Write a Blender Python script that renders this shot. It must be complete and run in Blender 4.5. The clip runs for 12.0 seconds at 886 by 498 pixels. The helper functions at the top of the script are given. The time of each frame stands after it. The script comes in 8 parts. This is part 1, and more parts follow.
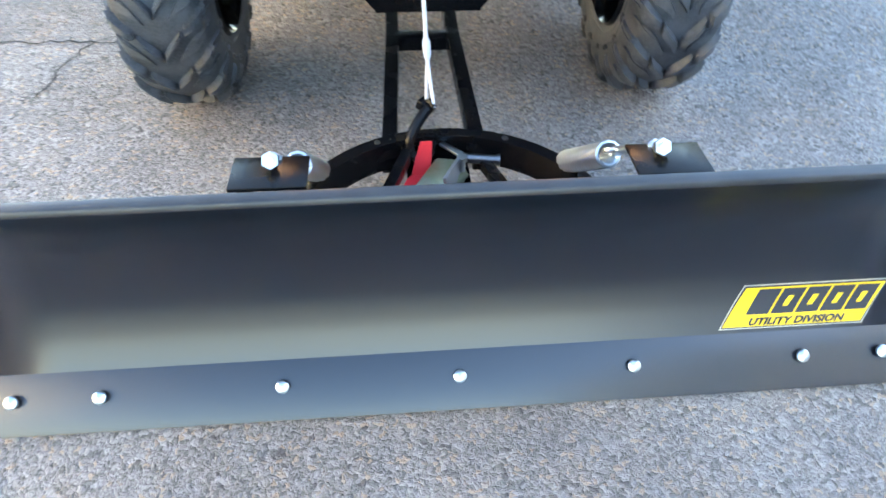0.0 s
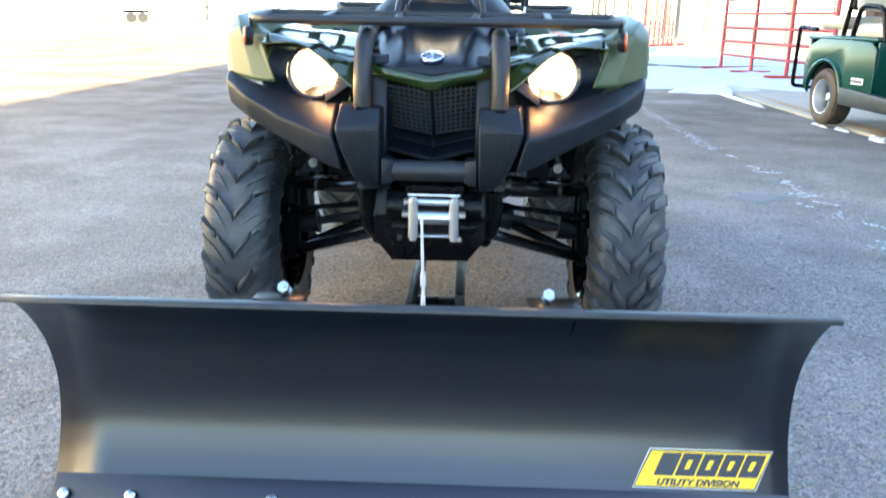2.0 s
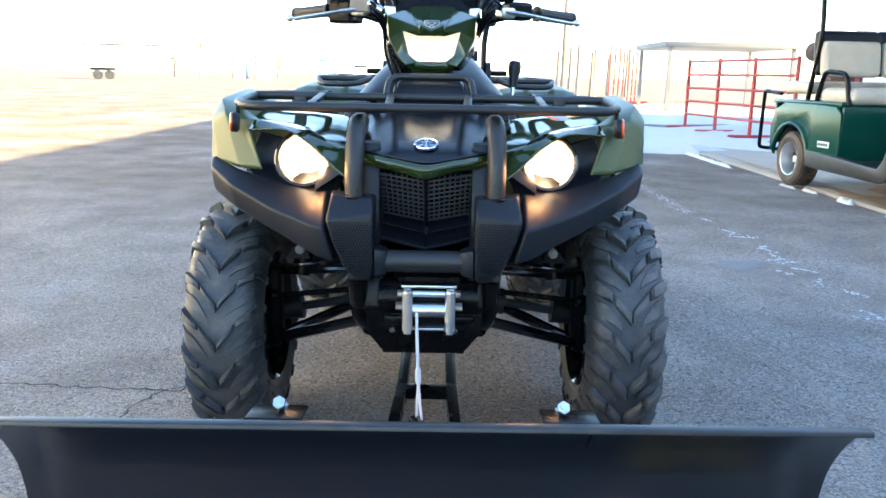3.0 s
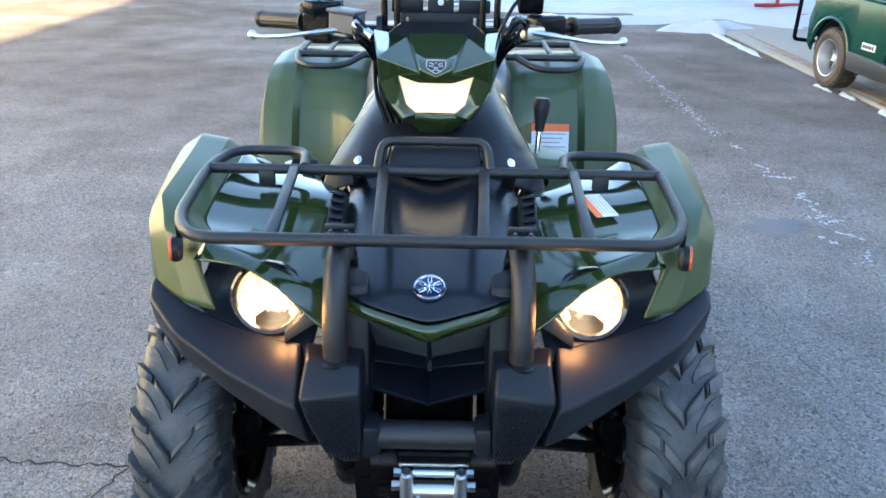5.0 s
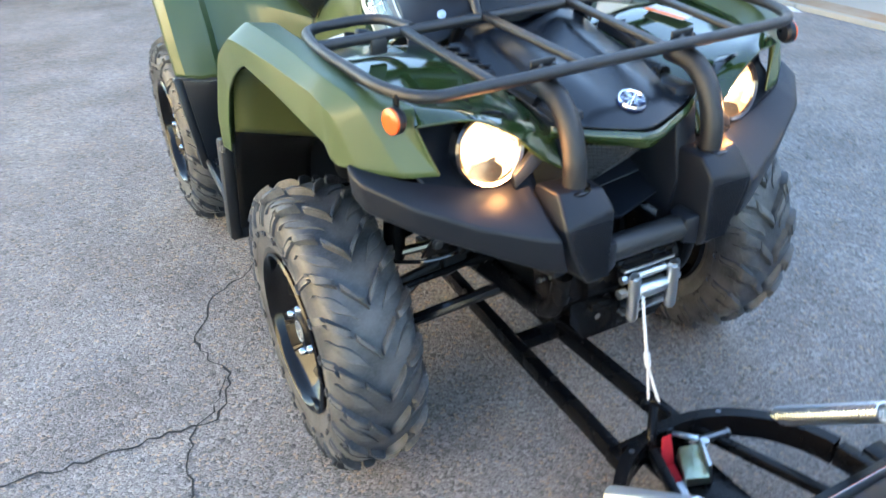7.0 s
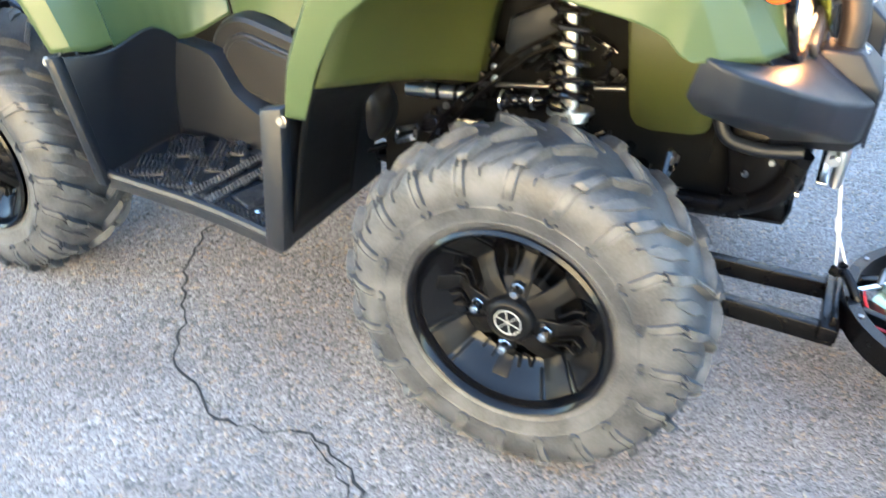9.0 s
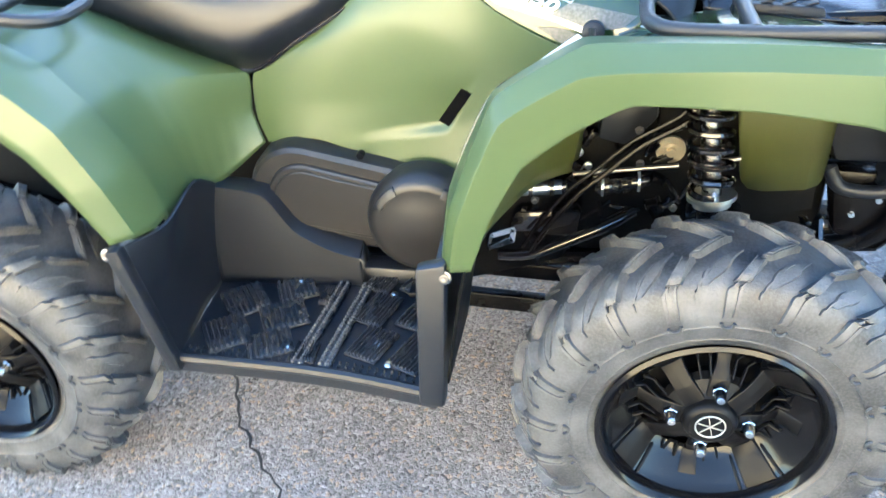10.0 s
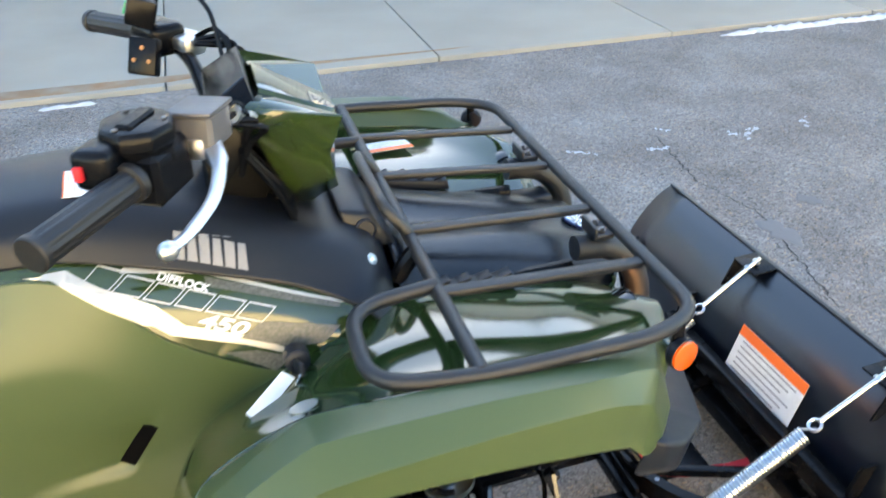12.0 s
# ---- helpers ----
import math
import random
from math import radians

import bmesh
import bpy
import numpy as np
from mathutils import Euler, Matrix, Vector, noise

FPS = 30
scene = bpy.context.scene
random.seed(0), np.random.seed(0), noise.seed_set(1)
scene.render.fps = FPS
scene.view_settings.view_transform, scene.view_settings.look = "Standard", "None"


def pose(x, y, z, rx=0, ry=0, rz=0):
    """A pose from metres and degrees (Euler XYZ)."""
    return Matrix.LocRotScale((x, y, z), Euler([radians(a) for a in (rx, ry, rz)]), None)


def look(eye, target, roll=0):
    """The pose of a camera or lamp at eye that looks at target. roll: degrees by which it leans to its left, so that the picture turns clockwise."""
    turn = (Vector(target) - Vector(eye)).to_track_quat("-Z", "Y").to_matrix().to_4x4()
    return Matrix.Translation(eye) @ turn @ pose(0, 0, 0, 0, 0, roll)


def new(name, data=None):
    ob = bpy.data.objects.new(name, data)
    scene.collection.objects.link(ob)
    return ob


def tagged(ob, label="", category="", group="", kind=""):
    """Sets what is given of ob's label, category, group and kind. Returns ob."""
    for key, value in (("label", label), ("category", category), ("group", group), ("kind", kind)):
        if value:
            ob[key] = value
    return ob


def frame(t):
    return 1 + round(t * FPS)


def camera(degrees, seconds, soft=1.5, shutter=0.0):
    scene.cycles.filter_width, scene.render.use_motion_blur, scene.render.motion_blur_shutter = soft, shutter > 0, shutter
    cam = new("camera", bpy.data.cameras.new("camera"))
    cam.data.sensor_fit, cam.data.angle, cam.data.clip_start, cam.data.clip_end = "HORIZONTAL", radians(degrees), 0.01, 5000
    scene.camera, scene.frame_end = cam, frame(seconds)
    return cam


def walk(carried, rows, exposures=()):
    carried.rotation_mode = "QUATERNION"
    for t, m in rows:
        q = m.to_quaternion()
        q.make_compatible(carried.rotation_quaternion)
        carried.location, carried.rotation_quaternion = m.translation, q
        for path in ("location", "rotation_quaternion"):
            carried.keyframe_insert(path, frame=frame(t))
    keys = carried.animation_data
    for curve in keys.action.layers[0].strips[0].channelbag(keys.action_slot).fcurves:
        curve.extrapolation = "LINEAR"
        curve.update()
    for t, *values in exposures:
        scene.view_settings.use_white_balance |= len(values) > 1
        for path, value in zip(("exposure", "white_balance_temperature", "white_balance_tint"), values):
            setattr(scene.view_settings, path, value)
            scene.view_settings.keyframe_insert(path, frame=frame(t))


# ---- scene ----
cam = camera(57.9, 12.0, 1.5, 0.35)
PATH = [
    (0, (-0.07, -1.657, 0.979), (0.042, -0.2, -0.386), 0.6),
    (0.5, (0.018, -1.827, 0.95), (-0.057, -0.221, -0.24), 1.4),
    (1, (0.089, -1.98, 0.878), (-0.02, -0.267, -0.149), 1.9),
    (1.5, (0.093, -2.099, 0.787), (-0.015, -0.267, -0.01), 1.5),
    (1.9, (0.098, -2.166, 0.854), (0.024, -0.253, 0.275), 1.3),
    (2, (0.105, -2.174, 0.886), (0.028, -0.255, 0.328), 1.0),
    (2.5, (0.075, -2.154, 0.928), (0.051, -0.2, 0.502), 1.0),
    (2.7, (0.062, -2.14, 0.929), (0.051, -0.181, 0.524), 1.1),
    (4.3, (-0.036, -1.662, 1.247), (-0.008, 0.199, 0.515), 0.7),
    (4.5, (-0.025, -1.62, 1.298), (-0.001, 0.229, 0.536), 0.7),
    (5, (0.02, -1.515, 1.38), (0.021, 0.319, 0.583), 1.1),
    (5.5, (-0.037, -1.476, 1.436), (0.046, 0.367, 0.663), 1.1),
    (6, (-0.318, -1.418, 1.448), (0.041, 0.385, 0.661), 0.7),
    (6.5, (-0.625, -1.452, 1.367), (-0.079, 0.255, 0.48), 0.1),
    (7, (-0.901, -1.369, 1.292), (-0.125, 0.173, 0.282), -2.6),
    (7.2, (-1.023, -1.299, 1.256), (-0.123, 0.177, 0.25), -3.9),
    (8.8, (-1.474, -0.475, 1.065), (-0.004, 0.338, -0.021), 0.2),
    (9, (-1.516, -0.36, 1.097), (-0.01, 0.389, 0.015), -0.0),
    (9.5, (-1.501, -0.033, 1.151), (0.074, 0.576, 0.078), -1.9),
    (10, (-1.477, 0.209, 1.251), (0.147, 0.545, 0.133), -4.6),
    (10.5, (-1.456, 0.353, 1.373), (0.164, 0.397, 0.201), -5.8),
    (11, (-1.317, 0.347, 1.449), (0.3, 0.24, 0.278), -6.4),
    (11.5, (-1.217, 0.33, 1.473), (0.41, -0.048, 0.373), -3.5),
    (12, (-1.131, 0.25, 1.5), (0.509, -0.238, 0.464), -0.8),
]
EXPOSURES = [(0, 4.1, 6600, 7), (1.0, 4.0, 6600, 7), (1.6, 3.9, 6500, 7), (2.0, 3.6, 6250, 7), (2.7, 3.32, 6030, 7), (4.3, 3.22, 6150, 8), (5.5, 3.25, 6200, 8), (6.4, 3.34, 6250, 8), (7.2, 3.77, 6300, 8), (8.8, 4.22, 6200, 7), (9.5, 4.35, 5600, 6), (10.5, 4.4, 5700, 6), (11.2, 4.0, 6500, 7), (12, 3.35, 6800, 8)]
walk(cam, [(t, look(eye, target, roll)) for t, eye, target, roll in PATH], EXPOSURES)

# ---- world and light ----
world = bpy.data.worlds.new("sky")
scene.world = world
world.use_nodes = True
wn = world.node_tree.nodes
sky = wn.new("ShaderNodeTexSky")
sky.sky_type, sky.sun_disc = "NISHITA", False
sky.sun_elevation, sky.sun_rotation = radians(21), radians(104)
sky.air_density, sky.dust_density = 1.0, 0.25
world.node_tree.links.new(sky.outputs["Color"], wn["Background"].inputs["Color"])
wn["Background"].inputs["Strength"].default_value = 0.10
sun = new("sun", bpy.data.lights.new("sun", "SUN"))
sun.data.energy, sun.data.angle, sun.data.color = 5.0, radians(0.5), (1.0, 0.74, 0.38)
sun.matrix_world = look((12, -3.0, 4.8), (0, 0, 0))

# ---- materials ----
def mat(name, color, rough=0.5, metal=0.0, spots=None, amount=0.4, scale=12.0, bump=0.0, bump_scale=200.0, coat=0.0, dust=None, dust_amount=0.3, rough_var=0.1):
    """A surface with two scales of variation: stains of a second colour, fine grain and relief."""
    m = bpy.data.materials.new(name)
    m.use_nodes = True
    n, l = m.node_tree.nodes, m.node_tree.links
    b = n["Principled BSDF"]
    b.inputs["Metallic"].default_value = metal
    b.inputs["Coat Weight"].default_value = coat
    b.inputs["Coat Roughness"].default_value = 0.08
    tc = n.new("ShaderNodeTexCoord")
    big = n.new("ShaderNodeTexNoise")
    big.inputs["Scale"].default_value, big.inputs["Detail"].default_value = scale, 6
    l.new(tc.outputs["Object"], big.inputs["Vector"])
    fine = n.new("ShaderNodeTexNoise")
    fine.inputs["Scale"].default_value, fine.inputs["Detail"].default_value = bump_scale, 3
    l.new(tc.outputs["Object"], fine.inputs["Vector"])
    ramp = n.new("ShaderNodeValToRGB")
    c2 = spots or tuple(min(1, c * 1.25) for c in color)
    ramp.color_ramp.elements[0].position, ramp.color_ramp.elements[1].position = 0.38, 0.68
    ramp.color_ramp.elements[0].color = (*color, 1)
    ramp.color_ramp.elements[1].color = (*[a * (1 - amount) + c * amount for a, c in zip(color, c2)], 1)
    l.new(big.outputs["Fac"], ramp.inputs["Fac"])
    out = ramp.outputs["Color"]
    if dust:
        mix = n.new("ShaderNodeMixRGB")
        mix.inputs["Color2"].default_value = (*dust, 1)
        mr = n.new("ShaderNodeMapRange")
        mr.inputs["From Min"].default_value, mr.inputs["From Max"].default_value = 0.42, 0.7
        mr.inputs["To Max"].default_value = dust_amount
        l.new(fine.outputs["Fac"], mr.inputs["Value"])
        l.new(mr.outputs["Result"], mix.inputs["Fac"])
        l.new(out, mix.inputs["Color1"])
        out = mix.outputs["Color"]
    l.new(out, b.inputs["Base Color"])
    rr = n.new("ShaderNodeMapRange")
    rr.inputs["To Min"].default_value, rr.inputs["To Max"].default_value = max(0.02, rough - rough_var), min(1, rough + rough_var)
    l.new(big.outputs["Fac"], rr.inputs["Value"])
    l.new(rr.outputs["Result"], b.inputs["Roughness"])
    if bump:
        bp = n.new("ShaderNodeBump")
        bp.inputs["Strength"].default_value, bp.inputs["Distance"].default_value = bump, 0.002
        l.new(fine.outputs["Fac"], bp.inputs["Height"])
        l.new(bp.outputs["Normal"], b.inputs["Normal"])
    return m


def glow(name, color, strength):
    m = bpy.data.materials.new(name)
    m.use_nodes = True
    b = m.node_tree.nodes["Principled BSDF"]
    b.inputs["Base Color"].default_value = (*color, 1)
    b.inputs["Emission Color"].default_value = (*color, 1)
    b.inputs["Emission Strength"].default_value = strength
    return m


def glass(name, color, rough=0.0):
    m = bpy.data.materials.new(name)
    m.use_nodes = True
    b = m.node_tree.nodes["Principled BSDF"]
    b.inputs["Base Color"].default_value = (*color, 1)
    b.inputs["Roughness"].default_value = rough
    b.inputs["Transmission Weight"].default_value = 1.0
    b.inputs["IOR"].default_value = 1.45
    return m


def asphalt_material():
    m = bpy.data.materials.new("asphalt")
    m.use_nodes = True
    n, l = m.node_tree.nodes, m.node_tree.links
    b = n["Principled BSDF"]
    tc = n.new("ShaderNodeTexCoord")

    def noise_tex(scale, detail=4):
        t = n.new("ShaderNodeTexNoise")
        t.inputs["Scale"].default_value, t.inputs["Detail"].default_value = scale, detail
        l.new(tc.outputs["Object"], t.inputs["Vector"])
        return t.outputs["Fac"]

    def ramp(fac, p0, c0, p1, c1):
        r = n.new("ShaderNodeValToRGB")
        e = r.color_ramp.elements
        e[0].position, e[0].color, e[1].position, e[1].color = p0, (*c0, 1), p1, (*c1, 1)
        l.new(fac, r.inputs["Fac"])
        return r.outputs["Color"]

    def mix(fac, c1, c2, mode="MIX"):
        x = n.new("ShaderNodeMixRGB")
        x.blend_type = mode
        if isinstance(fac, float):
            x.inputs["Fac"].default_value = fac
        else:
            l.new(fac, x.inputs["Fac"])
        l.new(c1, x.inputs["Color1"])
        l.new(c2, x.inputs["Color2"])
        return x.outputs["Color"]

    warp = n.new("ShaderNodeTexNoise")
    warp.inputs["Scale"].default_value, warp.inputs["Detail"].default_value = 70, 4
    l.new(tc.outputs["Object"], warp.inputs["Vector"])
    shift = n.new("ShaderNodeVectorMath")
    shift.operation = "MULTIPLY_ADD"
    shift.inputs[1].default_value = (0.020, 0.020, 0.0)
    l.new(warp.outputs["Color"], shift.inputs[0])
    l.new(tc.outputs["Object"], shift.inputs[2])

    def chips(scale):
        v = n.new("ShaderNodeTexVoronoi")
        v.inputs["Scale"].default_value = scale
        l.new(shift.outputs["Vector"], v.inputs["Vector"])
        c = n.new("ShaderNodeSeparateColor")
        l.new(v.outputs["Color"], c.inputs["Color"])
        return v, c

    vor, stone = chips(150)
    grit, sand = chips(390)
    coarse = ramp(stone.outputs["Red"], 0.05, (0.070, 0.065, 0.061), 0.95, (0.42, 0.40, 0.385))
    fine = ramp(sand.outputs["Red"], 0.05, (0.095, 0.090, 0.085), 0.95, (0.39, 0.372, 0.358))
    bare = ramp(noise_tex(24, 4), 0.42, (0.15, 0.15, 0.15), 0.60, (0.85, 0.85, 0.85))
    stones = mix(bare, fine, coarse)
    tan = ramp(stone.outputs["Green"], 0.9, (0, 0, 0), 0.95, (0.8, 0.8, 0.8))
    warm = n.new("ShaderNodeRGB")
    warm.outputs[0].default_value = (0.44, 0.33, 0.235, 1)
    col = mix(tan, stones, warm.outputs[0])
    pale = n.new("ShaderNodeRGB")
    pale.outputs[0].default_value = (0.285, 0.272, 0.265, 1)
    worn = ramp(noise_tex(0.55), 0.35, (0, 0, 0), 0.75, (0.35, 0.35, 0.35))
    col = mix(worn, col, pale.outputs[0])
    blot = ramp(noise_tex(2.6, 6), 0.3, (0.80, 0.765, 0.735), 0.7, (1.12, 1.11, 1.10))
    col = mix(1.0, col, blot, "MULTIPLY")
    salt = ramp(noise_tex(36, 5), 0.66, (0, 0, 0), 0.76, (0.35, 0.35, 0.35))
    white = n.new("ShaderNodeRGB")
    white.outputs[0].default_value = (0.52, 0.51, 0.50, 1)
    col = mix(salt, col, white.outputs[0])
    # damp ground where the snow melts off
    axes = n.new("ShaderNodeSeparateXYZ")
    l.new(tc.outputs["Object"], axes.inputs["Vector"])
    reach = n.new("ShaderNodeMapRange")
    reach.inputs["From Min"].default_value, reach.inputs["From Max"].default_value = 1.6, 5.5
    l.new(axes.outputs["Y"], reach.inputs["Value"])
    pools = n.new("ShaderNodeMath")
    pools.operation, pools.use_clamp = "MULTIPLY", True
    l.new(reach.outputs["Result"], pools.inputs[0])
    patch = n.new("ShaderNodeMapRange")
    patch.inputs["From Min"].default_value, patch.inputs["From Max"].default_value = 0.32, 0.56
    l.new(noise_tex(0.7, 5), patch.inputs["Value"])
    l.new(patch.outputs["Result"], pools.inputs[1])
    damp = n.new("ShaderNodeRGB")
    damp.outputs[0].default_value = (0.66, 0.61, 0.56, 1)
    col = mix(pools.outputs[0], col, damp.outputs[0], "MULTIPLY")
    l.new(col, b.inputs["Base Color"])
    b.inputs["Roughness"].default_value = 0.9
    b.inputs["Specular IOR Level"].default_value = 0.06
    sums = n.new("ShaderNodeMath")
    sums.operation, sums.inputs[1].default_value = "MULTIPLY_ADD", 0.45
    l.new(grit.outputs["Distance"], sums.inputs[0])
    l.new(vor.outputs["Distance"], sums.inputs[2])
    bp = n.new("ShaderNodeBump")
    bp.inputs["Strength"].default_value, bp.inputs["Distance"].default_value = 0.9, 0.0045
    bp.invert = True
    l.new(sums.outputs[0], bp.inputs["Height"])
    l.new(bp.outputs["Normal"], b.inputs["Normal"])
    return m


ASPHALT = asphalt_material()
CRACK = mat("crack_tar", (0.03, 0.029, 0.028), 0.95, bump=0.4)
CONCRETE = mat("concrete", (0.29, 0.275, 0.24), 0.85, spots=(0.24, 0.22, 0.19), amount=0.6, scale=1.3, bump=0.4, bump_scale=160)
SNOW = mat("snow", (0.44, 0.46, 0.50), 0.7, spots=(0.52, 0.52, 0.54), amount=0.5, scale=5, bump=0.6, bump_scale=60)
GREEN = mat("green_plastic_gloss", (0.020, 0.036, 0.009), 0.07, spots=(0.022, 0.038, 0.010), scale=5, bump=0.012, bump_scale=900, coat=0.5, rough_var=0.03)
GREEN_MATT = mat("green_plastic", (0.0475, 0.0710, 0.0255), 0.37, spots=(0.0505, 0.0745, 0.0265), scale=4, bump=0.03, bump_scale=900, rough_var=0.04)
GREEN_MATT.node_tree.nodes["Principled BSDF"].inputs["Specular IOR Level"].default_value = 0.5
# inner green plastic, dimmer and yellower: shade and warm bounce in its colour
WARM_LIT_GREEN = mat("warm_lit_inner_plastic", (0.040, 0.049, 0.0105), 0.5, spots=(0.046, 0.055, 0.013), scale=6, bump=0.08, bump_scale=700)
BLACK_PLASTIC = mat("black_plastic", (0.0078, 0.0100, 0.0148), 0.40, spots=(0.0100, 0.0125, 0.0175), scale=9, bump=0.12, bump_scale=1100, rough_var=0.06)
BLACK_PLASTIC.node_tree.nodes["Principled BSDF"].inputs["Specular IOR Level"].default_value = 0.28
HOOD_PLASTIC = mat("hood_plastic", (0.0070, 0.0090, 0.0130), 0.25, spots=(0.0090, 0.0110, 0.0150), scale=9, bump=0.08, bump_scale=1100, rough_var=0.05)
HOOD_PLASTIC.node_tree.nodes["Principled BSDF"].inputs["Specular IOR Level"].default_value = 0.4
BLACK_GLOSS = mat("gloss_black", (0.008, 0.008, 0.009), 0.12, coat=0.4, scale=8, rough_var=0.03)
BLACK_STEEL = mat("black_powder_coat", (0.0035, 0.0035, 0.004), 0.26, spots=(0.006, 0.006, 0.006), scale=14, bump=0.1, bump_scale=700, rough_var=0.1)
BLACK_STEEL.node_tree.nodes["Principled BSDF"].inputs["Specular IOR Level"].default_value = 0.15
RACK_STEEL = mat("rack_wrinkle_coat", (0.011, 0.0117, 0.0135), 0.42, spots=(0.015, 0.0155, 0.017), scale=30, bump=0.25, bump_scale=1500)
BLADE = mat("blade_powder_coat", (0.0012, 0.0034, 0.0086), 0.30, spots=(0.0018, 0.0042, 0.0098), scale=3, bump=0.012, bump_scale=900, rough_var=0.012)
BLADE.node_tree.nodes["Principled BSDF"].inputs["Specular IOR Level"].default_value = 0.8
RUBBER = mat("tyre_rubber", (0.030, 0.031, 0.033), 0.62, spots=(0.10, 0.10, 0.10), amount=0.7, scale=7, bump=0.25, bump_scale=260, dust=(0.16, 0.155, 0.15), dust_amount=0.4)
SIDEWALL = mat("tyre_sidewall_dusty", (0.020, 0.0215, 0.024), 0.5, spots=(0.084, 0.087, 0.091), amount=0.9, scale=15, bump=0.3, bump_scale=240, dust=(0.088, 0.092, 0.098), dust_amount=0.4)
LUG_RUBBER = mat("tread_rubber", (0.024, 0.0255, 0.028), 0.5, spots=(0.105, 0.105, 0.104), amount=0.85, scale=22, bump=0.35, bump_scale=240, dust=(0.10, 0.103, 0.107), dust_amount=0.45)
SPOKE_BLACK = mat("rim_satin_black", (0.0040, 0.0042, 0.0048), 0.36, spots=(0.006, 0.006, 0.0065), scale=12, bump=0.05, bump_scale=900, rough_var=0.05)
SPOKE_BLACK.node_tree.nodes["Principled BSDF"].inputs["Specular IOR Level"].default_value = 0.12
RIM = mat("rim_gloss_black", (0.0035, 0.0037, 0.0042), 0.13, spots=(0.005, 0.005, 0.0055), scale=10, rough_var=0.03)
RIM.node_tree.nodes["Principled BSDF"].inputs["Specular IOR Level"].default_value = 0.25
ZINC = mat("zinc_plate", (0.60, 0.64, 0.67), 0.32, 1.0, spots=(0.54, 0.57, 0.58), scale=30, bump=0.03, bump_scale=300)
STEEL = mat("bright_steel", (0.6, 0.6, 0.6), 0.2, 1.0, scale=20)
ALUMINIUM = mat("cast_aluminium", (0.62, 0.62, 0.62), 0.38, 1.0, scale=30, bump=0.15, bump_scale=500)
DARK_METAL = mat("dark_castings", (0.0032, 0.0034, 0.0036), 0.5, 0.0, spots=(0.006, 0.006, 0.006), scale=25, bump=0.3, bump_scale=150)
DARK_METAL.node_tree.nodes["Principled BSDF"].inputs["Specular IOR Level"].default_value = 0.1
CONTROL_BLACK = mat("control_black", (0.0032, 0.0036, 0.0046), 0.24, spots=(0.007, 0.007, 0.008), scale=20, bump=0.08, bump_scale=900, rough_var=0.06)
CONTROL_BLACK.node_tree.nodes["Principled BSDF"].inputs["Specular IOR Level"].default_value = 0.13
SEAT_VINYL = mat("seat_vinyl", (0.0045, 0.0058, 0.0090), 0.36, spots=(0.006, 0.0075, 0.011), scale=6, bump=0.22, bump_scale=700)
SEAT_VINYL.node_tree.nodes["Principled BSDF"].inputs["Specular IOR Level"].default_value = 0.55
GRIP_RUBBER = mat("grip_rubber", (0.007, 0.0072, 0.008), 0.5, bump=0.3, bump_scale=500)
ORANGE = mat("amber_reflector", (0.62, 0.085, 0.004), 0.12, scale=60, coat=0.6, bump=0.3, bump_scale=400)
RED = mat("red_webbing", (0.55, 0.012, 0.02), 0.6, bump=0.4, bump_scale=600)
RED_PAINT = mat("red_pipe_paint", (0.36, 0.03, 0.03), 0.5, spots=(0.2, 0.06, 0.04), scale=4, bump=0.1)
WHITE_LABEL = mat("white_label", (0.72, 0.74, 0.76), 0.4, scale=40)
LABEL_PRINT = mat("label_print", (0.25, 0.26, 0.28), 0.5)
LABEL_ORANGE = mat("label_orange", (0.85, 0.16, 0.03), 0.4)
YELLOW = mat("yellow_decal", (0.86, 0.56, 0.01), 0.35, spots=(0.82, 0.52, 0.01), scale=30)
DECAL_BLACK = mat("decal_black", (0.02, 0.022, 0.03), 0.35)
DECAL_SILVER = mat("decal_silver", (0.50, 0.48, 0.43), 0.32, 0.55, scale=40)
DECAL_GREY = mat("decal_carbon_grey", (0.05, 0.055, 0.045), 0.35, spots=(0.12, 0.12, 0.11), amount=0.9, scale=220)
BLUE_EMBLEM = mat("emblem_blue", (0.01, 0.02, 0.08), 0.2, coat=0.5)
CHROME = mat("chrome", (0.85, 0.87, 0.9), 0.08, 1.0)
LENS = glass("clear_lens", (1, 1, 1), 0.02)
REFLECTOR_BOWL = mat("lamp_bowl", (0.42, 0.35, 0.26), 0.30, 0.55, scale=60, bump=0.5, bump_scale=90)
BULB = glow("lit_bulb", (1.0, 0.72, 0.42), 4.0)
LAMP_FACE = glow("lit_lamp_face", (1.0, 0.82, 0.58), 0.9)
POD_FACE = glow("lit_pod_face", (1.0, 0.76, 0.48), 0.085)
CART_GREEN = mat("cart_green_paint", (0.004, 0.044, 0.030), 0.2, coat=0.1, scale=4, rough_var=0.03)
CART_GREEN.node_tree.nodes["Principled BSDF"].inputs["Specular IOR Level"].default_value = 0.3
CART_TYRE = mat("brown_dusty_rubber", (0.030, 0.026, 0.023), 0.7, spots=(0.085, 0.062, 0.045), amount=0.9, scale=9, bump=0.2, bump_scale=200, dust=(0.095, 0.07, 0.052), dust_amount=0.5)
TRIM_GREY = mat("trim_grey_plastic", (0.013, 0.0145, 0.017), 0.5, spots=(0.018, 0.0195, 0.022), scale=8, bump=0.15, bump_scale=600)
BEIGE = mat("beige_vinyl", (0.42, 0.38, 0.31), 0.55, scale=10, bump=0.1)
WALL_METAL = mat("white_sheet_metal", (0.62, 0.64, 0.68), 0.5, spots=(0.5, 0.52, 0.55), scale=1.2)
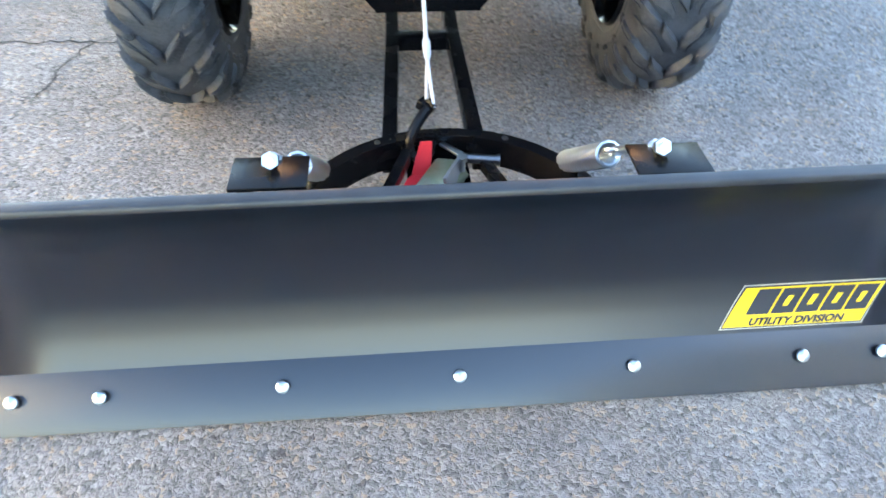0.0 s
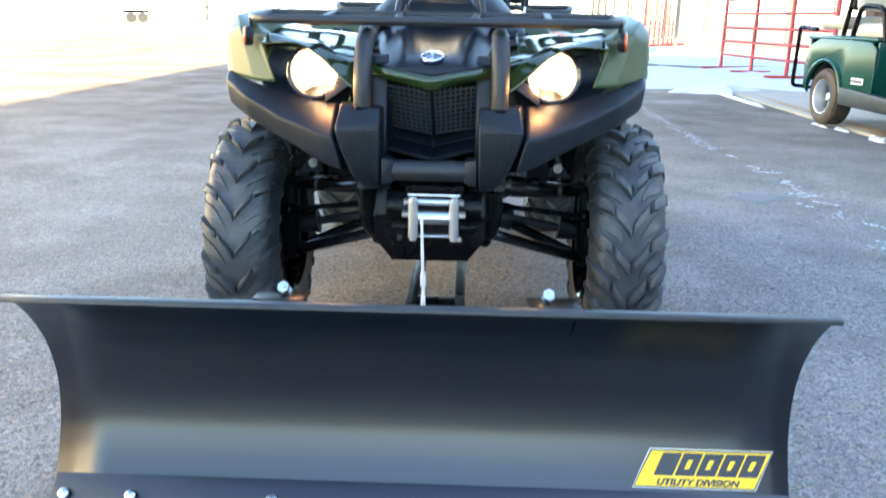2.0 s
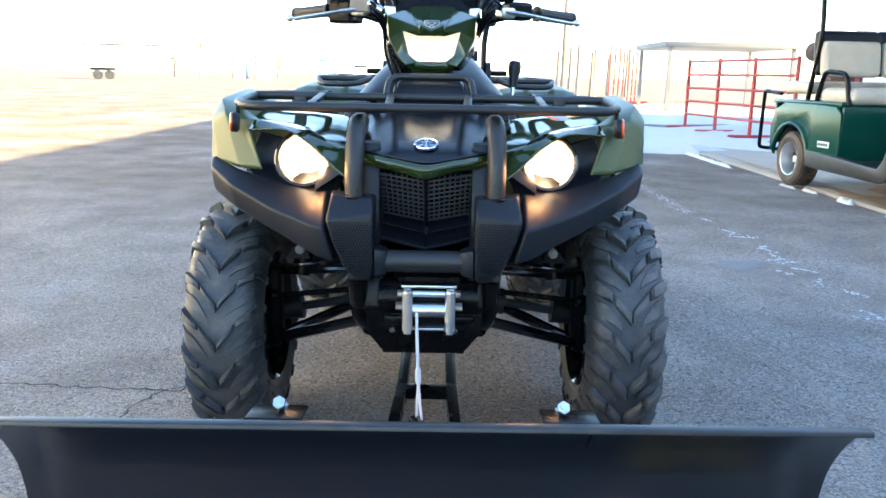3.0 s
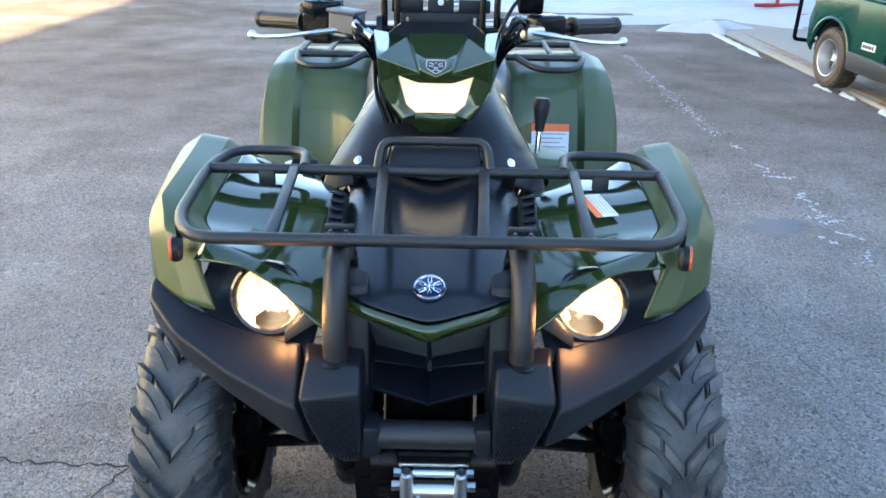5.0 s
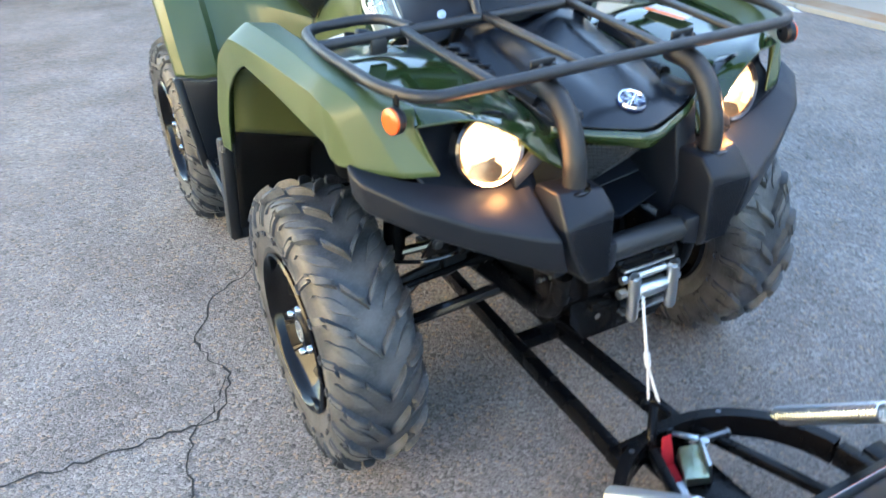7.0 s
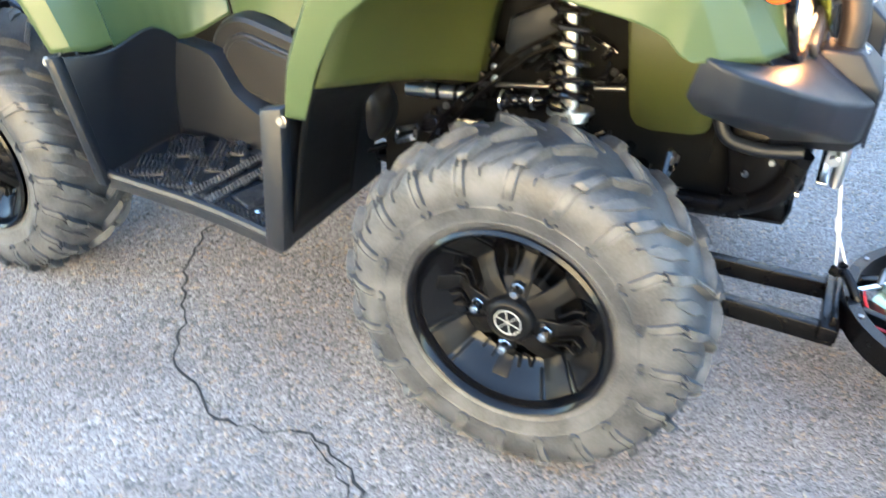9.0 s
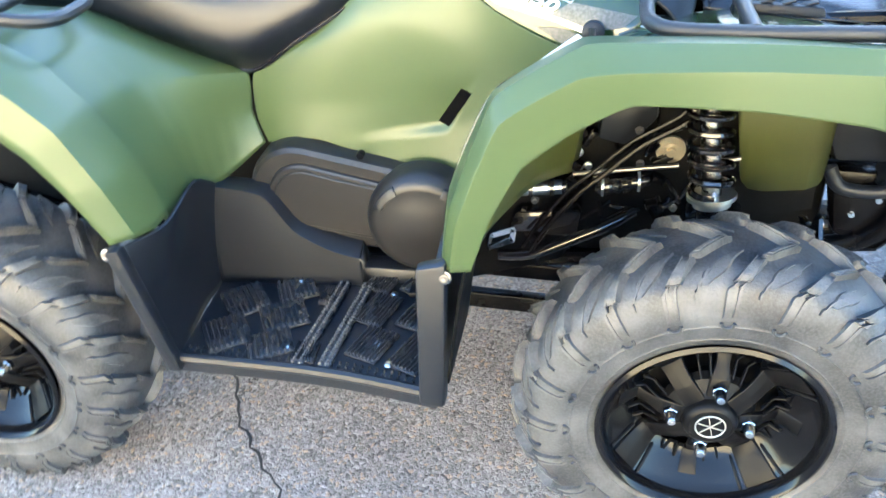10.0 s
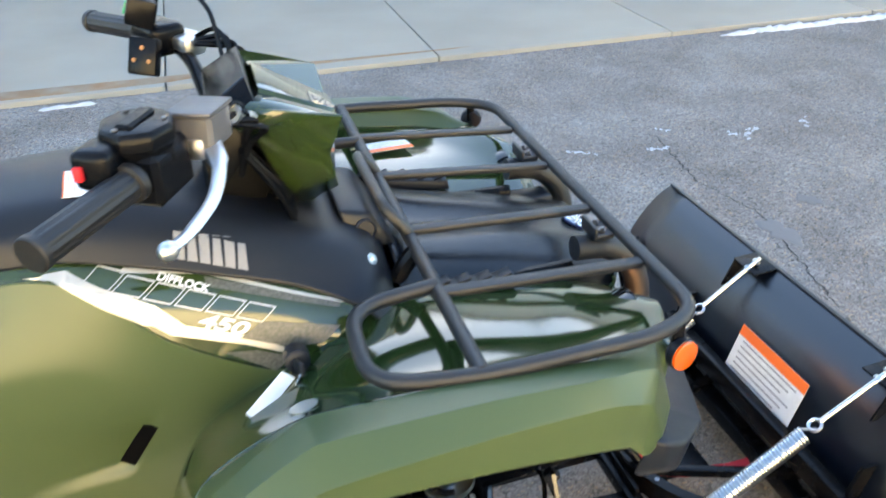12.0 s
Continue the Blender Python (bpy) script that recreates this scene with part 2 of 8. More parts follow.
WOOD_POST = mat("weathered_wood", (0.27, 0.22, 0.17), 0.85, spots=(0.16, 0.13, 0.1), scale=20, bump=0.5, bump_scale=90)
TAN_METAL = mat("tan_sheet_metal", (0.76, 0.73, 0.65), 0.6, spots=(0.70, 0.67, 0.59), scale=0.8)
RUST = mat("rusty_iron", (0.10, 0.05, 0.035), 0.85, spots=(0.05, 0.03, 0.025), scale=12, bump=0.5, bump_scale=120)
FOLIAGE = mat("bare_scrub", (0.11, 0.085, 0.05), 0.95, spots=(0.07, 0.075, 0.04), scale=3)
WHITE_PAINT = mat("white_paint", (0.78, 0.78, 0.77), 0.4, scale=2)
BLUE_PAINT = mat("blue_paint", (0.34, 0.45, 0.55), 0.5, scale=2)
DARK_GLASS = mat("dark_window", (0.02, 0.025, 0.03), 0.05, scale=2)
SHELTER_GREY = mat("weathered_grey_sheet", (0.16, 0.165, 0.17), 0.6, spots=(0.11, 0.11, 0.115), scale=2)
SEDIMENT = mat("orange_clay_stain", (0.25, 0.15, 0.08), 0.9, spots=(0.30, 0.26, 0.2), amount=0.7, scale=6, bump=0.3)

# ---- mesh helpers ----
def finish(bm, angle=35):
    bmesh.ops.remove_doubles(bm, verts=bm.verts, dist=1e-5)
    for f in bm.faces:
        f.smooth = True
    lim = radians(angle)
    for e in bm.edges:
        if len(e.link_faces) == 2 and e.calc_face_angle(0) > lim:
            e.smooth = False


def part(name, bm, material, parent=None, label="", thick=0.0, angle=35):
    """Links a bmesh as one mesh object under its thing."""
    finish(bm, angle)
    me = bpy.data.meshes.new(name)
    bm.to_mesh(me)
    bm.free()
    me.materials.append(material)
    ob = new(name, me)
    if thick:
        s = ob.modifiers.new("thickness", "SOLIDIFY")
        s.thickness, s.offset = thick, 0
    if parent:
        ob.parent = parent
    if label:
        tagged(ob, label)
    return ob


def thing(name, label, category, at=(0, 0, 0), group="", kind=""):
    e = new(name)
    e.location = at
    e.empty_display_size = 0.1
    return tagged(e, label, category, group, kind)


def box(bm, c, size, bevel=0.0, rot=(0, 0, 0), seg=2):
    m = pose(*c, *rot) @ Matrix.Diagonal((*size, 1))
    r = bmesh.ops.create_cube(bm, size=1, matrix=m)
    if bevel:
        es = list({e for v in r["verts"] for e in v.link_edges})
        bmesh.ops.bevel(bm, geom=es, offset=bevel, segments=seg, affect="EDGES", profile=0.5)


def rod(bm, a, b, r, seg=12, r2=None):
    a, b = Vector(a), Vector(b)
    d = b - a
    m = Matrix.Translation((a + b) / 2) @ d.to_track_quat("Z", "Y").to_matrix().to_4x4()
    bmesh.ops.create_cone(bm, cap_ends=True, segments=seg, radius1=r, radius2=r if r2 is None else r2, depth=d.length, matrix=m)


def rounded(pts, r=0.03, n=5, closed=False):
    """A path through pts with its corners rounded."""
    pts = [Vector(p) for p in pts]
    out = []
    k = len(pts)
    for i, p in enumerate(pts):
        if not closed and i in (0, k - 1):
            out.append(p)
            continue
        a, b = pts[i - 1], pts[(i + 1) % k]
        da, db = a - p, b - p
        q = min(r, da.length * 0.49, db.length * 0.49)
        s, e = p + da.normalized() * q, p + db.normalized() * q
        for j in range(n + 1):
            t = j / n
            out.append((1 - t) ** 2 * s + 2 * t * (1 - t) * p + t * t * e)
    return out


def tube(bm, pts, r, seg=10, closed=False, flat=1.0):
    pts = [Vector(p) for p in pts]
    k = len(pts)
    rings = []
    up = None
    for i, p in enumerate(pts):
        a = pts[i - 1] if (i or closed) else p
        b = pts[(i + 1) % k] if (i < k - 1 or closed) else p
        d = (b - a).normalized()
        if up is None:
            up = Vector((0, 0, 1)) if abs(d.z) < 0.9 else Vector((0, 1, 0))
        side = d.cross(up).normalized()
        up = side.cross(d).normalized()
        rr = r[i] if isinstance(r, (list, tuple)) else r
        rings.append([bm.verts.new(p + rr * (math.cos(q) * side + flat * math.sin(q) * up)) for q in (2 * math.pi * j / seg for j in range(seg))])
    for i in range(k if closed else k - 1):
        A, B = rings[i], rings[(i + 1) % k]
        for j in range(seg):
            bm.faces.new((A[j], A[(j + 1) % seg], B[(j + 1) % seg], B[j]))
    if not closed:
        bm.faces.new(list(reversed(rings[0])))
        bm.faces.new(rings[-1])


def lathe(bm, prof, m=None, seg=32, closed=False):
    """Turns (radius, height) pairs round the z axis of m."""
    m = m or Matrix()
    rings = []
    for r, h in prof:
        rings.append([bm.verts.new(m @ Vector((r * math.cos(a), r * math.sin(a), h))) for a in (2 * math.pi * j / seg for j in range(seg))])
    pairs = list(zip(rings, rings[1:])) + ([(rings[-1], rings[0])] if closed else [])
    for A, B in pairs:
        for j in range(seg):
            bm.faces.new((A[j], A[(j + 1) % seg], B[(j + 1) % seg], B[j]))
    return rings


def spline(pts, n, tension=0.42):
    """n + 1 points a centripetal-like smooth curve through pts, spread evenly by index."""
    pts = [np.array(p, float) for p in pts]
    k = len(pts) - 1
    out = []
    for i in range(n + 1):
        u = i / n * k
        j = min(int(u), k - 1)
        t = u - j
        p1, p2 = pts[j], pts[j + 1]
        p0 = pts[j - 1] if j else p1
        p3 = pts[j + 2] if j + 2 <= k else p2
        m1, m2 = (p2 - p0) * tension, (p3 - p1) * tension
        out.append((2 * t**3 - 3 * t**2 + 1) * p1 + (t**3 - 2 * t**2 + t) * m1 + (-2 * t**3 + 3 * t**2) * p2 + (t**3 - t**2) * m2)
    return out


def loft(bm, sections, nu=4, nv=4, mirror=1, tu=0.42, tv=0.42):
    """A smooth skin over sections, each a list of as many (outward, y, z) points. mirror -1 or 1 gives the side."""
    rows = [spline(s, nv * (len(s) - 1), tv) for s in sections]
    cols = [spline(c, nu * (len(sections) - 1), tu) for c in zip(*rows)]
    grid = [[bm.verts.new((mirror * p[0], p[1], p[2])) for p in c] for c in cols]
    for A, B in zip(grid, grid[1:]):
        for j in range(len(A) - 1):
            f = (A[j], A[j + 1], B[j + 1], B[j])
            bm.faces.new(f if mirror > 0 else tuple(reversed(f)))
    return grid


def prism(bm, pts, depth):
    """A slab from a flat outline of 3D points, swept by the vector depth."""
    a = [bm.verts.new(Vector(p)) for p in pts]
    b = [bm.verts.new(Vector(p) + Vector(depth)) for p in pts]
    bm.faces.new(list(reversed(a)))
    bm.faces.new(b)
    for i in range(len(a)):
        j = (i + 1) % len(a)
        bm.faces.new((a[i], a[j], b[j], b[i]))


def letters(text, size, material, parent, m, name="lettering", shear=0.0, extrude=0.0006, squeeze=1.0, bold=0.0):
    cu = bpy.data.curves.new(name, "FONT")
    cu.body, cu.size, cu.shear, cu.extrude = text, size, shear, extrude
    cu.align_x, cu.offset = "CENTER", bold
    tmp = bpy.data.objects.new("tmp", cu)
    me = bpy.data.meshes.new_from_object(tmp)
    bpy.data.objects.remove(tmp)
    me.transform(m @ Matrix.Diagonal((squeeze, 1, 1, 1)))
    me.materials.append(material)
    ob = new(name, me)
    ob.parent = parent
    return ob


def frame_of(o, x_dir, normal):
    """A flat pose: x along x_dir, z along normal, at o."""
    z = Vector(normal).normalized()
    x = Vector(x_dir)
    x = (x - z * x.dot(z)).normalized()
    y = z.cross(x)
    m = Matrix((x, y, z)).transposed().to_4x4()
    return Matrix.Translation(o) @ m

# ---- the yard ----
SHOP_X, SLAB_X = 8.2, 3.28


def ground():
    bm = bmesh.new()
    bmesh.ops.create_grid(bm, x_segments=24, y_segments=24, size=600)
    tagged(part("ground", bm, ASPHALT), "worn grey asphalt yard with fine stone chips", "ground", kind="structure")


def crack(name, pts, width=0.008, seed=1):
    """A jagged open joint in the asphalt along pts."""
    rnd = random.Random(seed)
    bm = bmesh.new()
    pts = [Vector((*p, 0.0025)) for p in pts]
    path = []
    for a, b in zip(pts, pts[1:]):
        k = max(2, int((b - a).length / 0.022))
        n = (b - a).normalized().cross(Vector((0, 0, 1)))
        for i in range(k):
            path.append(a.lerp(b, i / k) + n * rnd.uniform(-0.009, 0.009))
    path.append(pts[-1])
    last = None
    for i, p in enumerate(path):
        d = (path[min(i + 1, len(path) - 1)] - path[max(i - 1, 0)]).normalized().cross(Vector((0, 0, 1)))
        w = width * rnd.uniform(0.25, 0.75) * min(1, 0.3 + 0.4 * min(i, len(path) - 1 - i))
        pair = (bm.verts.new(p - d * w), bm.verts.new(p + d * w))
        if last:
            bm.faces.new((last[0], last[1], pair[1], pair[0]))
        last = pair
    tagged(part(name, bm, CRACK), "dark jagged crack in the asphalt", "crack", kind="structure")


def snow_patch(name, c, rx, ry, h, seed, label, turn=0.0, material=None):
    rnd = random.Random(seed)
    bm = bmesh.new()
    rings, seg = 9, 44
    ph = [rnd.uniform(0, 6.3) for _ in range(5)]
    prev = [bm.verts.new((0, 0, h))] * seg
    for i in range(1, rings + 1):
        f = i / rings
        row = []
        for j in range(seg):
            a = 2 * math.pi * j / seg
            k = 1 + 0.22 * math.sin(2 * a + ph[0]) + 0.16 * math.sin(5 * a + ph[1]) + 0.10 * math.sin(9 * a + ph[2])
            x, y = rx * f * k * math.cos(a), ry * f * k * math.sin(a)
            z = h * (1 - f**2.2) * (0.7 + 0.6 * noise.noise((x * 3 + seed, y * 3, 0))) + 0.004 * (i < rings)
            row.append(bm.verts.new((x, y, max(z, -0.01 if i == rings else 0.003))))
        for j in range(seg):
            q = (j + 1) % seg
            if i == 1:
                bm.faces.new((prev[0], row[j], row[q]))
            else:
                bm.faces.new((prev[j], row[j], row[q], prev[q]))
        prev = row
    ob = part(name, bm, material or SNOW, angle=80)
    ob.matrix_world = pose(*c, 0, 0, turn)
    tagged(ob, label, "snow" if material is None else "stain", kind="structure")


def snow_ridge(name, a, b, width, h, seed, label):
    """A lumpy low ridge of old snow from a to b, with ragged edges and a rounded crown."""
    bm = bmesh.new()
    a, b = Vector((*a, 0)), Vector((*b, 0))
    n = max(8, int((b - a).length / 0.012))
    d = (b - a).normalized()
    across = Vector((-d.y, d.x, 0))
    last = None
    for i in range(n + 1):
        f = i / n
        end = min(1, 9 * min(f, 1 - f) + 0.04)
        c = a.lerp(b, f) + across * width * 0.35 * noise.noise((f * 5 * (b - a).length + seed, seed, 0))
        row = []
        for j in range(9):
            u = j / 4 - 1
            w = width * end * (0.7 + 0.5 * noise.noise((i * 0.21, seed, 3 + (u > 0))) + 0.25 * noise.noise((i * 0.9, seed, 7 + (u > 0))))
            p = c + across * u * w
            z = h * end * (1 - u * u) * (0.75 + 0.6 * noise.noise((p.x * 26, p.y * 26, seed))) if abs(u) < 1 else -0.004
            row.append(bm.verts.new((p.x, p.y, max(z, 0.003) if abs(u) < 1 else z)))
        if last:
            for j in range(8):
                bm.faces.new((last[j], last[j + 1], row[j + 1], row[j]))
        last = row
    tagged(part(name, bm, SNOW, angle=80), label, "snow", kind="structure")


def crumbs():
    """Loose crumbs of snow in the tyre track beside the slab and by the fence."""
    rnd = random.Random(7)
    bm = bmesh.new()
    spots = [(1.80 + rnd.gauss(0, .035), rnd.uniform(3.6, 6.6), .0018, .0055) for _ in range(620)]
    clumps = [(1.85 + rnd.gauss(0, .05), rnd.uniform(-3.2, 3.5)) for _ in range(26)] + [(1.84, 1.60), (1.86, 1.68), (1.88, 2.22), (1.90, 2.75), (1.85, 2.95)]
    for cx, cy in clumps:
        turn, n = rnd.uniform(0, 3.1), rnd.randint(6, 16)
        for k in range(n):
            u = (k / n - .5) * rnd.uniform(.08, .16)
            spots.append((cx + u * math.cos(turn) + rnd.gauss(0, .010), cy + u * math.sin(turn) + rnd.gauss(0, .012), .003, .0085))
    for x, y, small, large in spots:
        r = rnd.uniform(small, large)
        bmesh.ops.create_icosphere(bm, subdivisions=1, radius=r, matrix=pose(x, y, 0.002, 0, 0, rnd.uniform(0, 180)) @ Matrix.Diagonal((rnd.uniform(1, 2.2), 1, 0.35, 1)))
    tagged(part("snow_crumbs", bm, SNOW), "scattered white snow crumbs on the asphalt", "snow", kind="stuff")
    bm = bmesh.new()
    for i in range(420):
        x, y = rnd.uniform(-2.6, 2.6), rnd.uniform(-2.2, 3.2)
        r = rnd.uniform(0.0025, 0.006)
        bmesh.ops.create_icosphere(bm, subdivisions=1, radius=r, matrix=pose(x, y, 0.001, 0, 0, rnd.uniform(0, 180)) @ Matrix.Diagonal((1.4, 1, 0.7, 1)))
    tagged(part("gravel_chips", bm, CONCRETE), "loose pale gravel chips on the asphalt", "gravel", kind="stuff")


def slab():
    base = thing("concrete_apron", "pale concrete apron slab beside the asphalt, stained at its edge", "pavement", (0, 0, 0), kind="structure")
    bm = bmesh.new()
    box(bm, (0, 0, 0), (2.44, 1.535, 0.06), 0.006)
    first = part("slab_panel", bm, CONCRETE, base)
    first.location = (SLAB_X + 1.23, -1.06 - 1.545 / 2, 0.0)
    for i in range(2):
        for j in range(-8, 7):
            if (i, j) == (0, -1):
                continue
            ob = bpy.data.objects.new("slab_panel", first.data)
            scene.collection.objects.link(ob)
            ob.parent = base
            ob.location = (SLAB_X + 1.23 + 2.455 * i, -1.06 + 1.545 * (j + 0.5), 0.0)


def shop():
    """The shop whose shade lies over the yard."""
    b = thing("shop_building", "long white corrugated sheet-metal shop wall", "building", (SHOP_X, 0, 0))
    bm = bmesh.new()
    y0, y1, h, d = -26.0, 14.4, 4.86, 9.0
    n = int((y1 - y0) / 0.15)
    rows = []
    for i in range(n + 1):
        y = y0 + (y1 - y0) * i / n
        dx = -0.03 if i % 2 else 0.0
        rows.append((bm.verts.new((dx, y, 0)), bm.verts.new((dx, y, h))))
    for a, c in zip(rows, rows[1:]):
        bm.faces.new((a[0], a[1], c[1], c[0]))
    part("wall", bm, WALL_METAL, b, "white ribbed sheet metal", angle=10)
    bm = bmesh.new()
    box(bm, (d / 2 + 0.02, (y0 + y1) / 2, h / 2), (d, y1 - y0 - 0.02, h - 0.02))
    part("core", bm, WALL_METAL, b)
    bm = bmesh.new()
    box(bm, (d / 2 - 0.05, (y0 + y1) / 2, h + 0.06), (d + 0.4, y1 - y0 + 0.4, 0.12), 0.01)
    part("roof", bm, BLACK_STEEL, b)
    # taller bay added out of view to shade the ground to the south-west
    bm = bmesh.new()
    box(bm, (d / 2 + 0.02, -19.0, 4.9), (d, 18.0, 9.8), 0.02)
    part("unseen_shade_bay", bm, WALL_METAL, b, "taller white sheet-metal bay added out of view to cast shade")


def unseen_bounce_building():
    """Unseen plain building that closes the yard opposite the shop, added for warm bounced light."""
    b = thing("unseen_bounce_building", "long plain tan sheet-metal building added out of view to bounce sunlight", "building", (-12.5, 0, 0))
    y0, y1, h = -10.0, 14.0, 6.6
    bm = bmesh.new()
    n = int((y1 - y0) / 0.3)
    rows = [(bm.verts.new((0.03 * (i % 2), y0 + (y1 - y0) * i / n, 0)), bm.verts.new((0.03 * (i % 2), y0 + (y1 - y0) * i / n, h))) for i in range(n + 1)]
    for a, c in zip(rows, rows[1:]):
        bm.faces.new((a[0], c[0], c[1], a[1]))
    part("wall", bm, TAN_METAL, b, "tan ribbed sheet metal", angle=10)
    bm = bmesh.new()
    box(bm, (-5.02, (y0 + y1) / 2, h / 2), (10, y1 - y0 - 0.02, h - 0.02))
    part("core", bm, TAN_METAL, b)
    bm = bmesh.new()
    box(bm, (-5.0, (y0 + y1) / 2, h + 0.06), (10.3, y1 - y0 + 0.3, 0.12), 0.01)
    part("roof", bm, WALL_METAL, b)


def pipe_panel(m, w, h, label, posts=2):
    """A red tubular stock panel with its feet."""
    p = thing("pipe_fence", label, "fence", group="red pipe fences")
    for k in range(posts + 1):
        bm = bmesh.new()
        x = w * k / posts
        rod(bm, (x, 0, 0.03), (x, 0, h), 0.03)
        part("post", bm, RED_PAINT, p)
        bm = bmesh.new()
        rod(bm, (x, -0.35, 0.03), (x, 0.35, 0.03), 0.028)
        part("foot", bm, RED_PAINT, p)
    for k in range(5):
        bm = bmesh.new()
        z = 0.28 + (h - 0.32) * k / 4
        rod(bm, (0, 0, z), (w, 0, z), 0.022)
        part("rail", bm, RED_PAINT, p)
    p.matrix_world = m
    return p


def golf_cart():
    cart = thing("golf_cart", "dark green golf cart with beige seats on silver wheels", "cart", (3.42, 4.3, 0))
    S = lambda name, bm, mt, parent=cart, label="", **k: part(name, bm, mt, parent, label, **k)
    wheel_at = [(0.09, -0.89), (0.09, 0.955), (1.1, -0.89), (1.1, 0.955)]
    for i, (x, y) in enumerate(wheel_at):
        w = new("wheel")
        w.parent = cart
        out = -1 if x < 0.5 else 1
        w.matrix_local = pose(x, y, 0.235, 0, 90 * out, 0)
        bm = bmesh.new()
        lathe(bm, [(0.135, 0.07), (0.15, 0.085), (0.19, 0.095), (0.222, 0.08), (0.234, 0.05), (0.234, -0.05), (0.222, -0.08), (0.15, -0.09), (0.135, -0.07)], seg=40)
        for k in range(40):
            for q in (-0.055, -0.02, 0.02, 0.055):
                a = radians(9 * k + 90 * q * 30 % 9)
                box(bm, (0.236 * math.cos(a), 0.236 * math.sin(a), q), (0.012, 0.022, 0.026), rot=(0, 0, math.degrees(a)))
        S("tyre", bm, CART_TYRE, w, "brown dusty tyre")
        bm = bmesh.new()
        lathe(bm, [(0.148, 0.08), (0.146, 0.090), (0.139, 0.088), (0.132, 0.06), (0.126, 0.02), (0.122, -0.02), (0.122, -0.06)], seg=40)
        lathe(bm, [(0.045, -0.01), (0.038, 0.022), (0.030, 0.030), (0.0001, 0.032)], seg=20)
        for k in range(10):
            a = radians(36 * k)
            box(bm, (0.080 * math.cos(a), 0.080 * math.sin(a), -0.012), (0.1, 0.014, 0.018), 0.003, rot=(0, 14, math.degrees(a)))
        S("rim", bm, ALUMINIUM, w, "polished silver rim")
    # rear body with wheel arch
    def side_skin(name, prof, z_arch, material):
        for x, depth in ((0.0, 0.025), (1.175, 0.025)):
            bm = bmesh.new()
            prism(bm, [(x, y, z) for y, z in prof], (depth, 0, 0))
            bmesh.ops.recalc_face_normals(bm, faces=bm.faces)
            bmesh.ops.bevel(bm, geom=[e for e in bm.edges if abs(e.verts[0].co.x - e.verts[1].co.x) < 1e-6], offset=0.010, segments=3, affect="EDGES", profile=0.5, clamp_overlap=True)
            S(name, bm, material, angle=50)
    arch = [(0.955 + 0.29 * math.cos(a), 0.25 + 0.29 * math.sin(a)) for a in (math.pi * k / 14 for k in range(15))]
    prof = [(1.32, 0.30), (1.34, 0.5), (1.28, 0.66), (1.1, 0.73), (0.62, 0.73), (0.30, 0.72), (0.22, 0.66), (0.22, 0.28), (0.635, 0.28)] + list(reversed(arch))
    side_skin("side_panel", prof, 0.5, CART_GREEN)
    bm = bmesh.new()
    box(bm, (0.6, 0.78, 0.735), (1.2, 1.1, 0.04), 0.015)
    S("deck", bm, CART_GREEN)
    bm = bmesh.new()
    box(bm, (0.6, 0.245, 0.5), (1.15, 0.04, 0.44), 0.01)
    S("seat_front_panel", bm, CART_GREEN)
    bm = bmesh.new()
    box(bm, (0.6, 1.32, 0.55), (1.15, 0.04, 0.4), 0.01)
    S("tail_panel", bm, CART_GREEN)
    for cy, x in ((0.955, -0.004), (-0.89, -0.004), (0.955, 1.204), (-0.89, 1.204)):
        bm = bmesh.new()
        tube(bm, [(x, cy + 0.298 * math.cos(a), 0.25 + 0.298 * math.sin(a)) for a in (math.pi * (0.04 + 0.92 * k / 24) for k in range(25))], 0.017, 8)
        S("arch_lip", bm, CART_GREEN)
        bm = bmesh.new()
        lathe(bm, [(0.285, -0.16), (0.285, 0.16)], pose(0.2 if x < 0.5 else 1.0, cy, 0.25, 0, 90, 0), 32)
        for f in [f for f in bm.faces if f.calc_center_median().z < 0.25]:
            bm.faces.remove(f)
        S("arch_well", bm, GRIP_RUBBER, thick=0.006)
    farch = [(-0.89 + 0.30 * math.cos(a), 0.25 + 0.30 * math.sin(a)) for a in (math.pi * k / 14 for k in range(15))]
    prof = [(-1.36, 0.30), (-1.39, 0.5), (-1.26, 0.66), (-0.96, 0.80), (-0.64, 0.84), (-0.56, 0.70), (-0.48, 0.42), (-0.50, 0.28), (-0.585, 0.25)] + farch
    side_skin("front_cowl_side", prof, 0.5, CART_GREEN)
    bm = bmesh.new()
    loft(bm, [[(0.0, -1.30, 0.35), (0.6, -1.36, 0.35), (1.2, -1.30, 0.35)], [(0.0, -1.2, 0.66), (0.6, -1.28, 0.68), (1.2, -1.2, 0.66)], [(0.0, -0.9, 0.80), (0.6, -0.92, 0.86), (1.2, -0.9, 0.80)], [(0.0, -0.6, 0.84), (0.6, -0.6, 0.9), (1.2, -0.6, 0.84)]])
    S("front_cowl", bm, CART_GREEN, thick=0.01)
    bm = bmesh.new()
    box(bm, (0.6, -0.1, 0.27), (1.16, 0.95, 0.05), 0.01)
    S("floor", bm, BLACK_PLASTIC)
    for x in (-0.022, 1.222):
        bm = bmesh.new()
        prism(bm, [(x, 0.64, 0.20), (x, 0.655, 0.345), (x, 0.20, 0.325), (x, -0.34, 0.290), (x, -0.40, 0.36), (x, -0.56, 0.74), (x, -0.635, 0.72), (x, -0.60, 0.52), (x, -0.545, 0.34), (x, -0.46, 0.215), (x, -0.36, 0.185)], (0.06 if x < 0.5 else -0.06, 0, 0))
        bmesh.ops.recalc_face_normals(bm, faces=bm.faces)
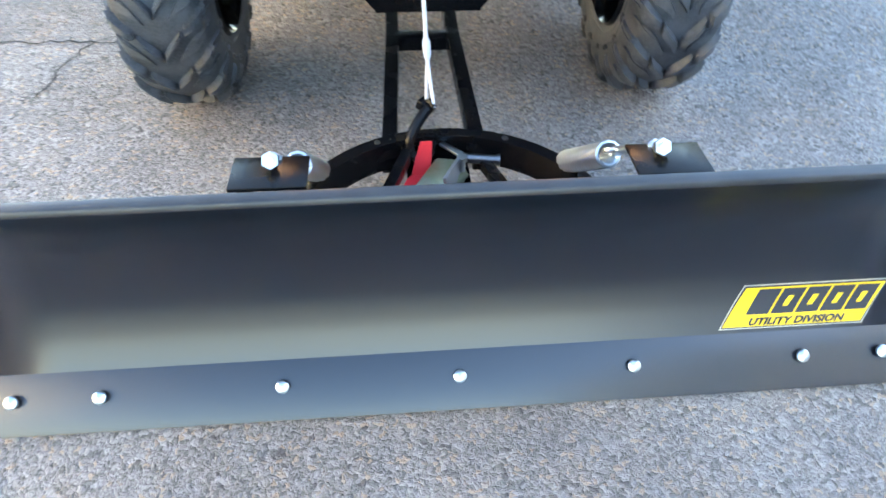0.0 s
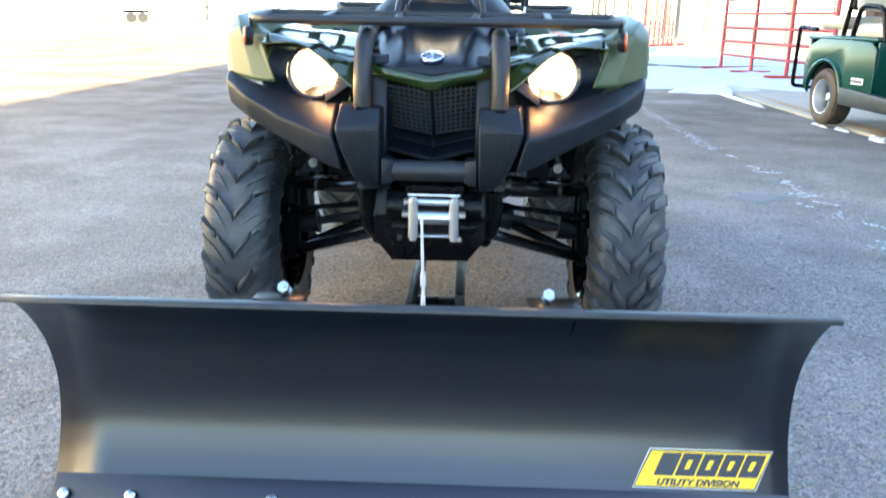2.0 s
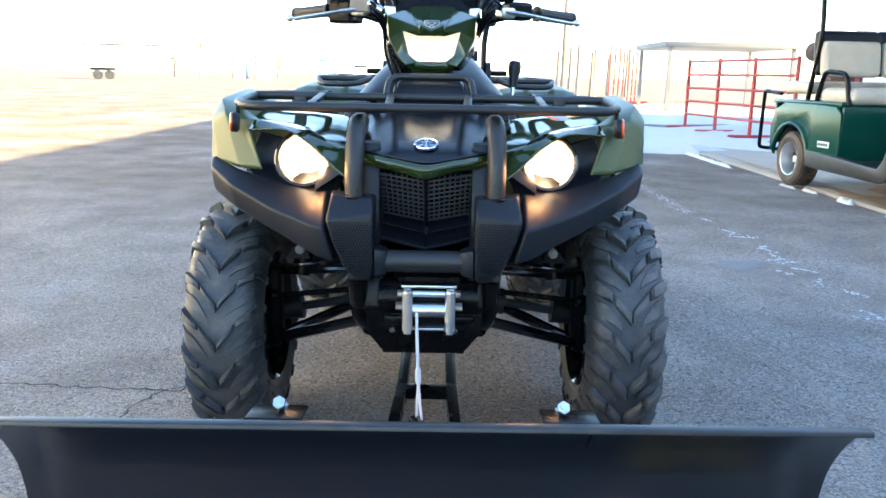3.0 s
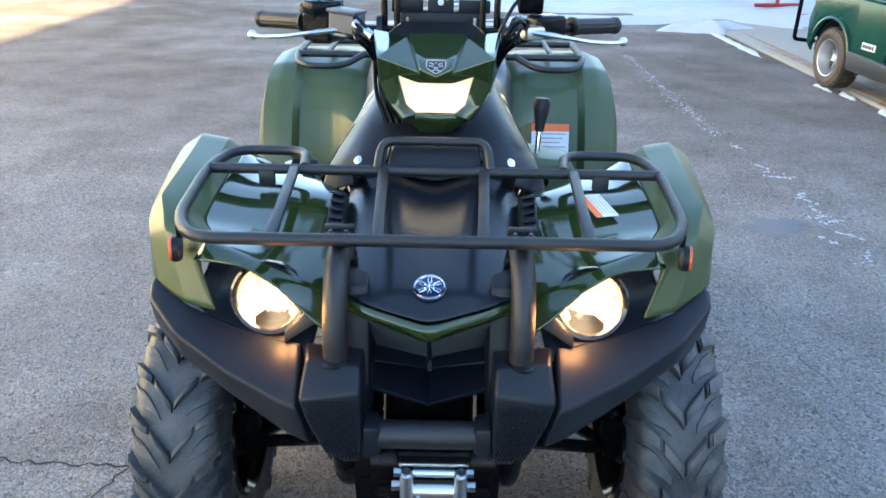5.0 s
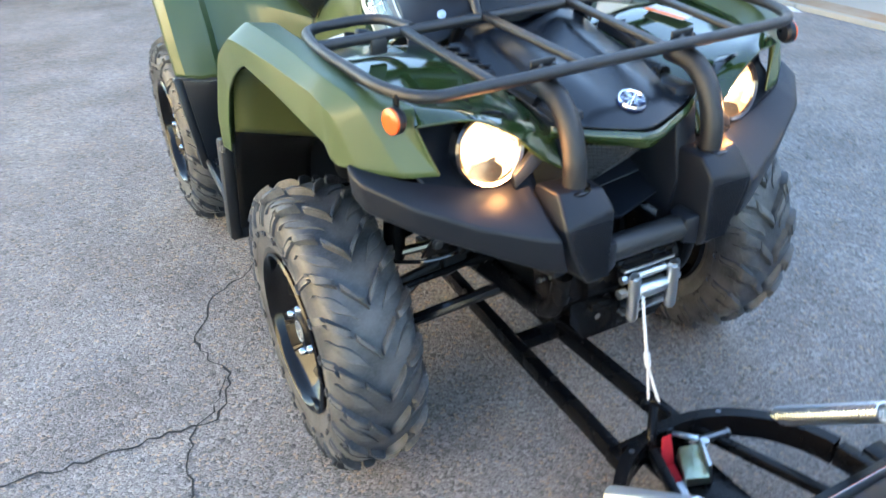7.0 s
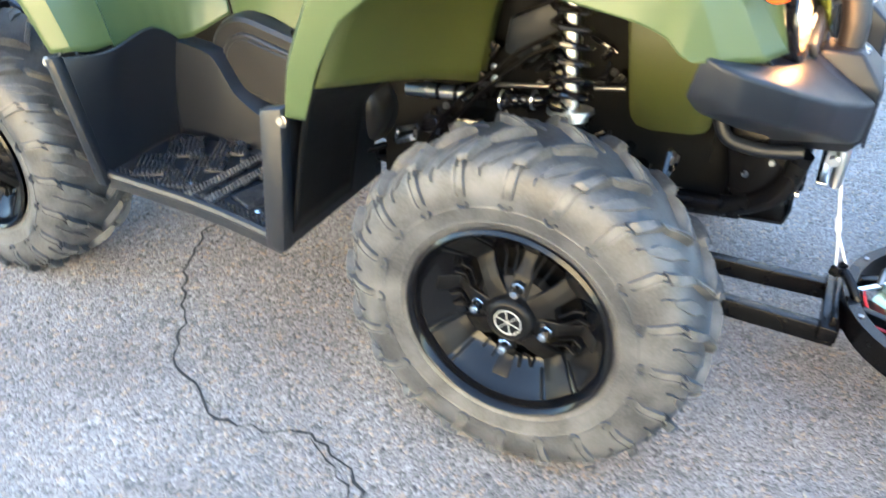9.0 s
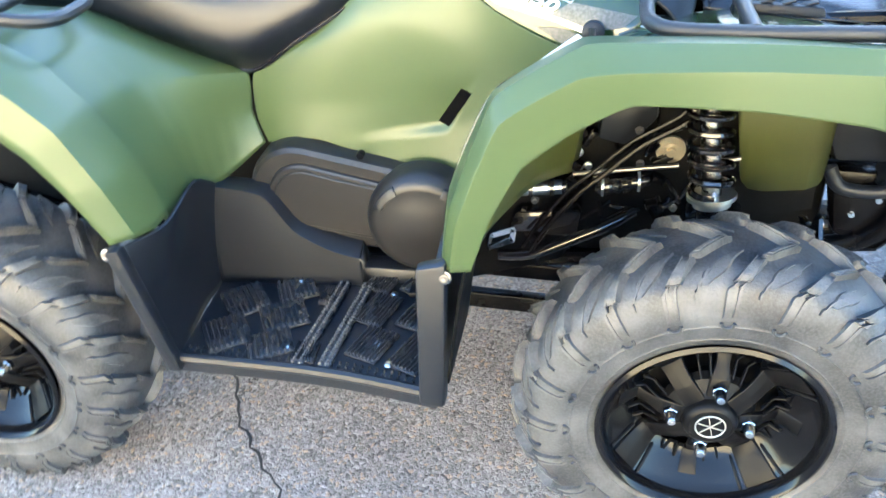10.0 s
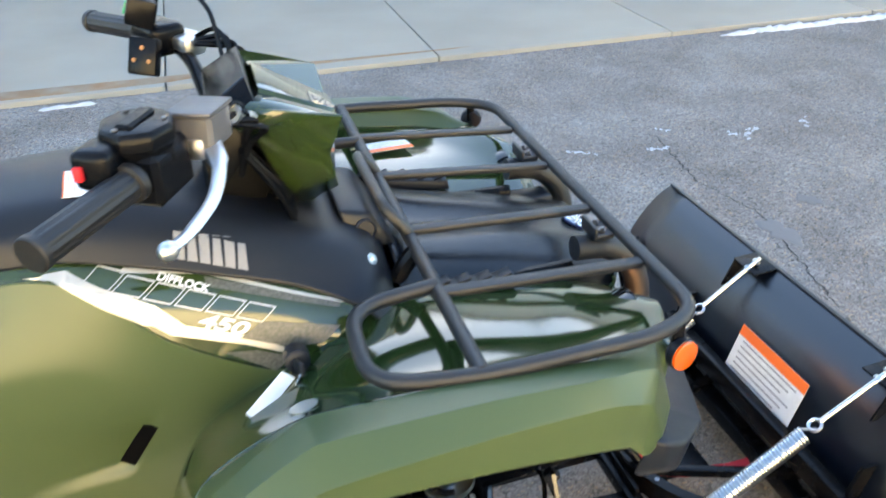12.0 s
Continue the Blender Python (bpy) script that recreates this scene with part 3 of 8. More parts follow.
        bmesh.ops.bevel(bm, geom=[e for e in bm.edges if abs(e.verts[0].co.x - e.verts[1].co.x) < 1e-6], offset=0.010, segments=2, affect="EDGES", profile=0.5, clamp_overlap=True)
        S("rocker_trim", bm, TRIM_GREY, cart, "dark grey moulded rocker trim", angle=50)
    bm = bmesh.new()
    box(bm, (0.6, 0.43, 0.80), (1.08, 0.48, 0.13), 0.05, seg=4)
    S("seat_cushion", bm, BEIGE)
    bm = bmesh.new()
    box(bm, (0.33, 0.72, 1.10), (0.52, 0.10, 0.30), 0.048, rot=(-8, 0, 0), seg=4)
    box(bm, (0.87, 0.72, 1.10), (0.52, 0.10, 0.30), 0.048, rot=(-8, 0, 0), seg=4)
    S("seat_back", bm, BEIGE)
    bm = bmesh.new()
    box(bm, (0.33, 0.80, 1.15), (0.56, 0.09, 0.38), 0.044, rot=(-6, 0, 0), seg=4)
    box(bm, (0.87, 0.80, 1.15), (0.56, 0.09, 0.38), 0.044, rot=(-6, 0, 0), seg=4)
    S("seat_back_shell", bm, BLACK_PLASTIC)
    bm = bmesh.new()
    box(bm, (0.6, 1.08, 0.86), (1.06, 0.44, 0.11), 0.045, seg=4)
    S("rear_seat_cushion", bm, BEIGE)
    for x in (0.06, 1.14):
        bm = bmesh.new()
        tube(bm, rounded([(x, 0.22, 0.73), (x, 0.3, 0.98), (x, 0.62, 1.0), (x, 0.7, 0.75)], 0.08), 0.02)
        S("hip_rail", bm, BLACK_STEEL)
        bm = bmesh.new()
        tube(bm, rounded([(x, 0.85, 0.74), (x, 0.72, 1.3), (x, 0.80, 1.9)], 0.15), 0.02)
        S("canopy_post", bm, BLACK_STEEL)
        bm = bmesh.new()
        tube(bm, rounded([(x, -0.72, 0.82), (x, -0.40, 1.9)], 0.1), 0.02)
        S("canopy_strut", bm, BLACK_STEEL)
        bm = bmesh.new()
        tube(bm, rounded([(x, 1.3, 0.80), (x, 1.62, 0.82), (x, 1.64, 0.28), (x + (0.2 if x < 0.5 else -0.2), 1.64, 0.26)], 0.04), 0.018)
        S("footrest_bar", bm, BLACK_STEEL)
    bm = bmesh.new()
    box(bm, (0.6, 0.2, 1.93), (1.2, 1.75, 0.05), 0.02)
    S("canopy", bm, BEIGE)
    bm = bmesh.new()
    box(bm, (-0.004, 0.42, 0.405), (0.006, 0.17, 0.05), 0.002)
    badge = S("name_plate", bm, WHITE_LABEL, cart, "white name plate with plain bars")
    for k in range(5):
        bm = bmesh.new()
        box(bm, (-0.009, 0.36 + 0.03 * k, 0.405), (0.004, 0.018, 0.026))
        S("print_bar", bm, DECAL_BLACK, badge)
    cart.matrix_world = pose(3.205, 4.154, 0.03, 0, 0, 5.4)


def far_things():
    # weathered posts behind the stock pens
    for i in range(11):
        bm = bmesh.new()
        rod(bm, (0, 0, -0.02), (0.02, 0, 1.9 + 0.5 * ((i * 37) % 5) / 5), 0.09, 8, 0.07)
        ob = part("fence_post", bm, WOOD_POST)
        ob.location = (4.4 + 0.75 * i * 0.9, 30 + 2.2 * i * (0.6 if i % 2 else 0.8), 0)
        tagged(ob, "weathered wooden fence post in the pens", "post", group="pen posts")
    bm = bmesh.new()
    rod(bm, (0, 0, -0.02), (0.05, 0, 9.5), 0.15, 10, 0.11)
    ob = part("utility_pole", bm, WOOD_POST)
    ob.location = (6.2, 41, 0)
    tagged(ob, "tall weathered wooden utility pole", "pole")
    # open shelter
    sh = thing("pen_shelter", "open shelter with a flat tin roof on posts", "shelter", (5.6, 19.5, 0))
    bm = bmesh.new()
    box(bm, (1.6, 0.6, 1.78), (3.4, 3.2, 0.14), 0.01)
    part("roof", bm, SHELTER_GREY, sh)
    for x in (0.05, 3.15):
        for y in (-0.9, 2.1):
            bm = bmesh.new()
            box(bm, (x, y, 0.86), (0.09, 0.09, 1.74))
            part("post", bm, SHELTER_GREY, sh)
    # rusty iron gear by the shop corner
    gear = thing("iron_machine", "old rusty iron machine with a round head", "machine", (6.55, 11.6, 0))
    bm = bmesh.new()
    box(bm, (0, 0, 0.75), (0.34, 0.34, 1.5), 0.02)
    part("body", bm, RUST, gear)
    bm = bmesh.new()
    rod(bm, (-0.34, -0.1, 1.42), (-0.34, 0.16, 1.42), 0.16, 20)
    rod(bm, (-0.34, 0, 1.42), (0, 0, 1.42), 0.06)
    part("head", bm, RUST, gear)
    bm = bmesh.new()
    box(bm, (0.30, 0.05, 0.8), (0.2, 0.3, 1.6), 0.02)
    part("column", bm, RUST, gear)
    # white enclosed trailer
    tr = thing("box_trailer", "long white enclosed trailer on two axles", "trailer", (-28, 68, 0))
    bm = bmesh.new()
    box(bm, (0, 0, 1.75), (8.2, 2.4, 2.3), 0.08)
    part("body", bm, WHITE_PAINT, tr)
    bm = bmesh.new()
    box(bm, (0, -1.22, 2.86), (8.2, 0.05, 0.08))
    part("roof_rail", bm, BLACK_STEEL, tr)
    for x in (-1.3, -0.3):
        bm = bmesh.new()
        rod(bm, (x, -1.25, 0.38), (x, -1.0, 0.38), 0.38, 20)
        part("wheel", bm, RUBBER, tr)
    bm = bmesh.new()
    box(bm, (-0.8, -1.23, 0.85), (2.2, 0.06, 0.16), 0.02)
    part("fender", bm, BLACK_STEEL, tr)
    # pickup
    pk = thing("pickup_truck", "white pickup truck parked far off", "truck", (-9.2, 88, 0))
    bm = bmesh.new()
    box(bm, (0, 0, 0.95), (1.95, 5.2, 0.75), 0.15, seg=3)
    part("body", bm, WHITE_PAINT, pk)
    bm = bmesh.new()
    box(bm, (0, -0.2, 1.6), (1.65, 2.0, 0.62), 0.16, seg=3)
    part("cab", bm, WHITE_PAINT, pk)
    bm = bmesh.new()
    box(bm, (0, -1.12, 1.62), (1.4, 0.2, 0.42), 0.05, rot=(-20, 0, 0))
    part("windscreen", bm, DARK_GLASS, pk)
    for x in (-0.85, 0.85):
        for y in (-1.7, 1.6):
            bm = bmesh.new()
            rod(bm, (x - 0.13, y, 0.38), (x + 0.13, y, 0.38), 0.38, 18)
            part("wheel", bm, RUBBER, pk)
    # small blue sheds
    for x, y, w in ((-13.2, 90, 2.0), (-21, 92, 1.2), (-23.5, 92, 1.2)):
        bx = thing("blue_shed", "small pale blue storage box far across the yard", "shed", (x, y, 0), "far sheds")
        bm = bmesh.new()
        box(bm, (0, 0, 1.1), (w, 2.0, 2.2), 0.05)
        part("body", bm, BLUE_PAINT, bx)
        bm = bmesh.new()
        box(bm, (0, 0, 2.26), (w + 0.2, 2.2, 0.1), 0.02)
        part("roof", bm, WHITE_PAINT, bx)
    # bare scrub trees
    rnd = random.Random(3)
    for i, (x, y, h) in enumerate(((-30, 98, 4.2), (-26.5, 100, 5.2), (-23.5, 99, 6.0), (-33.5, 99, 3.2), (-21.5, 103, 4.0))):
        t = thing("scrub_tree", "bare brown winter scrub tree on the horizon", "tree", (x, y, 0), "far scrub")
        bm = bmesh.new()
        tube(bm, [(0, 0, -0.05), (0.1, 0, h * 0.4), (0.05, 0.1, h * 0.8)], [0.14, 0.1, 0.04], 7)
        for k in range(9):
            a, z = rnd.uniform(0, 6.3), h * rnd.uniform(0.3, 0.75)
            tube(bm, [(0.05, 0, z), (0.7 * math.cos(a), 0.7 * math.sin(a), z + 0.6)], [0.05, 0.015], 5)
        part("trunk", bm, WOOD_POST, t)
        bm = bmesh.new()
        for k in range(420):
            a, r, z = rnd.uniform(0, 6.3), rnd.gauss(0, 0.85), h * rnd.uniform(0.3, 1.0)
            r *= 1.1 - 0.6 * abs(z / h - 0.55)
            d = rnd.uniform(0.06, 0.2)
            c = Vector((r * math.cos(a), r * math.sin(a), z))
            v = [bm.verts.new(c + Vector((rnd.uniform(-d, d), rnd.uniform(-d, d), rnd.uniform(-d, d)))) for _ in range(3)]
            bm.faces.new(v)
        part("crown", bm, FOLIAGE, t)


ground()
slab()
shop()
unseen_bounce_building()
crack("crack_1", [(-2.6, 0.30), (-1.9, 0.24), (-1.35, 0.22), (-1.16, 0.205), (-1.04, 0.19), (-0.855, 0.184), (-0.75, 0.18), (-0.70, 0.25), (-0.665, 0.335), (-0.70, 0.42), (-0.725, 0.52), (-0.66, 0.62), (-0.64, 0.70), (-0.50, 0.79), (-0.34, 0.926), (-0.20, 0.99), (0.1, 1.02), (0.4, 1.1)], 0.0058, 3)
crack("crack_2", [(-0.678, 0.329), (-0.715, 0.248), (-0.80, 0.16), (-0.84, 0.08), (-0.86, -0.1)], 0.004, 5)
crack("crack_4", [(1.55, 0.2), (1.30, 0.45), (1.22, 0.8), (1.26, 1.1), (1.2, 1.4)], 0.0022, 9)
crack("crack_5", [(0.5, -1.55), (0.8, -1.62), (1.1, -1.70), (1.45, -1.62), (1.9, -1.7)], 0.005, 10)
for i, (x, y, rx, ry) in enumerate(((1.59, 2.0, 0.16, 0.10), (0.974, -1.683, 0.085, 0.06), (1.15, -1.95, 0.05, 0.04), (0.8, -1.5, 0.03, 0.02))):
    snow_patch(f"oil_stain_{i + 1}", (x, y, 0.0), rx, ry, 0.0035, 20 + i, "dark damp oil stain on the asphalt", 0, mat(f"oil_{i}", (0.16, 0.152, 0.15), 0.75, scale=8))
for i, (ya, yb, x, w, h) in enumerate(((5.32, 5.02, 3.16, .030, .025), (4.98, 4.72, 3.22, .035, .03), (4.36, 4.13, 3.235, .045, .04), (3.66, 3.10, 3.25, .050, .035), (3.05, 2.45, 3.26, .040, .03), (2.30, 1.95, 3.24, .028, .018), (.20, -.25, 3.22, .030, .02), (1.12, .84, 3.20, .025, .02), (-2.9, -4.4, 3.20, .055, .03), (-4.8, -6.6, 3.22, .075, .04), (8.6, 6.6, 3.15, .055, .035))):
    snow_ridge(f"snow_strip_{i + 1}", (x, ya), (x + .015, yb), w, h, 40 + i, "melting white snow ridge along the slab edge")
for i, (x, y, rx, ry, h, a) in enumerate(((2.4, 9.25, 1.5, 0.42, 0.05, 4), (3.0, 10.4, 1.6, 0.8, 0.08, 8), (1.3, 10.5, 1.0, 0.6, 0.05, 0), (2.6, 12.2, 3.2, 2.3, 0.10, 5), (4.3, 9.6, 1.5, 1.1, 0.12, 0), (1.8, 8.95, 1.0, 0.16, 0.04, 6), (3.2, 8.5, 0.5, 0.35, 0.14, 0), (6.3, 12.5, 2.2, 2.6, 0.16, 0), (-0.2, 8.6, 1.6, 0.12, 0.02, 2), (7, 20, 5, 5, 0.2, 0), (1.0, 19, 4, 3, 0.12, 0))):
    snow_patch(f"snow_field_{i + 1}", (x, y, 0.0), rx, ry, h, 60 + i, "trodden bluish snow lying on the yard", a)
snow_patch("clay_stain", (3.95, 3.9, 0.031), 0.62, 1.15, 0.003, 91, "orange clay stain on the concrete under the cart", 8, SEDIMENT)
snow_patch("edge_stain", (3.42, 3.6, 0.031), 0.10, 3.6, 0.003, 93, "tan silt along the slab edge", 0, SEDIMENT)
crumbs()
golf_cart()
pipe_panel(pose(4.55, 13.15, 0.03, 0, 0, -82.2), 3.6, 1.26, "red tubular steel fence panel standing in snow", 3)
pipe_panel(pose(6.55, 10.9, 0, 0, 0, -20), 1.6, 1.5, "red tubular steel fence panel by the shop corner", 1)
pipe_panel(pose(5.3, 24.3, 0, 0, 0, 70), 3.2, 1.9, "red tubular steel gate panel further off", 3)
pipe_panel(pose(6.4, 26.5, 0, 0, 0, 70), 3.2, 1.9, "red tubular steel gate panel further off", 3)
far_things()

# ---- the quad bike ----
from mathutils.bvhtree import BVHTree

atv = thing("quad_bike", "dark green utility quad bike with black racks and lit headlights", "quad bike")
S = lambda name, bm, mt, parent=None, label="", **k: part(name, bm, mt, parent or atv, label, **k)


def frust(bm, sections, bevel=0.006, seg=2):
    """A hull over closed sections, straight from one to the next, with eased edges."""
    rings = [[bm.verts.new(p) for p in s] for s in sections]
    made = []
    for A, B in zip(rings, rings[1:]):
        for j in range(len(A)):
            q = (j + 1) % len(A)
            made.append(bm.faces.new((A[j], A[q], B[q], B[j])))
    made.append(bm.faces.new(list(reversed(rings[0]))))
    made.append(bm.faces.new(rings[-1]))
    bmesh.ops.recalc_face_normals(bm, faces=made)
    if bevel:
        es = list({e for f in made for e in f.edges})
        bmesh.ops.bevel(bm, geom=es, offset=bevel, segments=seg, affect="EDGES", profile=0.5, clamp_overlap=True)


def mirrored(half):
    """The whole cross profile from a half one, which ends on the middle plane."""
    return [(-o, y, z) for o, y, z in half[:-1]] + [half[-1]] + [(o, y, z) for o, y, z in reversed(half[:-1])]


def drape(name, outline, tree, way, lift, material, parent, label="", cuts=6):
    """A thin flat shape laid on a curved skin; outline in the two axes other than way's."""
    bm = bmesh.new()
    ax = 0 if abs(way[0]) > 0.5 else 1
    other = [i for i in range(3) if i != ax]
    vs = []
    for a, b in outline:
        v = [0, 0, 0]
        v[other[0]], v[other[1]] = a, b
        vs.append(bm.verts.new(v))
    bm.faces.new(vs)
    bmesh.ops.triangulate(bm, faces=bm.faces)
    for _ in range(cuts):
        long = [e for e in bm.edges if e.calc_length() > 0.012]
        if not long:
            break
        bmesh.ops.subdivide_edges(bm, edges=long, cuts=1)
        bmesh.ops.triangulate(bm, faces=bm.faces)
    lay(bm.verts, tree, way, lift, ax)
    return part(name, bm, material, parent, label, angle=80)


def lay(verts, tree, way, lift, ax):
    way = Vector(way)
    for v in verts:
        o = v.co.copy()
        o[ax] = -way[ax] * 3.0
        hit = tree.ray_cast(o, way)
        if hit[0] is not None:
            v.co = hit[0] - way * lift
        else:
            v.co[ax] = v.co[ax]


def lay_mesh(ob, tree, way, lift, ax):
    lay(ob.data.vertices, tree, way, lift, ax)


# wheels
def tyre(bm, width, r_tread, r_rim, sgn, hub_z, lugs=20):
    k = width / 0.2
    prof = [(0.0, r_tread), (0.045 * k, r_tread - 0.002), (0.072 * k, r_tread - 0.007), (0.090 * k, r_tread - 0.020), (0.101 * k, r_tread - 0.040), (0.106 * k, r_tread - 0.062),
            (0.1045 * k, r_tread - 0.080), (0.1055 * k, r_tread - 0.083), (0.1035 * k, r_tread - 0.087), (0.0985 * k, r_rim + 0.020), (0.099 * k, r_rim + 0.017), (0.096 * k, r_rim + 0.013), (0.0935 * k, r_rim + 0.006), (0.089 * k, r_rim)]
    half = spline([(w, r, 0) for w, r in prof], 52)
    ring = [(p[1], p[0]) for p in reversed(half)] + [(p[1], -p[0]) for p in half[1:]]
    lathe(bm, ring, seg=72)
    arc = [Vector((p[0], p[1])) for p in spline([(w, r, 0) for w, r in prof[:7]], 60)]

    def at(v):
        u = v * (len(arc) - 1)
        i = min(int(u), len(arc) - 2)
        p = arc[i].lerp(arc[i + 1], u - i)
        d = (arc[min(i + 2, len(arc) - 1)] - arc[max(i - 1, 0)]).normalized()
        return p, Vector((-d.y, d.x)) if d.x > 0 or True else None

    def bar(a_at, hw_at, h_at, v0, v1, n, side):
        """A raised bar that follows the skin from v0 to v1."""
        rows = []
        for j in range(n + 1):
            v = v0 + (v1 - v0) * j / n
            p, nn = at(v)
            if nn.y < 0:
                nn = -nn
            nn.x = max(0, nn.x)
            hw, hgt, a = hw_at(j / n), h_at(j / n), a_at(v)
            row = []
            for q, h in ((-1.22, -0.003), (-0.92, hgt), (0.92, hgt), (1.22, -0.003)):
                rr, ww = p.y + nn.y * h, side * (p.x + nn.x * h)
                aa = a + q * hw / max(rr, 0.05) - sgn * (0.010 * q if v < 0.5 else 0)
                row.append(bm.verts.new((rr * math.cos(aa), rr * math.sin(aa), ww)))
            rows.append(row)
        for A, B in zip(rows, rows[1:]):
            for q in range(3):
                bm.faces.new((A[q], A[q + 1], B[q + 1], B[q]))
        bm.faces.new(rows[0])
        bm.faces.new(list(reversed(rows[-1])))

    bmesh.ops.recalc_face_normals(bm, faces=bm.faces)
    for v in bm.verts:  # the flat where it stands
        low = -hub_z + 0.003
        x = v.co.x * sgn
        if x < low:
            v.co.x = low * sgn
    pieces = []
    carcass = bm
    for side in (1, -1):
        bm = bmesh.new()
        a0 = 2 * math.pi * (0.08 if side < 0 else 0) / lugs
        lean = lambda v: a0 + sgn * np.interp(v, (0, 0.16, 0.22, 0.55, 1), (0, 0.17, 0.205, 0.32, 0.34))
        # short arm of the middle V, with a groove along its top
        bar(lean, lambda f: 0.0098, lambda f: 0.0135 if 0 < f < 1 else 0.010, 0.015, 0.165, 5, side)
        bar(lean, lambda f: 0.0062, lambda f: 0.0165 if 0 < f < 1 else 0.013, 0.025, 0.15, 4, side)
        # shoulder bar
        bar(lean, lambda f: 0.0105 + 0.003 * f, lambda f: 0.0145 if 0 < f < 1 else 0.010, 0.205, 0.46, 7, side)
        for off in (-0.0055, 0.0055):
            bar(lambda v: lean(v) + off / 0.29, lambda f: 0.0034, lambda f: 0.0175 - 0.006 * f, 0.22, 0.52, 7, side)
        # narrow slotted rib down the sidewall with a rounded foot
        for off in (-0.0066, 0.0066):
            bar(lambda v: lean(v) + off / 0.25, lambda f: 0.0024, lambda f: 0.0070 - 0.002 * f, 0.48, 0.93, 7, side)
        bar(lean, lambda f: 0.0066, lambda f: 0.0040, 0.45, 0.93, 6, side)
        p, nn = at(0.93)
        a = lean(0.93)
        c0 = Vector((p.y * math.cos(a), p.y * math.sin(a), side * (p.x + 0.003)))
        er, et = Vector((math.cos(a), math.sin(a), 0)), Vector((-math.sin(a), math.cos(a), 0))
        tube(bm, [c0 + 0.0088 * (et * math.cos(q) - er * math.sin(q)) for q in (math.pi * k / 8 for k in range(9))], 0.0028, 6)
        # low leaf-shaped field and fine raised line between the bars
        bar(lambda v: lean(v) - sgn * 0.155, lambda f: 0.004 + 0.013 * math.sin(math.pi * f), lambda f: 0.0034, 0.10, 0.50, 7, side)
        bar(lambda v: lean(v) - sgn * 0.13, lambda f: 0.0013, lambda f: 0.0050, 0.17, 0.62, 7, side)
        bmesh.ops.recalc_face_normals(bm, faces=bm.faces)
        pieces.append(bm)
    return carcass, pieces


def rim(w, f, r_rim, turn):
    """A gloss black cast rim with its face at height f: dished ring, four wide and four narrow spokes, cap and nuts, under the wheel w."""
    bm = bmesh.new()
    lathe(bm, [(r_rim + 0.001, f + 0.002), (r_rim + 0.005, f + 0.008), (r_rim - 0.001, f + 0.012), (r_rim - 0.006, f + 0.008), (r_rim - 0.009, f - 0.004), (r_rim - 0.011, f - 0.013),
               (0.160, f - 0.015), (0.150, f - 0.024), (0.136, f - 0.038), (0.124, f - 0.050), (0.113, f - 0.061), (0.108, f - 0.064), (0.108, f - 0.080), (r_rim - 0.022, f - 0.07), (r_rim - 0.022, -f + 0.02), (r_rim - 0.004, -f - 0.008), (r_rim + 0.003, -f)], seg=96)
    part("barrel", bm, RIM, w, angle=40)
    bm = bmesh.new()
    lathe(bm, [(r_rim - 0.022, f - 0.085), (0.10, f - 0.095), (0.04, f - 0.1), (0.0001, f - 0.1)], seg=48)
    part("brake_drum", bm, DARK_METAL, w)

    def spoke(name, ang, steps, drop):
        """steps: radius, half width and height, hub to rim."""
        m = Matrix.Rotation(radians(ang), 4, "Z")
        bm = bmesh.new()
        frust(bm, [[m @ Vector((r, -h, z)), m @ Vector((r, 0, z + 0.0016)), m @ Vector((r, h, z)), m @ Vector((r, h * 0.96, z - drop)), m @ Vector((r, -h * 0.96, z - drop))] for r, h, z in steps], 0.0022)
        part(name, bm, SPOKE_BLACK, w, angle=22)

    for k in range(4):
        q = 90 * k + turn
        spoke("wide_spoke", q + 45, ((0.040, 0.018, f - 0.024), (0.070, 0.017, f - 0.034), (0.090, 0.017, f - 0.046), (0.106, 0.019, f - 0.057), (0.120, 0.022, f - 0.047), (0.140, 0.025, f - 0.028), (0.157, 0.027, f - 0.012)), 0.012)
        for e in (-1, 1):
            spoke("fork_edge", q + 45 + e * 13, ((0.120, 0.0022, f - 0.049), (0.140, 0.0024, f - 0.030), (0.158, 0.0026, f - 0.013)), 0.006)
        spoke("narrow_spoke", q, ((0.040, 0.016, f - 0.026), (0.075, 0.015, f - 0.036), (0.095, 0.010, f - 0.050), (0.110, 0.012, f - 0.060), (0.122, 0.014, f - 0.049), (0.140, 0.016, f - 0.032)), 0.010)
        for e in (-1, 1):
            spoke("rib", q + e * 11.5, ((0.082, 0.0018, f - 0.034), (0.104, 0.0020, f - 0.056), (0.122, 0.0018, f - 0.047)), 0.008)
            spoke("rib", q + e * 22, ((0.078, 0.0016, f - 0.032), (0.100, 0.0018, f - 0.053), (0.118, 0.0016, f - 0.049)), 0.006)
    bm = bmesh.new()
    lathe(bm, [(0.074, f - 0.056), (0.068, f - 0.043), (0.058, f - 0.036), (0.050, f - 0.031), (0.044, f - 0.024)], seg=48)
    part("hub_plate", bm, SPOKE_BLACK, w, angle=30)
    bm = bmesh.new()
    lathe(bm, [(0.043, f - 0.04), (0.042, f - 0.018), (0.038, f - 0.011), (0.032, f - 0.008), (0.029, f - 0.009), (0.0001, f - 0.009)], seg=40)
    cap = part("hub_cap", bm, SPOKE_BLACK, w, "round black hub cap with a silver emblem")
    bm = bmesh.new()
    ring_pts = [(0.0225 * math.cos(q), 0.0225 * math.sin(q), f - 0.0075) for q in (2 * math.pi * j / 32 for j in range(32))]
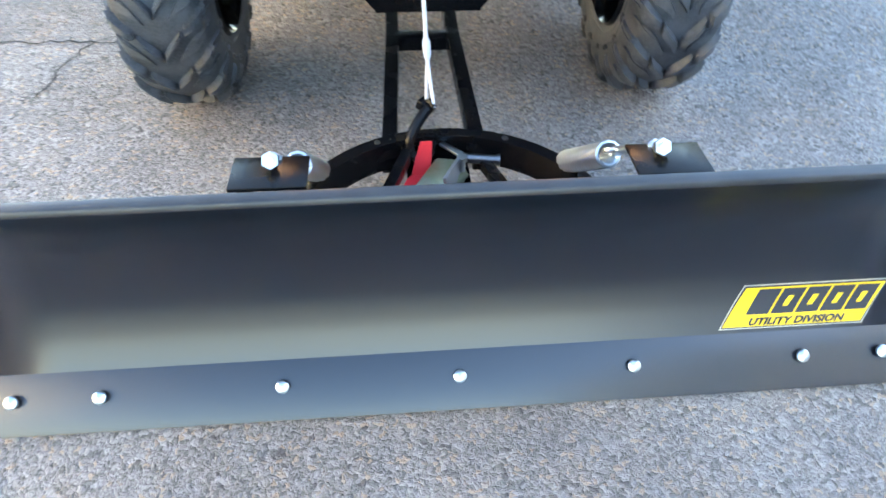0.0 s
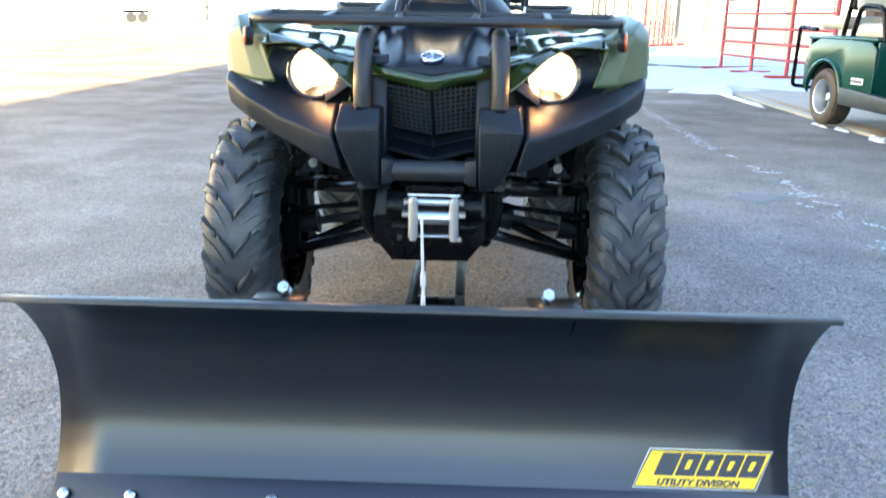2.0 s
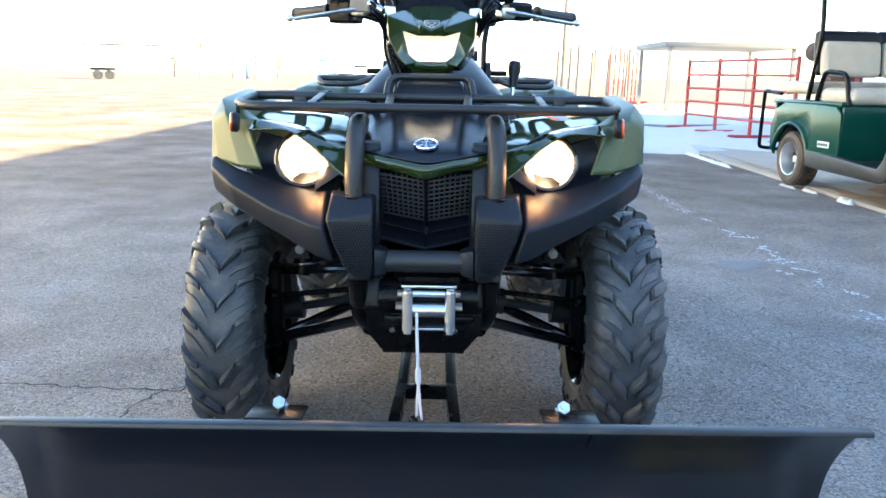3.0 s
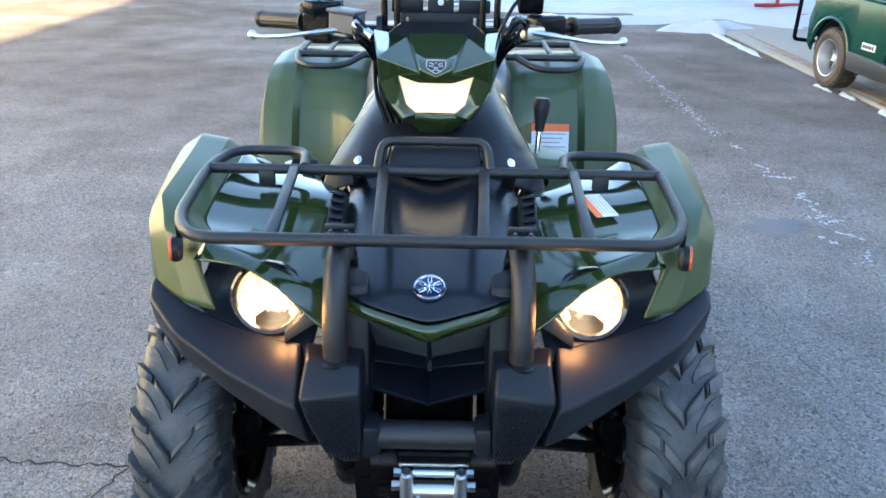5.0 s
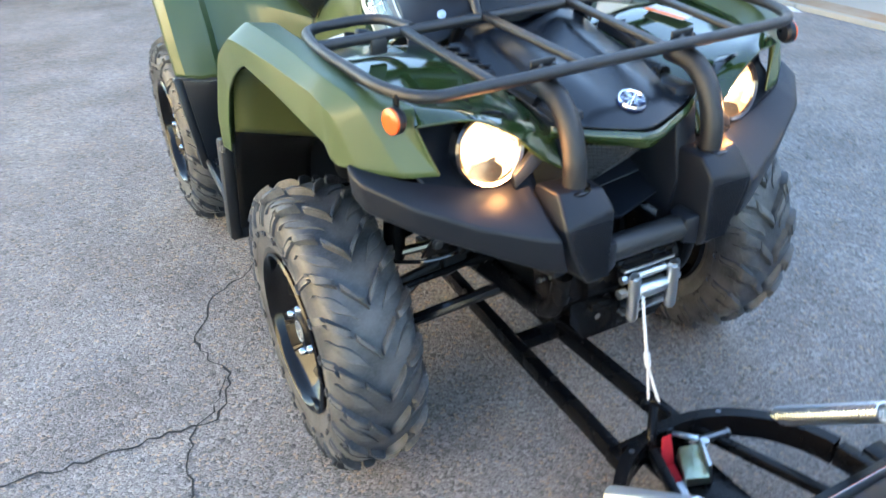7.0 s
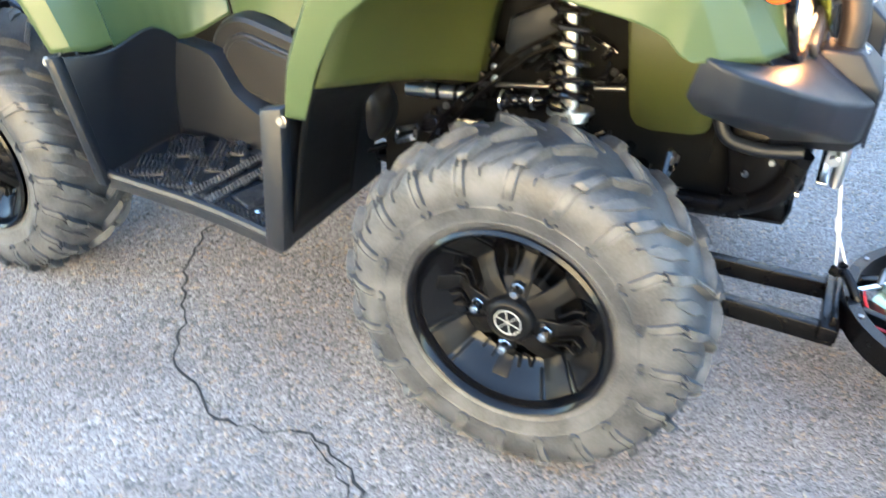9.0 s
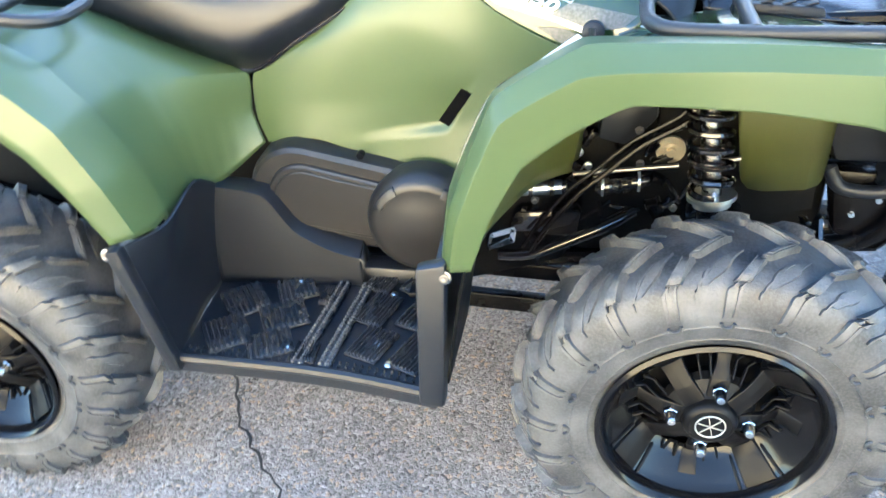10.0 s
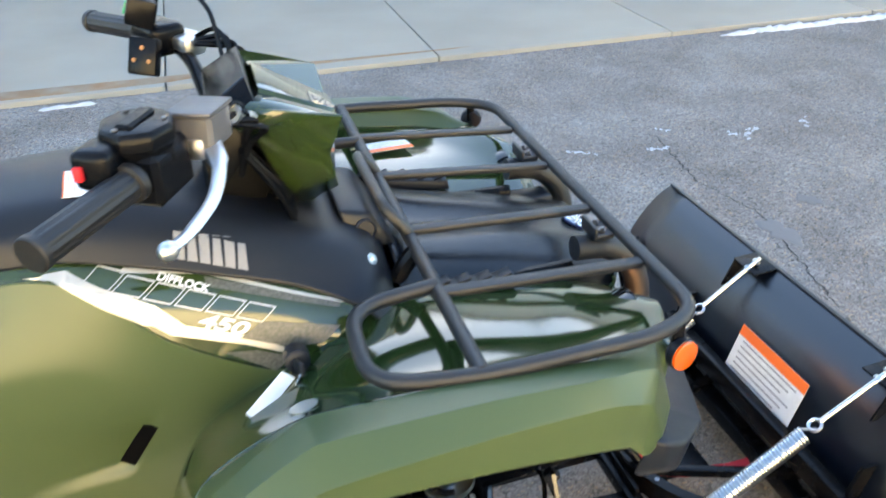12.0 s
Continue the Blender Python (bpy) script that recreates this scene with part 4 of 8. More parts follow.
    tube(bm, ring_pts, 0.0013, 6, True)
    for k in range(3):
        box(bm, (0, 0, f - 0.0075), (0.040, 0.0013, 0.002), rot=(0, 0, 60 * k + 12))
    part("emblem", bm, DECAL_SILVER, cap)
    for k in range(4):
        q = radians(90 * k + turn)
        bm = bmesh.new()
        m = Matrix.Translation((0.060 * math.cos(q), 0.060 * math.sin(q), 0))
        lathe(bm, [(0.0115, f - 0.036), (0.0115, f - 0.022), (0.0095, f - 0.020)], m, 6)
        lathe(bm, [(0.0095, f - 0.024), (0.0090, f - 0.008), (0.006, f - 0.003), (0.0001, f - 0.002)], m, 12)
        part("wheel_nut", bm, STEEL, w)


HUB_Z = 0.302
BOLT_GREY = mat("dull_bolt", (0.16, 0.16, 0.165), 0.38, 1.0, scale=40)
LUGS = 20
for side, y, x, width, face in ((-1, 0.0, .487, 0.175, 0.080), (1, 0.0, .487, 0.175, 0.080), (-1, 1.31, .442, 0.215, 0.100), (1, 1.31, .442, 0.215, 0.100)):
    w = new("wheel")
    w.parent = atv
    w.matrix_local = pose(side * x, y, HUB_Z, 0, 90 * side, 0)
    tagged(w, "black cast wheel with a dusty knobbly tyre")
    bm = bmesh.new()
    bm, pieces = tyre(bm, width, 0.299, 0.172, -side, HUB_Z, LUGS)
    part("tyre", bm, SIDEWALL, w, "dusty black knobbly tyre", angle=50)
    for piece in pieces:
        first = part("tread_lug", piece, LUG_RUBBER, w, angle=50)
        for k in range(1, LUGS):
            lug = bpy.data.objects.new("tread_lug", first.data)
            scene.collection.objects.link(lug)
            lug.parent = w
            lug.rotation_euler.z = 2 * math.pi * k / LUGS
    rim(w, face, 0.172, 8 * side)

# body shells
FENDER = [
    [(.150, -.352, .708), (.195, -.348, .738), (.25, -.338, .792), (.31, -.322, .823), (.398, -.288, .818), (.366, -.308, .735), (.42, -.285, .735), (.48, -.237, .745), (.502, -.205, .748)],
    [(.153, -.315, .762), (.197, -.313, .783), (.255, -.308, .810), (.315, -.290, .829), (.385, -.264, .840), (.425, -.247, .838), (.462, -.228, .846), (.498, -.203, .826), (.508, -.19, .757)],
    [(.155, -.25, .785), (.20, -.25, .80), (.26, -.245, .815), (.32, -.235, .827), (.385, -.22, .836), (.43, -.205, .858), (.475, -.19, .865), (.507, -.178, .843), (.509, -.17, .777)],
    [(.16, -.15, .803), (.21, -.15, .816), (.28, -.15, .825), (.36, -.15, .830), (.42, -.15, .838), (.445, -.145, .868), (.492, -.14, .880), (.513, -.135, .856), (.521, -.13, .795)],
    [(.165, 0, .825), (.21, 0, .836), (.29, 0, .843), (.37, 0, .846), (.425, 0, .853), (.45, 0, .882), (.498, 0, .890), (.529, 0, .868), (.535, 0, .820)],
    [(.19, .14, .815), (.23, .14, .820), (.30, .14, .835), (.37, .14, .840), (.425, .14, .858), (.455, .14, .885), (.508, .14, .896), (.546, .14, .874), (.545, .15, .832)],
    [(.21, .225, .76), (.25, .235, .775), (.32, .235, .810), (.38, .23, .828), (.43, .225, .856), (.46, .215, .886), (.515, .212, .896), (.553, .215, .870), (.550, .225, .795)],
    [(.23, .33, .70), (.28, .337, .74), (.34, .342, .77), (.40, .338, .79), (.45, .332, .81), (.49, .327, .826), (.530, .322, .834), (.558, .315, .810), (.552, .288, .745)],
    [(.25, .395, .58), (.30, .402, .61), (.36, .404, .64), (.42, .402, .66), (.47, .398, .67), (.51, .394, .674), (.547, .388, .675), (.568, .375, .668), (.556, .332, .665)],
    [(.29, .415, .50), (.34, .418, .51), (.40, .416, .53), (.46, .414, .56), (.49, .412, .575), (.52, .408, .58), (.551, .402, .585), (.566, .39, .585), (.556, .362, .58)],
]
REAR = [
    [(.205, .792, .603), (.26, .855, .56), (.33, .885, .56), (.42, .885, .575), (.50, .885, .59), (.54, .893, .60), (.562, .915, .607)],
    [(.190, .812, .66), (.25, .862, .665), (.33, .905, .67), (.42, .91, .68), (.50, .912, .69), (.545, .922, .69), (.565, .955, .69)],
    [(.177, .812, .728), (.25, .872, .752), (.33, .94, .77), (.42, .955, .775), (.50, .96, .78), (.545, .966, .78), (.565, .998, .753)],
    [(.17, .95, .785), (.25, .97, .82), (.33, 1.0, .84), (.42, 1.01, .845), (.50, 1.015, .845), (.543, 1.028, .84), (.562, 1.055, .803)],
    [(.17, 1.05, .83), (.25, 1.06, .87), (.33, 1.08, .885), (.42, 1.09, .89), (.50, 1.09, .885), (.537, 1.10, .875), (.557, 1.12, .84)],
    [(.17, 1.28, .85), (.25, 1.28, .885), (.33, 1.28, .90), (.42, 1.28, .905), (.50, 1.28, .90), (.54, 1.28, .885), (.56, 1.28, .85)],
    [(.15, 1.55, .82), (.25, 1.55, .86), (.33, 1.55, .87), (.42, 1.55, .87), (.50, 1.53, .865), (.535, 1.52, .85), (.555, 1.50, .81)],
    [(.12, 1.66, .74), (.25, 1.66, .76), (.33, 1.66, .77), (.42, 1.65, .77), (.50, 1.63, .765), (.53, 1.61, .755), (.55, 1.58, .73)],
]
PANEL = [
    [(.212, .104, .862), (.232, .11, .845), (.245, .13, .828), (.25, .17, .80), (.245, .25, .74), (.24, .33, .66), (.25, .385, .575)],
    [(.183, .19, .899), (.212, .195, .873), (.232, .21, .835), (.238, .235, .79), (.224, .29, .73), (.22, .36, .65), (.235, .41, .545)],
    [(.150, .35, .935), (.180, .35, .912), (.200, .352, .880), (.211, .356, .845), (.210, .375, .76), (.208, .42, .655), (.222, .47, .56)],
    [(.140, .47, .950), (.150, .468, .944), (.160, .466, .936), (.169, .464, .928), (.203, .487, .82), (.205, .525, .68), (.215, .58, .58)],
    [(.135, .57, .948), (.138, .567, .944), (.142, .564, .939), (.148, .561, .932), (.194, .59, .82), (.203, .645, .68), (.212, .69, .615)],
    [(.140, .568, .915), (.147, .565, .902), (.153, .568, .888), (.162, .60, .862), (.182, .70, .77), (.195, .755, .67), (.205, .765, .605)],
    [(.150, .565, .885), (.156, .60, .86), (.162, .65, .825), (.167, .72, .782), (.172, .80, .73), (.185, .806, .65), (.20, .787, .602)],
]
panel_tree = None
for side in (-1, 1):
    bm = bmesh.new()
    loft(bm, [s[:5] for s in FENDER], 6, 5, side, 0.36, 0.42)
    if side < 0:
        bm.normal_update()
        deck_tree = BVHTree.FromBMesh(bm)
    S("fender_deck", bm, GREEN, None, "glossy dark green top of the front fender", thick=0.004, angle=55)
    bm = bmesh.new()
    loft(bm, [s[4:] for s in FENDER], 6, 7, side, 0.20, 0.03)
    S("fender_flare", bm, GREEN_MATT, None, "satin green moulded front fender flare", thick=0.004, angle=24)
    bm = bmesh.new()
    rear = []
    for s in REAR:
        a, b = s[3], s[4]
        inner = [tuple(p) for p in spline(s[:3] + [(.436, a[1] + .006, a[2] - .003)], 9, 0.5)]
        rear.append(inner + [(.456, b[1] - .012, b[2] + .008)] + [(o, y - .010, z + .008) for o, y, z in s[4:6]] + [s[6]])
    loft(bm, rear, 5, 3, side, 0.14, 0.03)
    S("rear_fender", bm, GREEN_MATT, None, "dark green moulded rear fender", thick=0.004, angle=26)
    bm = bmesh.new()
    loft(bm, PANEL, 6, 6, side)
    if side < 0:
        panel_tree = BVHTree.FromBMesh(bm)
    bm.free()
    bm = bmesh.new()
    loft(bm, [s[:4] for s in PANEL], 6, 6, side, 0.42, 0.36)
    S("name_panel", bm, GREEN, None, "glossy green upper side panel with decals", thick=0.003, angle=60)
    bm = bmesh.new()
    loft(bm, [s[3:] for s in PANEL], 20, 24, side, 0.42, 0.36)
    for v in bm.verts:  # the pocket behind the air slot, over its ledge
        y, z = v.co.y, v.co.z
        over = z - (.628 + (y - .445) * -.105)
        behind = y - (.445 - (z - .630) * .62)
        if over > 0 and behind > 0:
            v.co.x -= side * .014 * min(1, over / .018) * min(1, behind / .010) * max(0, 1 - over / .105) * max(0, 1 - behind / .17)
    if side < 0:
        pocket_tree = BVHTree.FromBMesh(bm)
    S("side_panel", bm, GREEN_MATT, None, "satin green moulded side panel", thick=0.003, angle=60)

bm = bmesh.new()
loft(bm, [mirrored(h) for h in (
    [(.236, .062, .815), (.19, .046, .836), (.13, .038, .852), (0, .034, .856)],
    [(.223, .104, .856), (.178, .09, .888), (.13, .07, .90), (0, .06, .90)],
    [(.198, .19, .893), (.158, .19, .932), (.112, .19, .950), (0, .19, .952)],
    [(.166, .35, .930), (.136, .35, .972), (.092, .35, .998), (0, .35, 1.004)],
    [(.146, .47, .952), (.126, .47, .988), (.085, .47, 1.014), (0, .47, 1.022)],
    [(.135, .575, .949), (.12, .60, .985), (.08, .62, 1.006), (0, .63, 1.014)])], 6, 6)
bm.normal_update()
tank_tree = BVHTree.FromBMesh(bm)
tk = S("tank_cover", bm, BLACK_PLASTIC, None, "satin black tank cover", thick=0.004, angle=60)
for s in (-1, 1):
    bm = bmesh.new()
    hit = tank_tree.ray_cast(Vector((s * .157, .068, 2)), Vector((0, 0, -1)))
    lathe(bm, [(.0092, -.004), (.0092, .0020), (.0060, .0025), (.0055, .005), (.0001, .0055)], frame_of(hit[0], (1, 0, 0), hit[1] * (1 if hit[1].z > 0 else -1)), 20)
    part("body_bolt", bm, ZINC, tk)
    bm = bmesh.new()
    lathe(bm, [(.017, -.008), (.017, .003), (.014, .0045), (.0125, .002), (.0001, .002)], frame_of((s * .0935, .062, .902), (0, 1, 0), (s * .97, -.05, .25)), 28)
    part("body_plug", bm, BLACK_PLASTIC, tk)

bm = bmesh.new()
loft(bm, [mirrored(h) for h in (
    [(.150, .555, .880), (.155, .562, .912), (.11, .60, .975), (0, .64, .995)],
    [(.172, .62, .840), (.190, .63, .88), (.14, .68, .95), (0, .71, .955)],
    [(.178, .72, .782), (.203, .73, .83), (.16, .77, .905), (0, .80, .915)],
    [(.172, .81, .735), (.215, .82, .80), (.18, .86, .90), (0, .88, .915)],
    [(.175, .95, .78), (.22, .95, .84), (.19, .95, .92), (0, .95, .94)],
    [(.17, 1.1, .83), (.21, 1.1, .88), (.18, 1.1, .95), (0, 1.1, .975)],
    [(.16, 1.24, .86), (.18, 1.25, .89), (.15, 1.23, .94), (0, 1.23, .96)])], 6, 6)
seat = S("seat", bm, SEAT_VINYL, None, "black vinyl seat", thick=0.006, angle=60)
for side in (-1, 1):
    bm = bmesh.new()
    tube(bm, [(side * o, y, z) for o, y, z in spline([(.09, .612, .992), (.140, .575, .940), (.154, .556, .884), (.176, .62, .838), (.181, .72, .779), (.176, .81, .731), (.18, .95, .776), (.175, 1.1, .826)], 40)], 0.0045, 6)
    part("piping", bm, BLACK_GLOSS, seat)

# hood, nose and grille
bm = bmesh.new()
loft(bm, [mirrored(list(reversed(h))) for h in (
    [(0, -.389, .763), (.06, -.374, .770), (.11, -.354, .778), (.148, -.327, .782)],
    [(0, -.33, .795), (.06, -.327, .796), (.115, -.312, .79), (.152, -.29, .785)],
    [(0, -.2, .822), (.06, -.2, .828), (.12, -.2, .815), (.157, -.2, .80)],
    [(0, -.06, .842), (.07, -.06, .852), (.13, -.06, .84), (.167, -.06, .815)],
    [(0, .03, .857), (.08, .03, .872), (.14, .03, .86), (.172, .03, .83)])], 6, 5)
bm.normal_update()
hood_tree = BVHTree.FromBMesh(bm)
S("hood", bm, HOOD_PLASTIC, None, "satin black hood with a round emblem", thick=0.004, angle=60)
bm = bmesh.new()
frust(bm, [[(-.10, .015, .868), (.10, .015, .868), (.10, .085, .875), (-.10, .085, .875)], [(-.085, .05, .925), (.085, .05, .925), (.085, .10, .935), (-.085, .10, .935)]], 0.008)
S("console", bm, BLACK_PLASTIC)
# wide green lip under the hood
bm = bmesh.new()
rowa = [(0, -.393, .758), (.055, -.379, .766), (.108, -.359, .774), (.165, -.325, .783)]
rowb = [(0, -.399, .748), (.055, -.385, .756), (.108, -.364, .764), (.165, -.328, .773)]
rowc = [(0, -.390, .730), (.055, -.374, .742), (.108, -.354, .752), (.165, -.322, .763)]
loft(bm, [mirrored(list(reversed(r))) for r in (rowa, rowb, rowc)], 4, 6)
S("nose_trim", bm, GREEN, None, "green V-shaped nose trim", thick=0.006, angle=40)
grille = new("grille")
grille.parent = atv
bm = bmesh.new()
for k in range(10):
    z = .628 + .0115 * k
    for s in (-1, 1):
        rod(bm, (s * 0.004, -.360 + 1.05 * (.735 - z), z - 0.012), (s * 0.112, -.340 + 1.05 * (.735 - z), z + 0.004), 0.0027, 5)
for k in range(20):
    x = -.112 + .0118 * k
    rod(bm, (x, -.352 + abs(x) * 0.16, .735), (x, -.226 + abs(x) * 0.02, .612 + abs(x) * 0.16), 0.0016, 5)
part("grille_lattice", bm, mat("grille_mesh_plastic", (0.045, 0.048, 0.053), 0.34, spots=(0.06, 0.063, 0.068), scale=30), grille)
bm = bmesh.new()
tube(bm, [(0, -.376, .738), (0, -.350, .728), (0, -.228, .600), (0, -.240, .578)], 0.0062, 8)
part("centre_rib", bm, BLACK_PLASTIC, grille)
bm = bmesh.new()
box(bm, (0, -.205, .68), (.25, .02, .15))
part("radiator", bm, DARK_METAL, grille)
bm = bmesh.new()
for s in (-1, 1):
    frust(bm, [[(0, -.219, .605), (0, -.237, .581), (0, -.225, .570), (0, -.205, .60)], [(s * .125, -.224, .631), (s * .125, -.267, .617), (s * .125, -.25, .605), (s * .125, -.21, .622)]], 0.003)
S("v_guard", bm, BLACK_PLASTIC, None, "black V-shaped lower grille guard", angle=20)
bm = bmesh.new()
for s in (-1, 1):
    frust(bm, [[(0, -.236, .581), (0, -.333, .568), (0, -.330, .560), (0, -.230, .570)], [(s * .125, -.264, .616), (s * .118, -.312, .594), (s * .118, -.310, .585), (s * .125, -.255, .604)]], 0.002)
S("chin_plate", bm, BLACK_PLASTIC, None, "black V-shaped chin plate", angle=20)


def tree_point(tree, x, y):
    h = tree.ray_cast(Vector((x, y, 2)), Vector((0, 0, -1)))
    return h[0], h[1]


# round emblem on the hood
p, nrm = tree_point(hood_tree, 0, -0.335)
nrm = -nrm if nrm.z < 0 else nrm
m = frame_of(p + nrm * 0.003, (1, 0, 0), nrm)
bm = bmesh.new()
lathe(bm, [(0.0275, 0.0), (0.0275, 0.003), (0.0245, 0.005), (0.0235, 0.004), (0.0001, 0.004)], m, 36)
em = S("emblem", bm, BLUE_EMBLEM, None, "round blue and silver emblem")
bm = bmesh.new()
tube(bm, [m @ Vector((0.0245 * math.cos(a), 0.0245 * math.sin(a), 0.005)) for a in (2 * math.pi * j / 36 for j in range(36))], 0.0022, 6, True)
part("emblem_ring", bm, CHROME, em)
for k in range(3):
    bm = bmesh.new()
    a = radians(60 * k + 30)
    u = Vector((math.cos(a), math.sin(a), 0))
    w = Vector((-u.y, u.x, 0))
    tube(bm, [m @ (u * d + Vector((0, 0, 0.0055))) for d in (-0.010, 0, 0.010)], 0.0011, 6, flat=0.5)
    for e in (-1, 1):
        for h in (-1, 1):
            tube(bm, [m @ (e * u * d + h * w * q + Vector((0, 0, 0.0055))) for d, q in ((0.007, 0.0006), (0.010, 0.0026), (0.0205, 0.0026))], 0.0012, 6, flat=0.5)
    part("emblem_bar", bm, CHROME, em)

# vents beside the hood
for side in (-1, 1):
    v = new("hood_vent")
    v.parent = atv
    bm = bmesh.new()
    frust(bm, [[(side * .160, -.150, .812), (side * .196, -.150, .820), (side * .205, -.010, .836), (side * .170, -.010, .828)], [(side * .163, -.146, .831), (side * .193, -.146, .836), (side * .202, -.014, .850), (side * .173, -.014, .846)]], 0.003)
    part("vent_frame", bm, BLACK_PLASTIC, v)
    for k in range(4):
        bm = bmesh.new()
        box(bm, (side * (.1795 + .0026 * k), -.128 + .033 * k, .8385 + .0037 * k), (.026, .021, .004), 0.001, rot=(-16, -10 * side, 6 * side))
        part("slat", bm, BLACK_PLASTIC, v)

# front bumper
for side in (-1, 1):
    P = lambda o, y, z: (side * o, y, z)
    bm = bmesh.new()
    frust(bm, [[P(*q) for q in s] for s in (
        ((.490, -.214, .760), (.499, -.236, .750), (.495, -.238, .703), (.482, -.198, .695)),
        ((.478, -.235, .752), (.492, -.272, .738), (.484, -.268, .680), (.470, -.215, .670)),
        ((.42, -.282, .733), (.432, -.338, .705), (.42, -.331, .650), (.41, -.265, .632)),
        ((.33, -.312, .710), (.337, -.388, .664), (.33, -.382, .612), (.32, -.295, .592)),
        ((.24, -.335, .694), (.238, -.432, .634), (.232, -.424, .566), (.22, -.305, .545)),
        ((.214, -.345, .697), (.212, -.442, .630), (.192, -.436, .556), (.18, -.305, .530)))], 0.007, 3)
    S("bumper_wing", bm, BLACK_PLASTIC, None, "black moulded bumper wing", angle=30)
    bm = bmesh.new()
    frust(bm, [[P(*q) for q in s] for s in (
        ((.110, -.410, .690), (.198, -.405, .697), (.206, -.345, .697), (.108, -.345, .690)),
        ((.107, -.442, .662), (.207, -.444, .646), (.211, -.34, .650), (.106, -.34, .650)),
        ((.108, -.442, .600), (.194, -.442, .600), (.200, -.33, .600), (.107, -.33, .600)),
        ((.109, -.440, .545), (.170, -.440, .545), (.182, -.31, .545), (.108, -.31, .545)),
        ((.114, -.424, .512), (.142, -.424, .512), (.150, -.30, .505), (.112, -.30, .505)))], 0.006, 3)
    blk = S("bumper_block", bm, BLACK_PLASTIC, None, "black bumper block with a dotted pad", angle=30)
    bm = bmesh.new()
    for i in range(15):
        for j in range(20):
            x, z = .114 + .0062 * i + (0.0031 if j % 2 else 0), .535 + .0056 * j
            if x > np.interp(z, (.535, .545, .600, .650), (.160, .164, .188, .200)):
                continue
            bmesh.ops.create_cone(bm, cap_ends=True, segments=6, radius1=0.0028, radius2=0.0015, depth=0.005, matrix=Matrix.Translation(P(x, -.4430, z)) @ Matrix.Rotation(radians(90), 4, "X"))
    part("dotted_pad", bm, BLACK_PLASTIC, blk)
    bm = bmesh.new()
    lathe(bm, [(0.030, -0.012), (0.033, 0.0), (0.028, 0.002), (0.0001, 0.002)], Matrix.Translation(P(.155, -.383, .6905)), 28)
    part("tube_socket", bm, BLACK_GLOSS, blk)
    bm = bmesh.new()
    tube(bm, rounded([P(.152, -.383, .66), P(.152, -.385, .74), P(.152, -.360, .805), P(.152, -.318, .838), P(.152, -.258, .842)], .05), 0.0205, 16)
    S("bumper_tube", bm, RACK_STEEL)
    bm = bmesh.new()
    tube(bm, rounded([P(.15, -.36, .50), P(.148, -.345, .42), P(.135, -.27, .365), P(.12, -.05, .35)], .06), 0.0195, 14)
    S("frame_tube", bm, BLACK_STEEL)
    bm = bmesh.new()
    frust(bm, [[P(.107, -.43, .585), P(.107, -.37, .585), P(.107, -.37, .52), P(.107, -.43, .52)], [P(.078, -.422, .578), P(.078, -.375, .578), P(.078, -.375, .527), P(.078, -.422, .527)]], 0.007)
    S("bar_socket", bm, BLACK_PLASTIC)
    # bracket and clamp that hold the rack on the tube
    bm = bmesh.new()
    box(bm, P(.152, -.296, .868), (.050, .034, .010), 0.003)
    box(bm, P(.152, -.282, .876), (.050, .006, .020), 0.002)
    rc = S("rack_clamp", bm, RACK_STEEL)
    for o in (.139, .165):
        bm = bmesh.new()
        rod(bm, P(o, -.297, .872), P(o, -.297, .877), 0.0062, 6)
        rod(bm, P(o, -.297, .877), P(o, -.297, .881), 0.0035, 8)
        part("clamp_nut", bm, BOLT_GREY, rc)
bm = bmesh.new()
rod(bm, (-.085, -.398, .552), (.085, -.398, .552), 0.0245, 20)
S("cross_bar", bm, RACK_STEEL)

